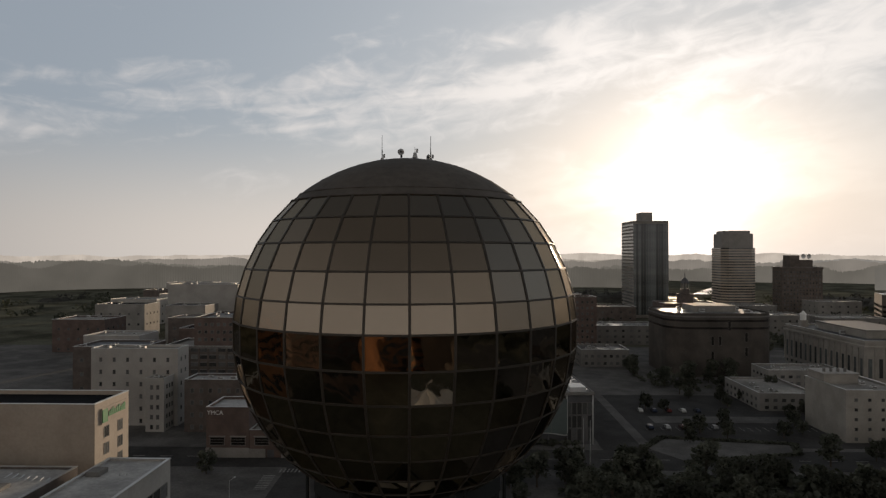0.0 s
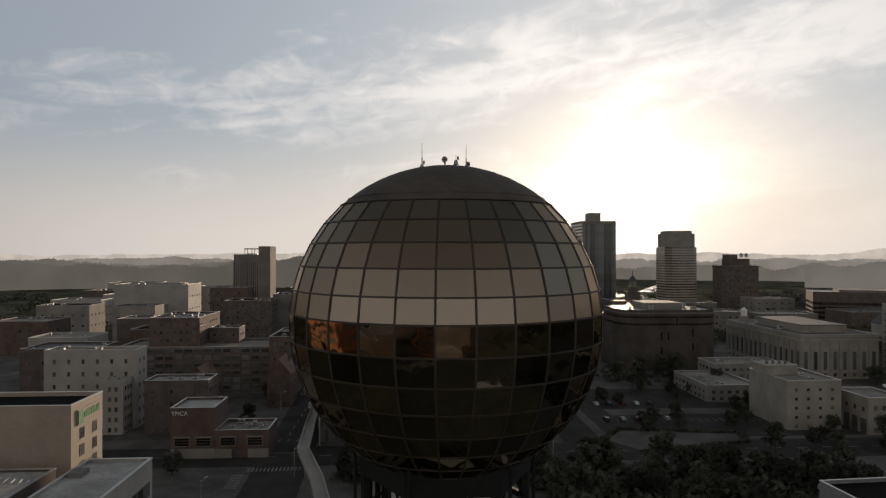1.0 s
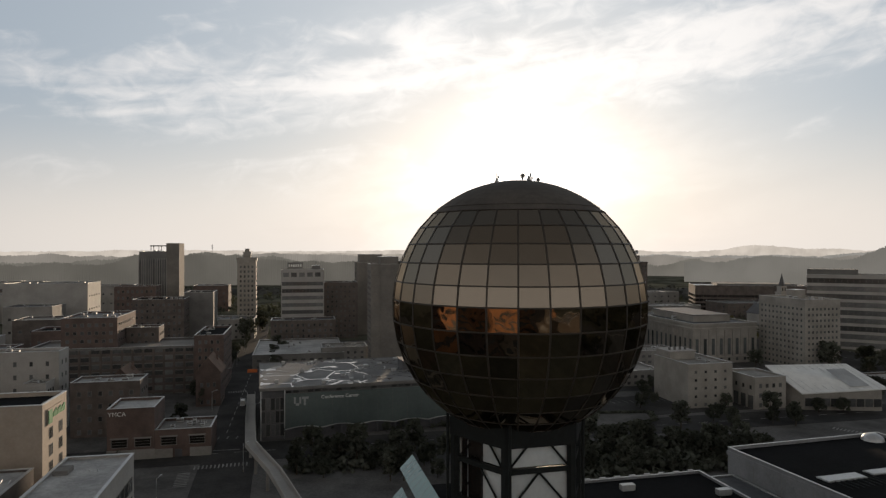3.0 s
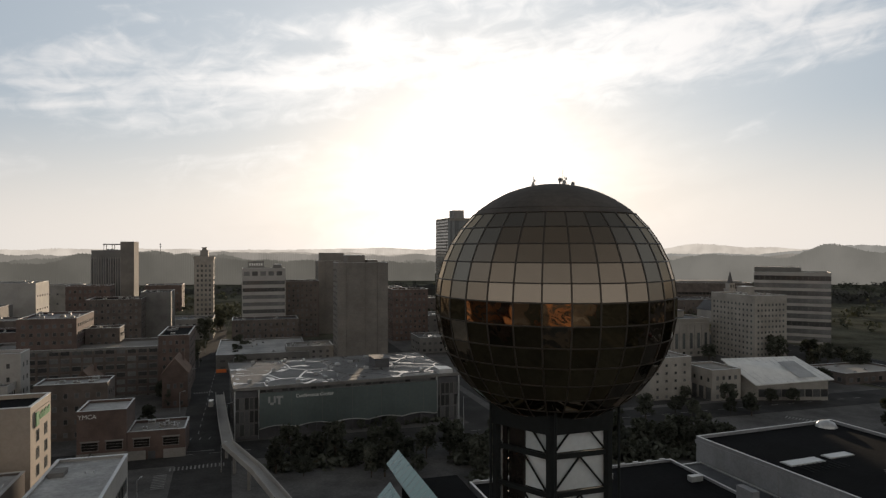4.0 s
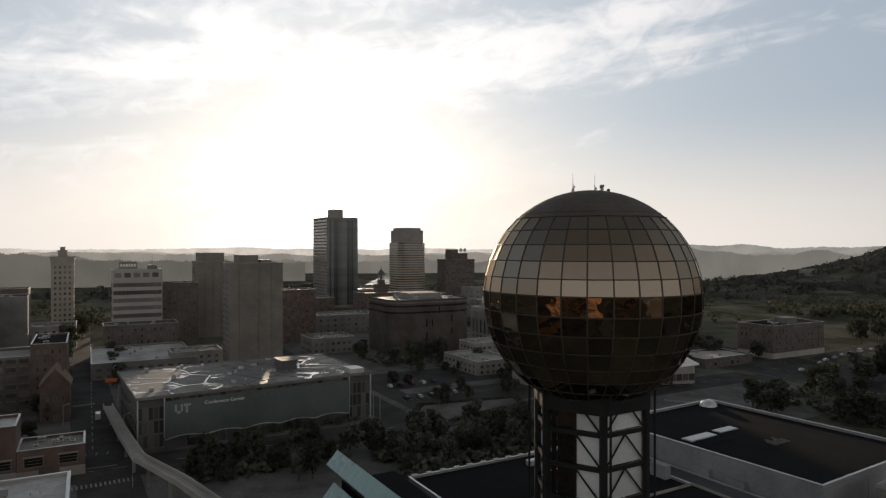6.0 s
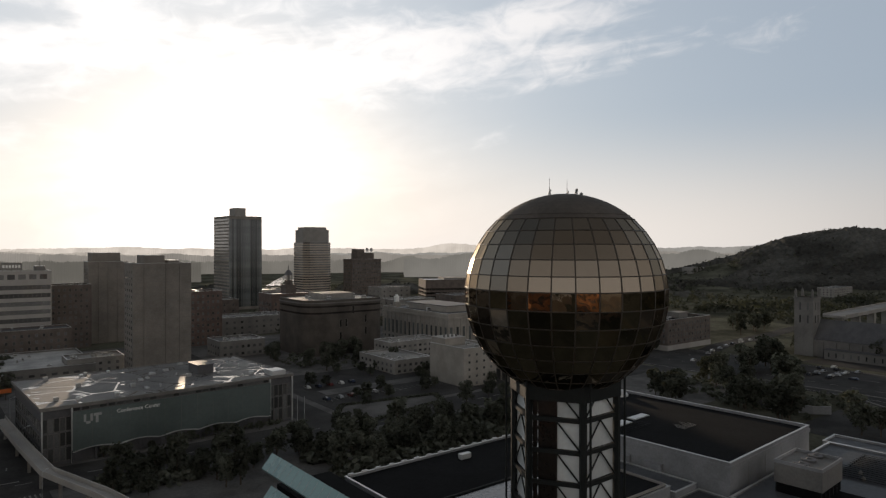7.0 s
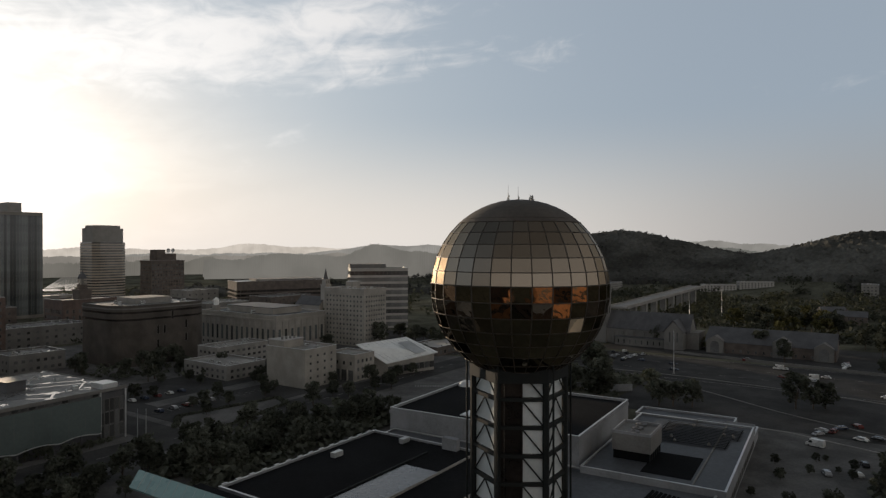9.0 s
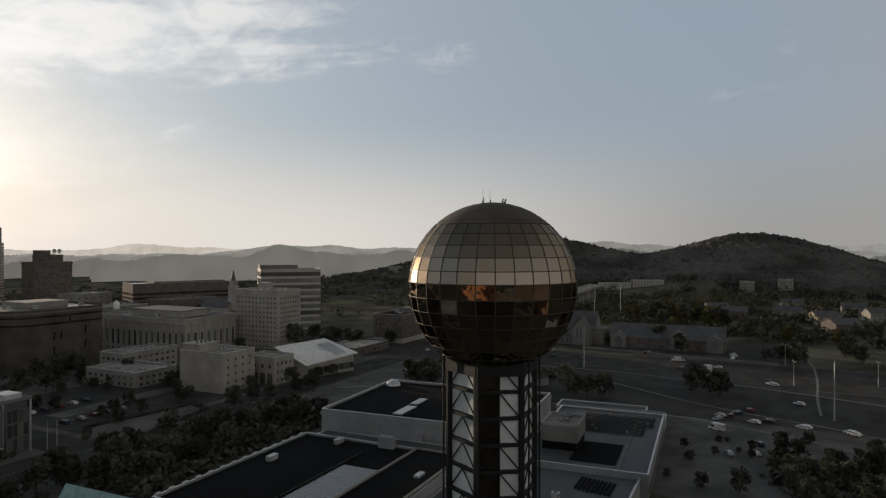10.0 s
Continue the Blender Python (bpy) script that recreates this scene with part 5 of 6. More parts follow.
def slope_roof_building():
    b = thing("lantern_hall", "low stone hall under a steep white lean-to roof", "building", pose(0, 0, 0))
    p4, p3 = Vector((119, 222.5, 15.2)), Vector((153.6, 224.6, 17.6))
    p1, p2 = Vector((110, 238, 24)), Vector((148.5, 248.2, 23.6))
    q, dn = [p4, p3, p2, p1], Vector((0, 0, -0.5))
    m = Mesh()
    m.face(q)
    m.face([p + dn for p in reversed(q)])
    for i in range(4):
        m.face([q[i] + dn, q[(i + 1) % 4] + dn, q[(i + 1) % 4], q[i]])
    rf = part("roof", m, M["sign_white"], b, "smooth white sloping metal roof")
    n = (p3 - p4).cross(p1 - p4).normalized()
    c = p4 + (p3 - p4) * 0.62 + (p1 - p4) * 0.12
    e, g = (p3 - p4) * 0.22, (p1 - p4) * 0.6
    m = Mesh()
    k = [c, c + e, c + e + g, c + g]
    m.face([p + n * 0.08 for p in k])
    for i in range(4):
        m.face([k[i], k[(i + 1) % 4], k[(i + 1) % 4] + n * 0.08, k[i] + n * 0.08])
    part("roof_panel", m, M["metal_pale"], rf)
    for i in range(1, 12):
        a0, a1 = p4.lerp(p3, i / 12) + n * 0.03, p1.lerp(p2, i / 12) + n * 0.03
        part("roof_seam", Mesh().tube(a0, a1, 0.05, sides=4), M["metal_pale"], rf)
    inn_ = [p4.lerp(p2, 0.05), p3.lerp(p1, 0.05), p2.lerp(p4, 0.03), p1.lerp(p3, 0.03)]
    body = Mesh()
    lo = [Vector((p.x, p.y, GROUND)) for p in inn_]
    hi = [Vector((p.x, p.y, z)) for p, z in zip(inn_, (14.8, 17.2, 23.2, 23.6))]
    for i in range(4):
        body.face([lo[i], lo[(i + 1) % 4], hi[(i + 1) % 4], hi[i]])
    part("wall", body, M["stone"], b)
    for i in range(9):
        p = lo[0].lerp(lo[1], (i + 0.5) / 9)
        part("window", window_mesh(3.2, 3.4), None, b, m=pose(p.x + 0.02, p.y - 0.05, GROUND + 1.6, 0, 0, 3.5))
    plain("white_roof_shed", "low building with a white flat roof", 178, 258, 40, 24, 13.5, "brick_brown", "white_wall", 1, (8, 5), (2.4, 2.2), "sw", 3, 4)


def white_block():
    b = plain("white_stone_block", "square pale stone office block with few windows", 73, 221, 21, 27, 26.6, "stone", "gravel", 5, (4, 3), (1.2, 1.2), "s", 4, 6, category="office block")
    h = 26.6 - GROUND
    part("upper_block", Mesh().box(-9.6, 3, 2, 13, h - 0.8, h + 2.8), M["stone"], b)
    part("upper_roof", Mesh().box(-10, 3.4, 1.6, 13.4, h + 2.8, h + 3.1), M["white_wall"], b)
    for i in range(4):
        part("chimney", Mesh().box(-8 + i * 2.6, -7.3 + i * 2.6, 5, 5.8, h + 3.1, h + 4.4), M["concrete_dark"], b)
    plain("low_annex", "low stepped concrete annex behind the car park", 50, 262, 24, 36, 15.5, "concrete", "gravel", 2, (6, 8), (1.8, 1.5), "sw", 6, 7)
    a = house_at("arcade_block", "pale stone block with an open arcade at its foot", 100, 222, 15, 19, 21.5, "stone", "gravel")
    for i in range(4):
        y = -7 + i * 4.6
        part("arcade_opening", Mesh().box(-7.56, -7.4, y - 1.6, y + 1.6, 0.2, 5.5), M["glass"], a)
        part("column", Mesh().box(-7.9, -7.4, y + 1.9, y + 2.7, 0, 6), M["stone"], a)
        part("window", window_mesh(1.4, 1.8), None, a, m=pose(-7.5, y, 8, 0, 0, -90))
    place_windows(a, "s", 15, 19, 0, 4, 3, 4, 1.4, 1.8)


def church():
    b = gabled("stone_church", "large grey stone church with a square tower", 326.5, 180.5, 18, 56, 19, 30, "concrete_dark", "slate", along="y", chimney=False, bays=(3, 8), floors=1, category="church")
    part("tower", Mesh().box(-11, -0.5, 28, 39, 0, 36).box(-11.4, -0.1, 27.6, 39.4, 35, 36), M["concrete_dark"], b)
    for x in (-11, -1.7):
        for y in (28, 37.8):
            part("pinnacle", Mesh().box(x, x + 1.2, y, y + 1.2, 36, 39.5).prism([(x, y), (x + 1.2, y), (x + 1.2, y + 1.2), (x, y + 1.2)], 39.5, 41.5, top=[(x + 0.55, y + 0.55), (x + 0.65, y + 0.55), (x + 0.65, y + 0.65), (x + 0.55, y + 0.65)]), M["concrete_dark"], b)
    for i in range(8):
        y = -26 + i * 7
        part("buttress", Mesh().box(-10.2, -9, y - 0.5, y + 0.5, 0, 9.5), M["concrete_dark"], b)
    part("aisle", Mesh().box(-15, -9, -13, 20, 0, 5.5), M["concrete_dark"], b)
    part("aisle_roof", Mesh().box(-15.3, -9, -13, 20.3, 5.5, 5.9), M["slate"], b)
    for i in range(8):
        part("aisle_window", window_mesh(1.1, 2.8), None, b, m=pose(-15, -10.5 + i * 4.0, 1.4, 0, 0, -90))
    # the transept shows a gable with three tall lancets
    m = Mesh().box(-17, -6, -26, -14, 0, 12)
    m.face([(-17, -14, 12), (-17, -26, 12), (-17, -20, 19)])
    part("transept", m, M["concrete_dark"], b)
    m = Mesh()
    for k in (-1, 1):
        q = [(-17.4, -20 + k * 6.5, 11.5), (-2, -20 + k * 6.5, 11.5), (-2, -20, 19.3), (-17.4, -20, 19.3)]
        m.face(q[::-k])
        m.face([(x, y, z - 0.3) for x, y, z in q][::k])
    part("transept_roof", m, M["slate"], b)
    for y in (-22.4, -20, -17.6):
        part("lancet", window_mesh(1.1, 6.5, rows=4), None, b, m=pose(-17, y, 5, 0, 0, -90))
    part("porch", Mesh().box(-9, 9, -34, -28, 0, 11), M["concrete_dark"], b)
    for z in (20, 28):
        for k in (-7.5, -4):
            part("belfry_window", window_mesh(1.2, 5), None, b, m=pose(k, 28, z))
        for k in (31, 35.5):
            part("belfry_window", window_mesh(1.2, 5), None, b, m=pose(-11, k, z, 0, 0, -90))


def mall():
    b = gabled("long_brick_hall", "long low hall under a dark pitched roof with an arched entrance", 350, 101, 26, 72, 15, 23, "brick_brown", "slate", along="y", chimney=False, bays=(5, 16), floors=1, category="hall")
    for y, h in ((-30, 11), (-8, 12.5), (30, 11)):
        m = Mesh().box(-15.5, -10, y - 5, y + 5, 0, h - 3)
        m.face([(-15.5, y + 5, h - 3), (-15.5, y - 5, h - 3), (-15.5, y, h)])
        m.face([(-15.5, y - 5, h - 3), (-6, y - 5, h - 3), (-6, y, h), (-15.5, y, h)])
        m.face([(-6, y + 5, h - 3), (-15.5, y + 5, h - 3), (-15.5, y, h), (-6, y, h)])
        g = part("entrance_gable", m, M["concrete_dark"], b)
        arch = Mesh()
        pts = [(-2.6, 0.3), (2.6, 0.3), (2.6, 5)] + [(2.6 * math.cos(radians(t)), 5 + 2.6 * math.sin(radians(t))) for t in range(20, 180, 20)] + [(-2.6, 5)]
        arch.face([(-15.56, y - u, v) for u, v in pts])
        part("arch_window", arch, M["glass"], g)


def viaduct():
    b = thing("viaduct", "pale concrete road viaduct on tall piers", "bridge")
    p, q = Vector((384, 282, 25.5)), Vector((640, 366, 30))
    side = (q - p).cross(Vector((0, 0, 1))).normalized() * 8
    m = Mesh()
    for lo, hi, sa, sb in ((-1.6, 0, -1, 1), (0, 1.0, -1, -0.95), (0, 1.0, 0.95, 1)):
        k = [p + side * sa, q + side * sa, q + side * sb, p + side * sb]
        t, u = [e + Vector((0, 0, hi)) for e in k], [e + Vector((0, 0, lo)) for e in k]
        m.face(list(reversed(t)))
        m.face(u)
        for i in range(4):
            m.face([u[i], t[i], t[(i + 1) % 4], u[(i + 1) % 4]])
    part("deck", m, M["concrete"], b)
    for i in range(9):
        c = p.lerp(q, (i + 0.3) / 9)
        part("pier", Mesh().box(c.x - 1.2, c.x + 1.2, c.y - 3, c.y + 3, GROUND - 1, c.z - 1.6), M["concrete"], b)


def white_church():
    b = gabled("white_church", "white-walled church with a dark slate spire", 199, 462, 15, 30, 24, 31, "white_wall", "slate", along="y", chimney=False, bays=(2, 5), floors=1, category="church")
    part("tower", Mesh().box(-3.2, 3.2, -18.5, -12.2, 0, 34).box(-3.5, 3.5, -18.8, -11.9, 33.4, 34.2), M["white_wall"], b)
    part("belfry", Mesh().box(-2.4, 2.4, -17.8, -13.0, 34.2, 38.4).box(-2.7, 2.7, -18.1, -12.7, 38.2, 38.7), M["white_wall"], b)
    for k in (-1, 1):
        part("belfry_window", window_mesh(1.0, 2.6), None, b, m=pose(k * 1.1, -17.8, 35))
    oct_ = [(2.3 * math.cos(radians(45 * i + 22.5)), -15.4 + 2.3 * math.sin(radians(45 * i + 22.5))) for i in range(8)]
    part("spire", Mesh().prism(oct_, 38.7, 48.2, top=[(x * 0.06, -15.4 + (y + 15.4) * 0.06) for x, y in oct_]), M["slate"], b, "dark slate spire")


inn()
near_roofs()
white_church()
gym()
garage()
slope_roof_building()
white_block()
church()
mall()
viaduct()
plain("white_apartments", "white rendered block stepping down a slope", -196.5, 148.5, 34, 10, 37.8, "white_wall", "gravel", 6, (6, 2), (1.1, 1.7), "se", 4, 11)
plain("white_apartments_wing", "lower white rendered wing with small windows", -169.5, 148.5, 7, 9, 28, "white_wall", "gravel", 5, (2, 3), (1.2, 1.7), "se", 2, 12)
plain("flat_brick_block", "dark brick block with a pale flat roof", -155.6, 153.2, 23, 12.5, 27.6, "brick_brown", "white_roof", 4, (6, 3), (1.4, 1.8), "se", 6, 13)
plain("corner_block", "narrow brick corner block with a sunlit side", -147, 226, 13, 36, 35, "brick_red", "tar", 7, (4, 9), (1.3, 1.8), "se", 4, 14)
plain("brick_warehouse", "square brick warehouse with banded floors", -207, 217.5, 24, 34, 43, "brick_red", "membrane", 9, (7, 9), (1.6, 1.7), "se", 9, 15)
plain("brick_shop", "small flat-roofed brick block with a pale roof rim", -188, 238, 15, 12, 36.5, "brick_brown", "membrane", 7, (4, 4), (1.4, 1.7), "se", 3, 16)
plain("dark_block", "wide dark brick office block", -247, 338, 32, 26, 42, "brick_brown", "tar", 8, (9, 7), (1.5, 1.8), "se", 6, 17)
plain("dark_stair_block", "dark tall windowless block with a pale rim", -226, 366, 19, 24, 45, "concrete_dark", "tar", 3, (2, 2), (1.2, 1.6), "e", 2, 18)
plain("white_low_block", "low white commercial block", -230, 393, 40, 30, 23, "white_wall", "membrane", 3, (8, 6), (1.8, 1.6), "se", 8, 19)
plain("school_block", "red brick block with a sunlit stone gable end", -277, 365, 27, 18, 49, "brick_red", "tar", 9, (8, 5), (1.5, 2.0), "se", 4, 20)
plain("white_hall", "large plain white hall with roof vents", -371, 376, 57, 32, 49.6, "white_wall", "membrane", 4, (9, 5), (2.0, 1.5), "e", 6, 22)
plain("far_white_hall", "wide white low hall far down the street", -470, 470, 50, 34, 34, "white_wall", "membrane", 3, (9, 5), (2.0, 1.5), "e", 6, 23)
plain("street_block", "low dark block with a pale roof edge", -158, 350, 42, 20, 28, "brick_brown", "membrane", 5, (11, 5), (1.5, 1.9), "se", 5, 24)
plain("parking_deck", "wide parking deck with a pale stained roof", -143, 284, 50, 62, 16.5, "concrete_dark", "white_roof", 2, (10, 12), (2.6, 1.4), "sw", 6, 25)
plain("plant_block", "low block crowded with roof plant", -108, 298, 26, 18, 19, "concrete", "gravel", 3, (6, 4), (1.5, 1.5), "sw", 18, 26)
plain("shadow_block", "dark hazy office block", -141, 414, 25, 24, 50, "brick_brown", "tar", 11, (7, 6), (1.5, 1.8), "sw", 3, 27)
plain("brown_block", "brown brick block behind the slab tower", -59, 400, 26, 20, 45, "brick_red", "tar", 9, (7, 5), (1.5, 1.8), "sw", 4, 28)
hotel = plain("brick_hotel", "four-storey brown brick hotel with a white ground floor", 236, 279, 51, 24, 28, "brick_brown", "tar", 5, (15, 7), (1.5, 2.0), "sw", 7, 29)
part("ground_floor", Mesh().box(-25.7, 25.7, -12.3, -11.9, 0.0, 3.4).box(-25.8, -25.4, -12, 12, 0.0, 3.4), M["white_wall"], hotel, "white rendered ground floor")
part("roof_house", Mesh().box(-2, 9, -5, 4, 19, 22.5).box(-2.3, 9.3, -5.3, 4.3, 22.5, 22.8), M["concrete_dark"], hotel)
plain("terrace_block", "small pale block with terraces behind the car park", 58, 302, 36, 18, 19, "concrete", "gravel", 3, (9, 4), (2.0, 1.4), "sw", 7, 30)
plain("grey_shops", "row of low grey shops with shining roofs", -36, 345, 28, 24, 18, "concrete_dark", "wet", 2, (7, 5), (2.0, 1.8), "sw", 8, 31)
plain("grey_shops", "row of low grey shops with shining roofs", -40, 440, 60, 30, 22, "concrete_dark", "wet", 3, (10, 5), (2.0, 1.8), "sw", 10, 32)
plain("grey_shops", "row of low grey shops with shining roofs", 60, 528, 60, 30, 25, "concrete_dark", "wet", 3, (10, 5), (2.0, 1.8), "sw", 8, 33)
gabled("gabled_house", "dark brick house with a sunlit clay gable roof", -134, 202, 10, 16, 22.5, 28.6, "brick_red", "clay")
gabled("gabled_house", "dark brick house with a clay gable roof", -166, 190, 10, 15, 20, 25.5, "brick_red", "clay")
for i, (x, y, w, d, z) in enumerate(((-300, 300, 34, 24, 32), (-340, 340, 30, 26, 36), (-262, 268, 30, 22, 30), (-300, 235, 32, 24, 28), (-255, 190, 34, 24, 30), (-420, 350, 40, 26, 34),
                                     (-380, 280, 36, 28, 30), (-480, 420, 44, 30, 32), (-540, 520, 50, 30, 34), (-430, 560, 40, 26, 38), (-340, 600, 36, 30, 36), (-620, 640, 60, 34, 36))):
    plain("town_block", "low brick and concrete town block with flat roof", x, y, w, d, z, ("brick_brown", "concrete", "brick_red", "white_wall")[i % 4],
          ("gravel", "membrane", "tar")[i % 3], 3, (5, 4), (1.8, 1.8), "se", 4, 40 + i, group="low town blocks")
for i, (x, y, w, d, z) in enumerate(((60, 640, 50, 30, 24), (-60, 560, 44, 30, 26), (-20, 660, 60, 34, 28), (130, 560, 50, 30, 22), (210, 600, 60, 36, 22), (150, 700, 44, 30, 26), (-110, 600, 40, 30, 34), (-150, 560, 30, 26, 38))):
    plain("town_block", "low brick and concrete town block with flat roof", x, y, w, d, z, ("concrete_dark", "brick_brown", "concrete")[i % 3],
          ("wet", "gravel")[i % 2], 3, (5, 3), (1.8, 1.8), "sw", 4, 60 + i, group="low town blocks")
for i, (x, y, w, d, z) in enumerate(((798, 455, 46, 16, 22), (833, 419, 46, 16, 22), (838, 247, 30, 18, 27), (875, 210, 34, 18, 27), (742, 850, 36, 20, 40), (720, 560, 60, 20, 24),)):
    foot = land(x + 15, y) if i != 4 else GROUND + 4
    plain("hillside_flats", "pale block of flats at the foot of the hill", x, y, w, d, foot + z - GROUND - 4, "white_wall" if i < 2 else "concrete", "membrane", 4, (10, 4), (1.8, 1.6), "sw", 4, 80 + i, turn=-46 if i < 2 else TURN, z0=foot - 2, group="flats below the hill")
for i, (x, y) in enumerate(((604, 125), (576, 87), (560, 160), (640, 60), (700, 150), (520, 60), (690, 90), (600, 190))):
    gabled("row_house", "pale house with a low pitched roof", x, y, 12 + (i % 3) * 3, 22, 15.5, 19.5, ("concrete", "brick_buff", "brick_brown")[i % 3], "slate", turn=TURN + (i % 2) * 30, category="house")

# ---- the ground west of the tower, which the globe mirrors ----
for key in ("leaf", "leaf_gold"):
    # sun shines through the leaves
    tr = M[key].node_tree
    b = tr.nodes["Principled BSDF"]
    thin = node(tr, "ShaderNodeBsdfTranslucent", (0, (0.06, 0.066, 0.032, 1)))
    both = node(tr, "ShaderNodeMixShader", (0, 0.2), (1, b.outputs[0]), (2, thin.outputs[0]))
    tr.links.new(both.outputs[0], tr.nodes["Material Output"].inputs[0])
r = random.Random(77)
for i in range(22):
    hd, far = radians(-172 + 5.6 * i), r.uniform(190, 360)
    x, y = far * math.cos(hd), far * math.sin(hd)
    w, d, z = r.uniform(14, 30), r.uniform(14, 22), r.uniform(58, 82) if i % 3 else r.uniform(34, 50)
    c = house_at("campus_block", "sunlit brick campus block with banded windows", x, y, w, d, z, ("brick_orange", "brick_dark", "brick_orange", "brick_red")[i % 4], "gravel", turn=r.uniform(-30, 40), group="campus blocks")
    for sd in "ne":
        place_bands(c, sd, w, d, 0, 4.2, int((z - GROUND - 3) / 4.2), 2.0, 1.2, M["glass"], inset=1.5, bars=5)
r = random.Random(21)
for i in range(10):
    hd, far = radians(-158 + 9.5 * i), r.uniform(122, 165)
    w, d, z = r.uniform(12, 22), r.uniform(10, 16), r.uniform(20, 40)
    c = house_at("campus_house", "low sunlit brick campus house with banded windows", far * math.cos(hd), far * math.sin(hd), w, d, z, ("brick_orange", "clay", "brick_buff", "brick_red")[i % 4], "white_roof" if i % 2 else "gravel", turn=r.uniform(-20, 30), group="campus blocks")
    for sd in "ne":
        place_bands(c, sd, w, d, 0, 4.2, int((z - GROUND - 3) / 4.2), 1.8, 1.2, M["glass"], inset=1.5, bars=4)
grounds = thing("canopy_theatre", "white tent roof of an open-air theatre", "canopy", pose(57, -70, GROUND))
tent = Mesh()
for k, (cx, cy, rad, top) in enumerate(((0, 0, 15, 13), (18, 8, 12, 11), (-14, 10, 11, 10))):
    cone = Mesh()
    prof = [(f, 3.5 + (top - 3.5) * g) for f, g in ((1.0, 0.0), (0.72, 0.12), (0.45, 0.34), (0.2, 0.66), (0.03, 1.0))]
    for (r0, z0), (r1, z1) in zip(prof, prof[1:]):
        for i in range(20):
            t0, t1 = 2 * math.pi * i / 20, 2 * math.pi * (i + 1) / 20
            w0, w1 = (1 - 0.12 * (i % 2)), (1 - 0.12 * ((i + 1) % 2))
            cone.face([(cx + rad * r0 * w0 * math.cos(t0), cy + rad * r0 * w0 * math.sin(t0), z0), (cx + rad * r0 * w1 * math.cos(t1), cy + rad * r0 * w1 * math.sin(t1), z0),
                       (cx + rad * r1 * w1 * math.cos(t1), cy + rad * r1 * w1 * math.sin(t1), z1), (cx + rad * r1 * w0 * math.cos(t0), cy + rad * r1 * w0 * math.sin(t0), z1)])
    part("tent_sheet", cone, M["sign_white"], grounds)
    part("mast", Mesh().tube((cx, cy, 0), (cx, cy, top + 1.2), 0.25, sides=8), M["metal_pale"], grounds)


# ---- trees ----
def tree_meshes(seed, h, spread, leaf, clumps=34, cards=30):
    """Trunk with limbs, and a crown of leaf sprays gathered in clumps with gaps between them."""
    rr = random.Random(seed)
    trunk = Mesh().tube((0, 0, -0.3), (0, 0, h * 0.35), h * 0.028, h * 0.020, sides=7)
    heads = []
    for i in range(clumps):
        u = rr.uniform(0, 2 * math.pi)
        z = rr.uniform(0.28, 0.97)
        rad = spread * math.sqrt(max(0.05, 1 - ((z - 0.55) / 0.5) ** 2)) * rr.uniform(0.35, 1.0)
        heads.append(Vector((rad * math.cos(u), rad * math.sin(u), z * h)))
    for c in heads[:9]:
        trunk.tube((0, 0, h * rr.uniform(0.22, 0.34)), c * 0.8 + Vector((0, 0, h * 0.05)), h * 0.012, h * 0.004, sides=5)
    crown = Mesh()
    for c in heads:
        size = spread * rr.uniform(0.24, 0.42)
        for k in range(cards):
            d = Vector((rr.gauss(0, 1), rr.gauss(0, 1), rr.gauss(0, 0.8)))
            d = d.normalized() * size * rr.uniform(0.5, 1.0)
            p = c + d
            q = Euler((rr.uniform(-0.9, 0.9), rr.uniform(-0.9, 0.9), rr.uniform(0, 6.3))).to_matrix()
            s = rr.uniform(0.28, 0.55) * (h / 10) ** 0.5
            crown.face([p + q @ Vector(e) * s for e in ((-1, -0.6, 0), (0.2, -0.9, 0.25), (1, 0.1, 0), (0.3, 0.9, 0.2), (-0.8, 0.6, -0.1))])
    return trunk.data("trunk", [M["bark"]]), crown.data("crown", [M[leaf]])


KINDS = [tree_meshes(1, 9, 3.8, "leaf"), tree_meshes(2, 11, 4.4, "leaf"), tree_meshes(3, 7, 3.0, "leaf"), tree_meshes(4, 12, 3.8, "leaf"), tree_meshes(5, 10, 4.4, "leaf_gold")]


def tree(x, y, kind, size=1.0, z=None, group="street trees"):
    lab = ("broad dark green leafy tree", "tall broad dark green leafy tree", "small round dark green tree", "tall narrow dark green tree", "broad tree with yellowing leaves")[kind]
    b = thing("tree", lab, "tree", pose(x, y, (land(x, y) if z is None else z), 0, 0, (x * 37 + y * 91) % 360), group)
    part("trunk", KINDS[kind][0], None, b)
    part("crown", KINDS[kind][1], None, b)
    b.scale = (size, size, size * (0.9 + ((x * 13.7 + y * 7.1) % 1) * 0.25))
    return b


r = random.Random(5)


def paved(x, y):
    """The open paved forecourt between the conference center and the halls."""
    q = [(-28, 120), (-9, 110), (6, 162), (22, 168), (2, 206), (-18, 190)]
    return all((bx - ax) * (y - ay) - (by - ay) * (x - ax) > 0 for (ax, ay), (bx, by) in zip(q, q[1:] + q[:1]))


def grove(a0, a1, b0, b1, n, size=(0.8, 1.2), kinds=(0, 1, 2, 3), group="trees in the park"):
    done = []
    while n:
        a, b = r.uniform(a0, a1), r.uniform(b0, b1)
        n -= 1
        if any(math.hypot(a - p, b - q) < 3.6 for p, q in done):
            continue
        done.append((a, b))
        p = ab(a, b)
        if paved(p.x, p.y):
            continue
        tree(p.x, p.y, r.choice(kinds), r.uniform(*size), group=group)


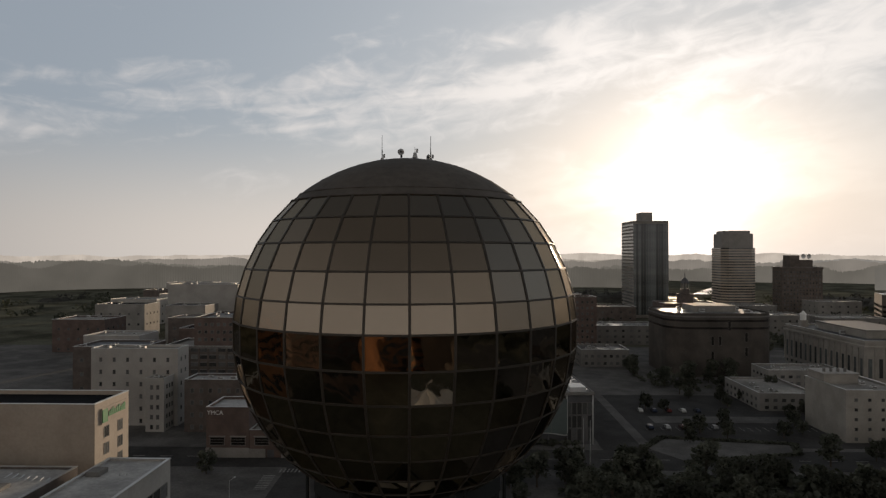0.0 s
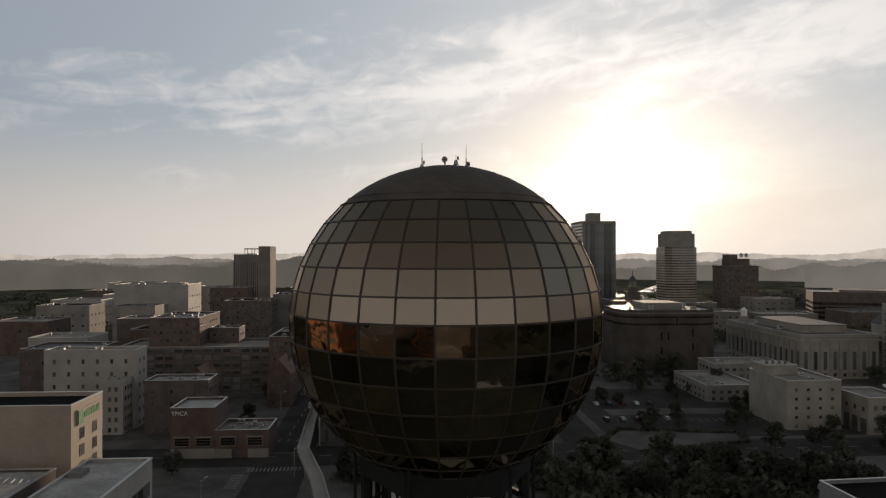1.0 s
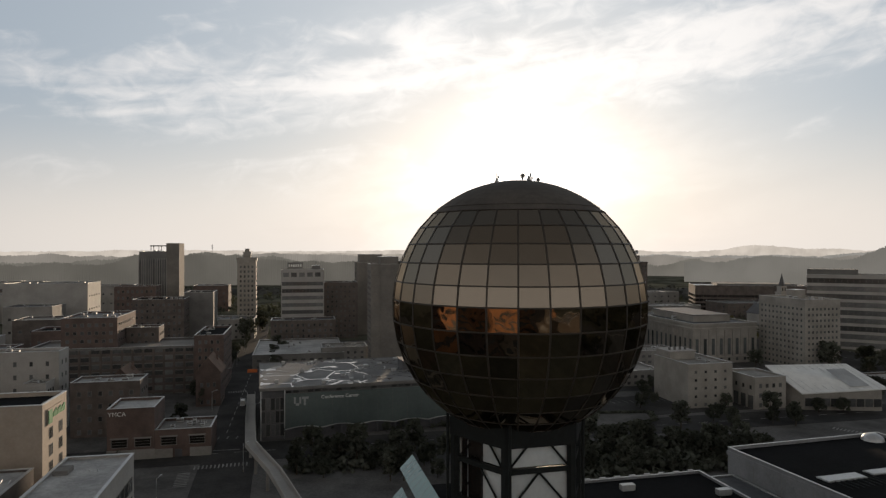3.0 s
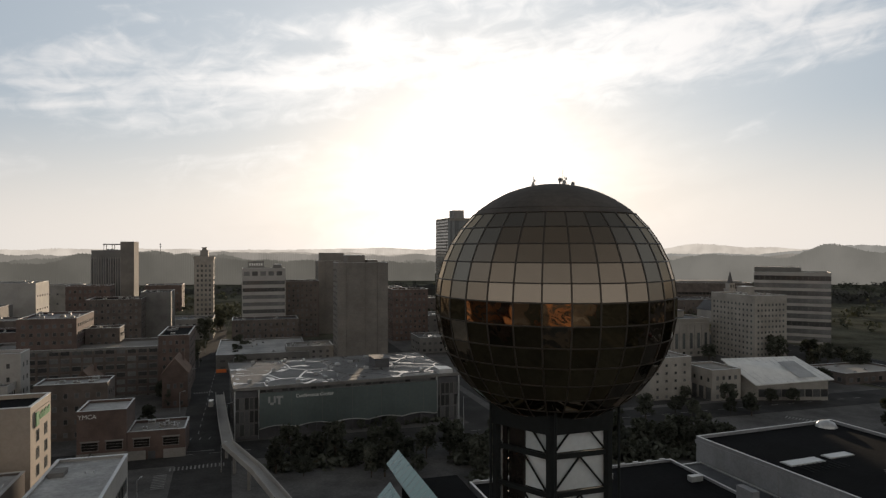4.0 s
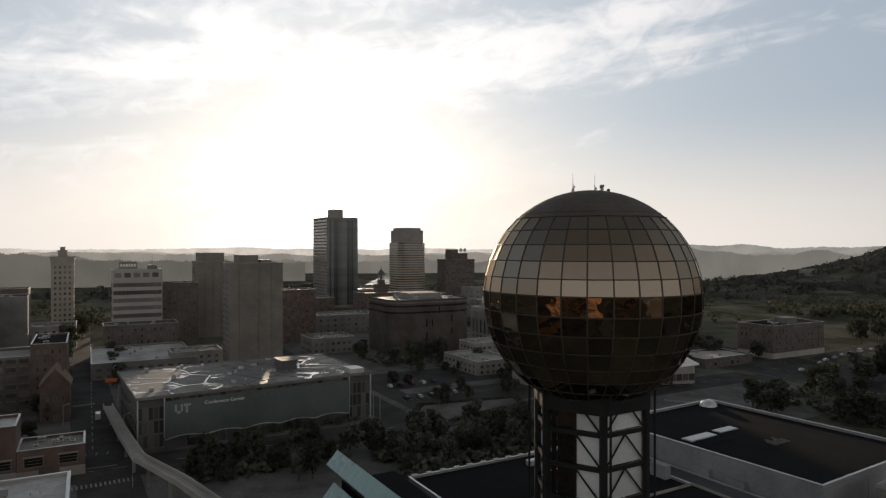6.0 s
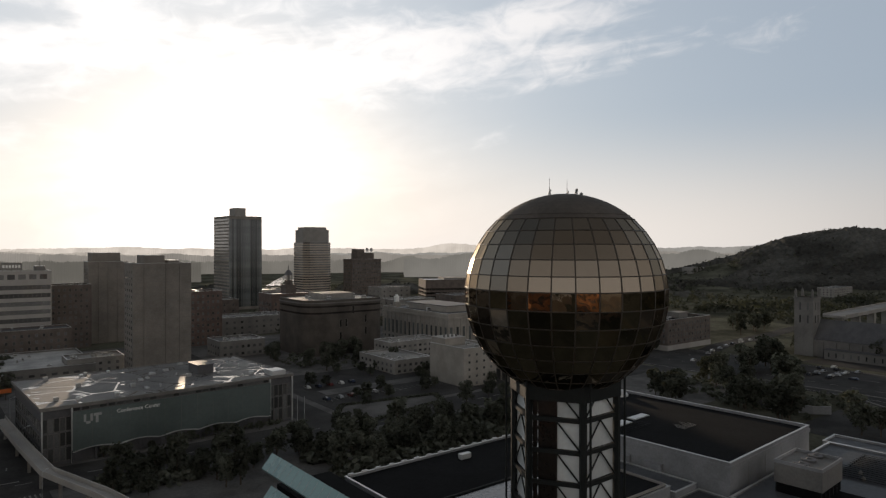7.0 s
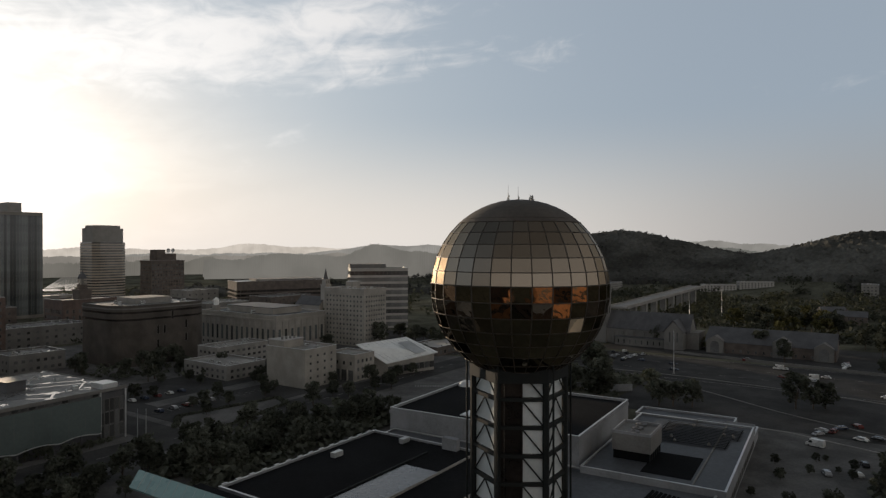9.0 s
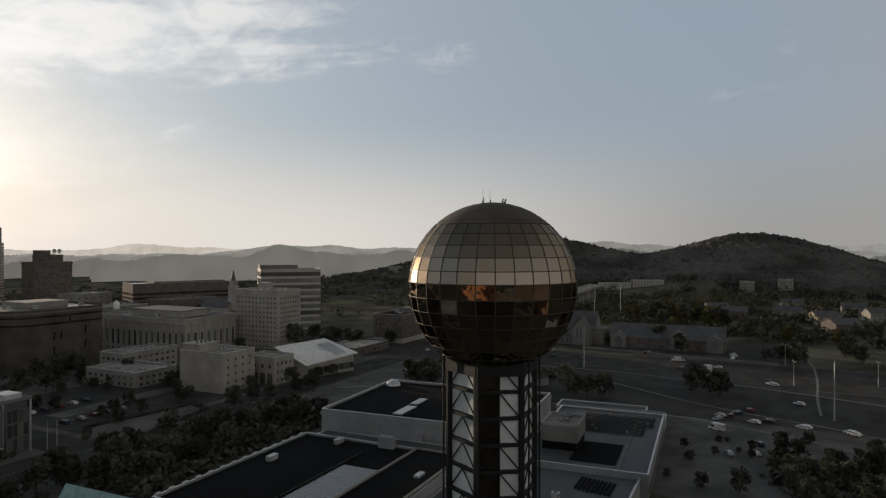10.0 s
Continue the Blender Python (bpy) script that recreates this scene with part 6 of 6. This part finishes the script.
grove(34, 128, 116, 150, 62, (0.7, 1.0))
grove(104, 200, 150, 178, 10, (0.6, 0.9))
grove(-24, -2, 140, 156, 9, (0.7, 1.0), group="trees before the conference center")
grove(-20, 34, 128, 155, 16, (0.6, 0.95))
grove(-30, 44, 177, 186, 12, (0.4, 0.6), (0, 2), group="trees before the conference center")
grove(72, 196, 182, 260, 24, (0.5, 0.8), (0, 2), group="car park trees")
grove(96, 150, 262, 320, 16, (0.7, 1.1), (0, 1, 3), group="trees below the civic buildings")
grove(-70, -56, 180, 420, 18, (0.6, 0.9), group="street trees")
grove(-36, -30, 230, 420, 9, (0.6, 0.9), group="street trees")
grove(-120, -62, 120, 156, 8, (0.6, 0.85), group="street trees")
for x, y in ((-205, 449), (-199, 417), (-232, 506), (-212, 470), (-194, 396), (-222, 485)):
    tree(x, y, 1, 1.3, group="street trees")
grove(208, 258, 92, 130, 6, (0.7, 1.1), group="trees by the highway")
grove(225, 330, 176, 270, 14, (0.8, 1.3), group="trees by the highway")
grove(102, 150, -70, -36, 26, (0.5, 0.75), (0, 1, 3), group="plaza trees")
grove(100, 150, -120, -66, 16, (0.6, 0.9), (0, 1, 3), group="plaza trees")
for x, y, k in ((143.6, 36.5, 0.42), (130.5, 28.6, 0.45), (133.5, 31, 0.3), (155.6, 29.6, 0.36), (158.5, 28, 0.3), (142.5, 25.8, 0.4), (147.3, 16.1, 0.42), (155.7, 19, 0.42), (150, 21, 0.3),
                (110.5, 17.1, 0.5), (112.4, 27.8, 0.36), (114, 8, 0.7), (140.4, 2.7, 0.6), (174, 7, 0.5), (130, 0, 0.7), (138, -8, 0.65), (149, -13, 0.6)):
    tree(x, y, 2 if k < 0.48 else 0, k, group="plaza trees")
for a, b in ((201, 40), (207, 28), (204, 35), (232, -14), (228, -8), (236, -18), (212, 46), (337, -45), (342, -50), (334, -54), (340, -38)):
    p = ab(a, b)
    tree(p.x, p.y, r.choice((0, 1)), r.uniform(0.9, 1.3), group="trees by the highway")
for a, b, n, wide in ((247, 123, 3, 5), (297, 125, 7, 14), (255, 89, 3, 6), (205, 85, 4, 6), (195, 114, 5, 9), (197, 65, 3, 5), (459, 207, 3, 8), (372, 89, 2, 3), (206, 67, 2, 3)):
    for k in range(n):
        p = ab(a + r.uniform(-1, 1) * wide, b + r.uniform(-0.6, 0.6) * wide)
        tree(p.x, p.y, r.choice((0, 1, 1)), r.uniform(1.0, 1.5), group="trees by the highway")
grove(470, 530, -10, 70, 14, (1.2, 1.7), (4, 1, 4), group="trees beyond the highway")
grove(338, 470, -150, 230, 22, (0.8, 1.3), (0, 1, 3, 4), group="trees beyond the highway")
grove(255, 330, 290, 420, 12, (0.9, 1.3), (0, 1, 4), group="trees beyond the highway")


def bushes(name, label, spots, mat="leaf"):
    """Many low leafy clumps joined as one."""
    m, rr = Mesh(), random.Random(9)
    for x, y, z, s in spots:
        for k in range(26):
            d = Vector((rr.gauss(0, 0.5), rr.gauss(0, 0.5), abs(rr.gauss(0.2, 0.35)))) * s
            q = Euler((rr.uniform(-1, 1), rr.uniform(-1, 1), rr.uniform(0, 6.3))).to_matrix()
            p = Vector((x, y, z)) + d
            m.face([p + q @ Vector(e) * s * 0.32 for e in ((-1, -0.6, 0), (0.2, -0.9, 0.25), (1, 0.1, 0), (0.3, 0.9, 0.2), (-0.8, 0.6, -0.1))])
    tagged(part(name, m, M[mat], None), label, "hedge", kind="stuff")


spots = []
for i in range(60):
    for (xa, ya), (xb, yb) in (((20, 178.6), (54, 199.6)), ((12.4, 205.5), (54.5, 212)), ((55, 200), (55.5, 212)), ((6.5, 190), (12, 205))):
        f = i / 59
        spots.append((xa + (xb - xa) * f, ya + (yb - ya) * f, GROUND + 0.1, 1.0))
rough = random.Random(31)
thick = []
for a0, a1, b0, b1, n, s in ((34, 128, 114, 151, 230, 3.0), (-22, 4, 140, 155, 40, 2.2), (104, 150, -68, -38, 60, 2.2), (208, 256, 60, 130, 60, 2.6), (96, 150, 262, 325, 40, 2.2)):
    for i in range(n):
        p = ab(rough.uniform(a0, a1), rough.uniform(b0, b1))
        if paved(p.x, p.y):
            continue
        thick.append((p.x, p.y, GROUND + 0.3, s * rough.uniform(0.7, 1.3)))
for i in range(70):
    p = ab(rough.uniform(-30, 46), rough.uniform(182, 187))
    thick.append((p.x, p.y, GROUND + 0.2, rough.uniform(1.2, 2.2)))
bushes("shrubs", "dark dense shrubs growing under the trees", thick)
bushes("hedge", "dark clipped hedges round the car park island", spots)


def woods(name, label, n, box, keep, size, mat="far_leaf", seed=3):
    """Far woodland: many small rough crowns joined as one."""
    rr = random.Random(seed)
    vs, fs = [], []
    for i in range(n):
        x, y = rr.uniform(box[0], box[1]), rr.uniform(box[2], box[3])
        if not keep(x, y):
            continue
        s = rr.uniform(*size)
        z = land(x, y) + s * 0.9
        for k in range(13):
            c = Vector((x + rr.gauss(0, 0.5) * s, y + rr.gauss(0, 0.5) * s, z + rr.gauss(0, 0.45) * s))
            e = Vector((rr.gauss(0, 1), rr.gauss(0, 1), rr.gauss(0, 0.7))).normalized() * s * rr.uniform(0.25, 0.5)
            f = e.cross(Vector((rr.gauss(0, 1), rr.gauss(0, 1), rr.gauss(0, 1)))).normalized() * s * rr.uniform(0.25, 0.45)
            q = len(vs)
            vs += [tuple(c - e), tuple(c - f), tuple(c + e * 0.9), tuple(c + f)]
            fs.append((q, q + 1, q + 2, q + 3))
    me = bpy.data.meshes.new(name)
    me.from_pydata(vs, [], fs)
    me.materials.append(M[mat])
    tagged(new(name, me), label, "woods", kind="stuff")


def wooded(x, y):
    return noise.noise(Vector((x / 160, y / 160, 7.7))) > -0.15 or land(x, y) > 26


def canopy(name, label, box, step, keep, rise, cell, seed, mat="far_leaf"):
    """Closed forest: one sheet of treetops that lies over the land, domed crown by crown, with an uneven edge."""
    vs, fs, at = [], [], {}
    nx, ny = int((box[1] - box[0]) / step), int((box[3] - box[2]) / step)
    rr = random.Random(seed)
    for j in range(ny + 1):
        for i in range(nx + 1):
            x, y = box[0] + i * step + rr.uniform(-0.3, 0.3) * step, box[2] + j * step + rr.uniform(-0.3, 0.3) * step
            if not keep(x, y):
                continue
            d = noise.voronoi(Vector((x / cell, y / cell, seed)))[0][0]
            at[i, j] = len(vs)
            vs.append((x, y, land(x, y) + rise * (0.55 + 0.55 * noise.noise(Vector((x / 70, y / 70, seed)))) + rise * 0.9 * (0.6 - d) + rr.uniform(-0.5, 0.5)))
    for j in range(ny):
        for i in range(nx):
            q = [at.get(k) for k in ((i, j), (i + 1, j), (i + 1, j + 1), (i, j + 1))]
            if None not in q:
                fs.append(tuple(q))
    # the edge of the forest comes down to the ground
    for (i, j), k in at.items():
        if any((i + u, j + v) not in at for u in (-1, 0, 1) for v in (-1, 0, 1)):
            x, y, z = vs[k]
            vs[k] = (x, y, land(x, y) - 1)
    me = bpy.data.meshes.new(name)
    me.from_pydata(vs, [], fs)
    me.materials.append(M[mat])
    tagged(new(name, me), label, "woods", kind="stuff")


RIVER = [(62, 1050), (72, 1110), (98, 1260), (122, 1400), (148, 1550)]


def off_river(x, y):
    return min(math.hypot(x - px, y - py) for px, py in RIVER) > 75


m = Mesh()
for (xa, ya), (xb, yb) in zip(RIVER, RIVER[1:]):
    side = Vector((ya - yb, xb - xa, 0)).normalized() * 22
    m.prism([(xa - side.x, ya - side.y), (xb - side.x, yb - side.y), (xb + side.x, yb + side.y), (xa + side.x, ya + side.y)][::-1], GROUND - 6, GROUND + 2.8)
tagged(part("water", m, surface("river_water", (0.03, 0.035, 0.035), 0.12, 0, 0.2, 20.0, 0.03, spec=0.6), None), "shining bend of the river beyond the towers", "river", kind="structure")


def clear(x, y):
    return math.hypot(x - 815, y - 420) > 75 and math.hypot(x - 735, y - 840) > 70


canopy("hill_forest", "dark dense forest over the hills", (640, 1700, -150, 1150), 4.4, lambda x, y: land(x, y) > 15 and wooded(x, y) and clear(x, y), 9, 9.0, 3)
canopy("far_forest", "dark forest beyond the town", (-1500, 900, 600, 1500), 7.5, lambda x, y: wooded(x, y) and off_river(x, y) and 850 < math.hypot(x, y) < 1020, 9, 13.0, 5)
woods("hill_woods", "dark tree crowns standing out of the forest", 5000, (640, 1700, -150, 1150), lambda x, y: land(x, y) > 12 and wooded(x, y) and clear(x, y), (2.8, 5.0))
woods("far_woods", "dark tree crowns beyond the town", 2600, (-1500, 900, 620, 1500), lambda x, y: wooded(x, y) and off_river(x, y) and 830 < math.hypot(x, y) < 1040, (4, 7), seed=4)
woods("town_woods", "dark tree crowns scattered among far streets", 3200, (-800, 900, 430, 1000), lambda x, y: noise.noise(Vector((x / 60, y / 60, 2.2))) > 0.12, (3, 5.5), "leaf", seed=6)
woods("valley_woods", "dark tree crowns beyond the highway", 5200, (430, 900, -250, 520), lambda x, y: noise.noise(Vector((x / 50, y / 50, 4.2))) > -0.12 and clear(x, y), (2.4, 5.2), "leaf", seed=8)


# ---- far ridges: a plain backdrop, kilometres away, haze painted into its emission ----
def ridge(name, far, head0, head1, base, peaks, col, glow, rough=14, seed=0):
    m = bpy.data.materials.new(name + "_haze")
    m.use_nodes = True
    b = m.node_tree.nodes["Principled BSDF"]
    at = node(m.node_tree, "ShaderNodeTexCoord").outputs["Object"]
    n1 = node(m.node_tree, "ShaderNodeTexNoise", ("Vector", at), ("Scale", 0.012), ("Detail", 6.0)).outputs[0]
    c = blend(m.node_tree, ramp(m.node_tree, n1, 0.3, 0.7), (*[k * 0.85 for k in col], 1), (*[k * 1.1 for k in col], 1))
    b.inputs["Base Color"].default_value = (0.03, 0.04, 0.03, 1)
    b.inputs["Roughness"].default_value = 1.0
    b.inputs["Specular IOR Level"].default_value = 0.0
    # the glow stands for haze in the air; far ridges mostly get paler colours
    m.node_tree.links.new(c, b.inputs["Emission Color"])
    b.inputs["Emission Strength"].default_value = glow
    mesh, n = Mesh(), 1600
    top = []
    for i in range(n + 1):
        hd = head0 + (head1 - head0) * i / n
        z = base + sum(h * math.exp(-((hd - c0) / w) ** 2) for c0, w, h in peaks)
        z += rough * noise.noise(Vector((hd * 0.35, seed, 0))) + rough * 0.25 * noise.noise(Vector((hd * 2.1, seed, 1))) + rough * 0.12 * noise.noise(Vector((hd * 9, seed, 2))) + rough * 0.3 * noise.noise(Vector((hd * 14, seed, 3))) + rough * 0.16 * noise.noise(Vector((hd * 42, seed, 4)))
        a = radians(hd)
        top.append((math.sin(a), math.cos(a), z))
    for i in range(n):
        (xa, ya, za), (xb, yb, zb) = top[i], top[i + 1]
        f0, f1 = far, far + 160
        mesh.face([(xa * f0, ya * f0, -20), (xb * f0, yb * f0, -20), (xb * f0 * 1.01, yb * f0 * 1.01, zb), (xa * f0 * 1.01, ya * f0 * 1.01, za)])
        mesh.face([(xa * f0 * 1.01, ya * f0 * 1.01, za), (xb * f0 * 1.01, yb * f0 * 1.01, zb), (xb * f1, yb * f1, -20), (xa * f1, ya * f1, -20)])
    tagged(part(name, mesh, m, None), "wooded ridge on the horizon with painted haze", "backdrop", kind="structure")


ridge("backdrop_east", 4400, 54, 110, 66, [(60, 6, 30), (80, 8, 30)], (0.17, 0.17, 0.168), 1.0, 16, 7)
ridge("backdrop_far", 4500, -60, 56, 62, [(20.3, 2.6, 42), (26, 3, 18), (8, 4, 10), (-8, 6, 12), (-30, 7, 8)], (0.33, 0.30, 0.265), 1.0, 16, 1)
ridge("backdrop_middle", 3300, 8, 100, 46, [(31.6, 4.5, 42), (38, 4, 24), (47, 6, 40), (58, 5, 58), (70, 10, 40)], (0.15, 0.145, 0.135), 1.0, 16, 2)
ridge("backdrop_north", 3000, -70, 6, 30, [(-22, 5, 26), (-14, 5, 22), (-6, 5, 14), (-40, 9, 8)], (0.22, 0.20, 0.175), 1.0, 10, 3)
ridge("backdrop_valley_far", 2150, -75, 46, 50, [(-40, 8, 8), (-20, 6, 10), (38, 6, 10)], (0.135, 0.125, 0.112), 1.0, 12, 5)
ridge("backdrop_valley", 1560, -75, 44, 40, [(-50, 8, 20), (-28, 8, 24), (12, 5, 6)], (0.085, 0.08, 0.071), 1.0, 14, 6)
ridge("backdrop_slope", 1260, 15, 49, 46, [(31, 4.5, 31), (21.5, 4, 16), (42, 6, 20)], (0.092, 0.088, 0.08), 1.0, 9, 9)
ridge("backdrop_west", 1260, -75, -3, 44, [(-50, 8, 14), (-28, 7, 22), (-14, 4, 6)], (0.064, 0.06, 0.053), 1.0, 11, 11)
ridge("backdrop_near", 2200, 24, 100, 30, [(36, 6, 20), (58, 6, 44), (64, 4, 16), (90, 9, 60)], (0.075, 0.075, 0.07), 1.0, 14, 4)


# ---- masts, lamps and vehicles ----
def pole(x, y, h, label, arms=0, rad=0.22):
    b = thing("light_mast" if arms else "tall_pole", label, "mast", pose(x, y, GROUND, 0, 0, (x * 7) % 90), "masts by the highway")
    part("base", Mesh().tube((0, 0, 0), (0, 0, 0.8), rad * 2.2, rad * 1.6, sides=8), M["concrete"], b)
    part("shaft", Mesh().tube((0, 0, 0.7), (0, 0, h), rad, rad * 0.45, sides=8), M["metal_pale"], b)
    for i in range(arms):
        t = 2 * math.pi * i / arms
        part("arm", Mesh().tube((0, 0, h - 0.2), (1.8 * math.cos(t), 1.8 * math.sin(t), h + 0.2), 0.06, sides=5), M["metal_pale"], b)
        part("lamp_head", Mesh().box(1.8 * math.cos(t) - 0.4, 1.8 * math.cos(t) + 0.4, 1.8 * math.sin(t) - 0.2, 1.8 * math.sin(t) + 0.2, h + 0.1, h + 0.3), M["metal_pale"], b)


for x, y, h, arms in ((246, 139, 23, 0), (353, 197, 30, 0), (330, 210, 18, 0), (520, 268, 30, 2), (216, 9, 23, 0), (330, 60, 12, 2), (275, 40, 12, 2), (300, 10, 12, 2)):
    pole(x, y, h, "tall pale steel mast beside the highway", arms, 0.3 if h > 20 else 0.16)
mast = thing("radio_mast", "thin dark radio mast on the wooded hill", "mast", pose(-584, 1150, 10))
part("shaft", Mesh().tube((0, 0, 0), (0, 0, 75), 0.7, 0.25, sides=6), M["steel"], mast)
for z in (68, 72):
    part("aerial_drum", Mesh().tube((-1.1, 0, z), (1.1, 0, z), 1.1, sides=8), M["plain_grey"], mast)
for x, y in ((-10.8, 168.3), (-8.5, 167)):
    pole(x, y, 14, "bare flagpole beside the conference center", 0, 0.16)
for i in range(11):
    p = ab(-36.5 if i % 2 else -55.5, 120 + i * 26)
    pole(p.x, p.y, 8.5, "street lamp with a single arm", 1, 0.11)


def car(paint, label, kind="car"):
    b = thing("car" if kind == "car" else "van", label, kind, pose(0, 0, -50), "vehicles on the streets and lots")
    l, w, h = (4.5, 1.8, 1.45) if kind == "car" else (5.6, 2.1, 2.6)
    side = [(-l / 2, 0.35), (l / 2, 0.35), (l / 2, 0.75), (l * 0.30, 0.92), (l * 0.14, h), (-l * 0.30, h), (-l * 0.44, 0.95), (-l / 2, 0.85)] if kind == "car" else \
           [(-l / 2, 0.4), (l / 2, 0.4), (l / 2, 1.1), (l * 0.36, 1.3), (l * 0.26, h), (-l / 2, h)]
    m, k = Mesh(), len(side)
    m.v = [(x, y * w / 2 * (0.86 if z > 1.2 else 1), z) for y in (-1, 1) for x, z in side]
    m.f = [tuple(range(k)), tuple(reversed(range(k, 2 * k)))] + [(i, k + i, k + (i + 1) % k, (i + 1) % k) for i in range(k)]
    m.m = [0] * len(m.f)
    part("body", m, paint, b)
    z0, z1 = (0.95, h - 0.1) if kind == "car" else (1.35, h - 0.5)
    for sgn in (-1, 1):
        y = sgn * w / 2
        g = Mesh()
        xs = (-l * 0.36, l * 0.24, l * 0.12, -l * 0.28) if kind == "car" else (l * 0.10, l * 0.34, l * 0.26, l * 0.10)
        q = [(xs[0], y * 0.99 + sgn * 0.012, z0), (xs[1], y * 0.99 + sgn * 0.012, z0), (xs[2], y * 0.86 + sgn * 0.03, z1), (xs[3], y * 0.86 + sgn * 0.03, z1)]
        g.face(q[::sgn])
        part("side_window", g, M["glass"], b)
    xa, xb = (l * 0.29, l * 0.15) if kind == "car" else (l * 0.355, l * 0.27)
    part("windscreen", Mesh().box(xb, xa, -w * 0.38, w * 0.38, z0 + 0.02, z1).data("windscreen", [M["glass"]]), None, b)
    for x in (-l * 0.31, l * 0.31):
        for y in (-w / 2 + 0.08, w / 2 - 0.08):
            part("wheel", Mesh().tube((x, y - 0.11, 0.33), (x, y + 0.11, 0.33), 0.33, sides=12).tube((x, y - 0.12, 0.33), (x, y + 0.12, 0.33), 0.18, sides=8, mat=1), [M["rubber"], M["chrome"]], b)
    for y in (-w * 0.36, w * 0.36):
        part("headlight", Mesh().box(l / 2 - 0.05, l / 2 + 0.02, y - 0.2, y + 0.2, 0.58, 0.74), M["chrome"], b)
    return b


PAINT = [surface("car_paint_" + n, c, 0.3, 0.2, 0.1, 1.0, 0.0) for n, c in (("white", (0.6, 0.6, 0.58)), ("silver", (0.32, 0.33, 0.34)), ("black", (0.02, 0.02, 0.022)), ("red", (0.13, 0.03, 0.025)), ("blue", (0.035, 0.045, 0.075)))]
CARS = [car(PAINT[0], "white saloon car on the asphalt"), car(PAINT[1], "silver saloon car on the asphalt"), car(PAINT[2], "black saloon car on the asphalt"),
        car(PAINT[3], "dark red saloon car on the asphalt"), car(PAINT[4], "dark blue saloon car on the asphalt"), car(PAINT[0], "white delivery van on the asphalt", "van")]
spots = [(5, -44, 232, 90), (5, 321, 10, 95), (5, 301, -8, 95), (1, 196, -19.7, 60), (0, 180, -19, 20), (2, 194.6, -36.8, 70), (0, 191, -48.8, 70), (0, 271, -39, 90), (0, 190, -63, 70)]
for i in range(10):
    spots.append((r.randrange(5), 76 + i * 3 + r.uniform(-0.2, 0.2), 204 + (i % 2) * 26, 90))
for i in range(8):
    spots.append((r.randrange(5), r.uniform(268, 328), r.uniform(-120, 120), 90 + 180 * r.randrange(2)))
for i in range(8):
    spots.append((r.randrange(5), 340 + (i % 6) * 4, -20 + (i // 6) * 50 + r.uniform(-1, 1), r.choice((0, 90))))
for i, (a, b) in enumerate(((292, 160), (322, 168), (334, 172), (347, 174), (360, 177), (372, 179), (385, 180), (400, 181), (414, 183), (325, 104), (326, 96), (327, 86), (333, 100))):
    spots.append((5 if i == 6 else r.randrange(3), a, b, 8 if b > 150 else 0))
for i in range(4):
    spots.append((r.randrange(5), 190 + i * 6.5, -24 + r.uniform(-6, 6) - i * 3, r.uniform(0, 180)))
for k, x, y, turn in ((5, 171.7, 36.7, 70), (0, 267.8, 46.7, 80), (0, 234.3, 26.3, 70), (1, 145.7, 22.5, 20), (0, 151.4, 16.7, 40), (2, 162.8, 18.7, 15), (0, 191, 30, 65), (1, 195.4, 14.6, 60), (0, 198.8, -1.2, 60)):
    spots.append((k, x * math.cos(radians(TURN)) + y * math.sin(radians(TURN)), y * math.cos(radians(TURN)) - x * math.sin(radians(TURN)), turn))
for i in range(9):
    spots.append((r.randrange(3), 300 + (i % 5) * 5, 90 + (i // 5) * 9 + r.uniform(-1, 1), r.choice((0, 90))))
used = set()
for kind, a, b, turn in spots:
    p = ab(a, b)
    m = pose(p.x, p.y, GROUND + 0.1, 0, 0, TURN + turn)
    if kind in used:
        copy_thing(CARS[kind], m)
    else:
        used.add(kind)
        CARS[kind].matrix_basis = m
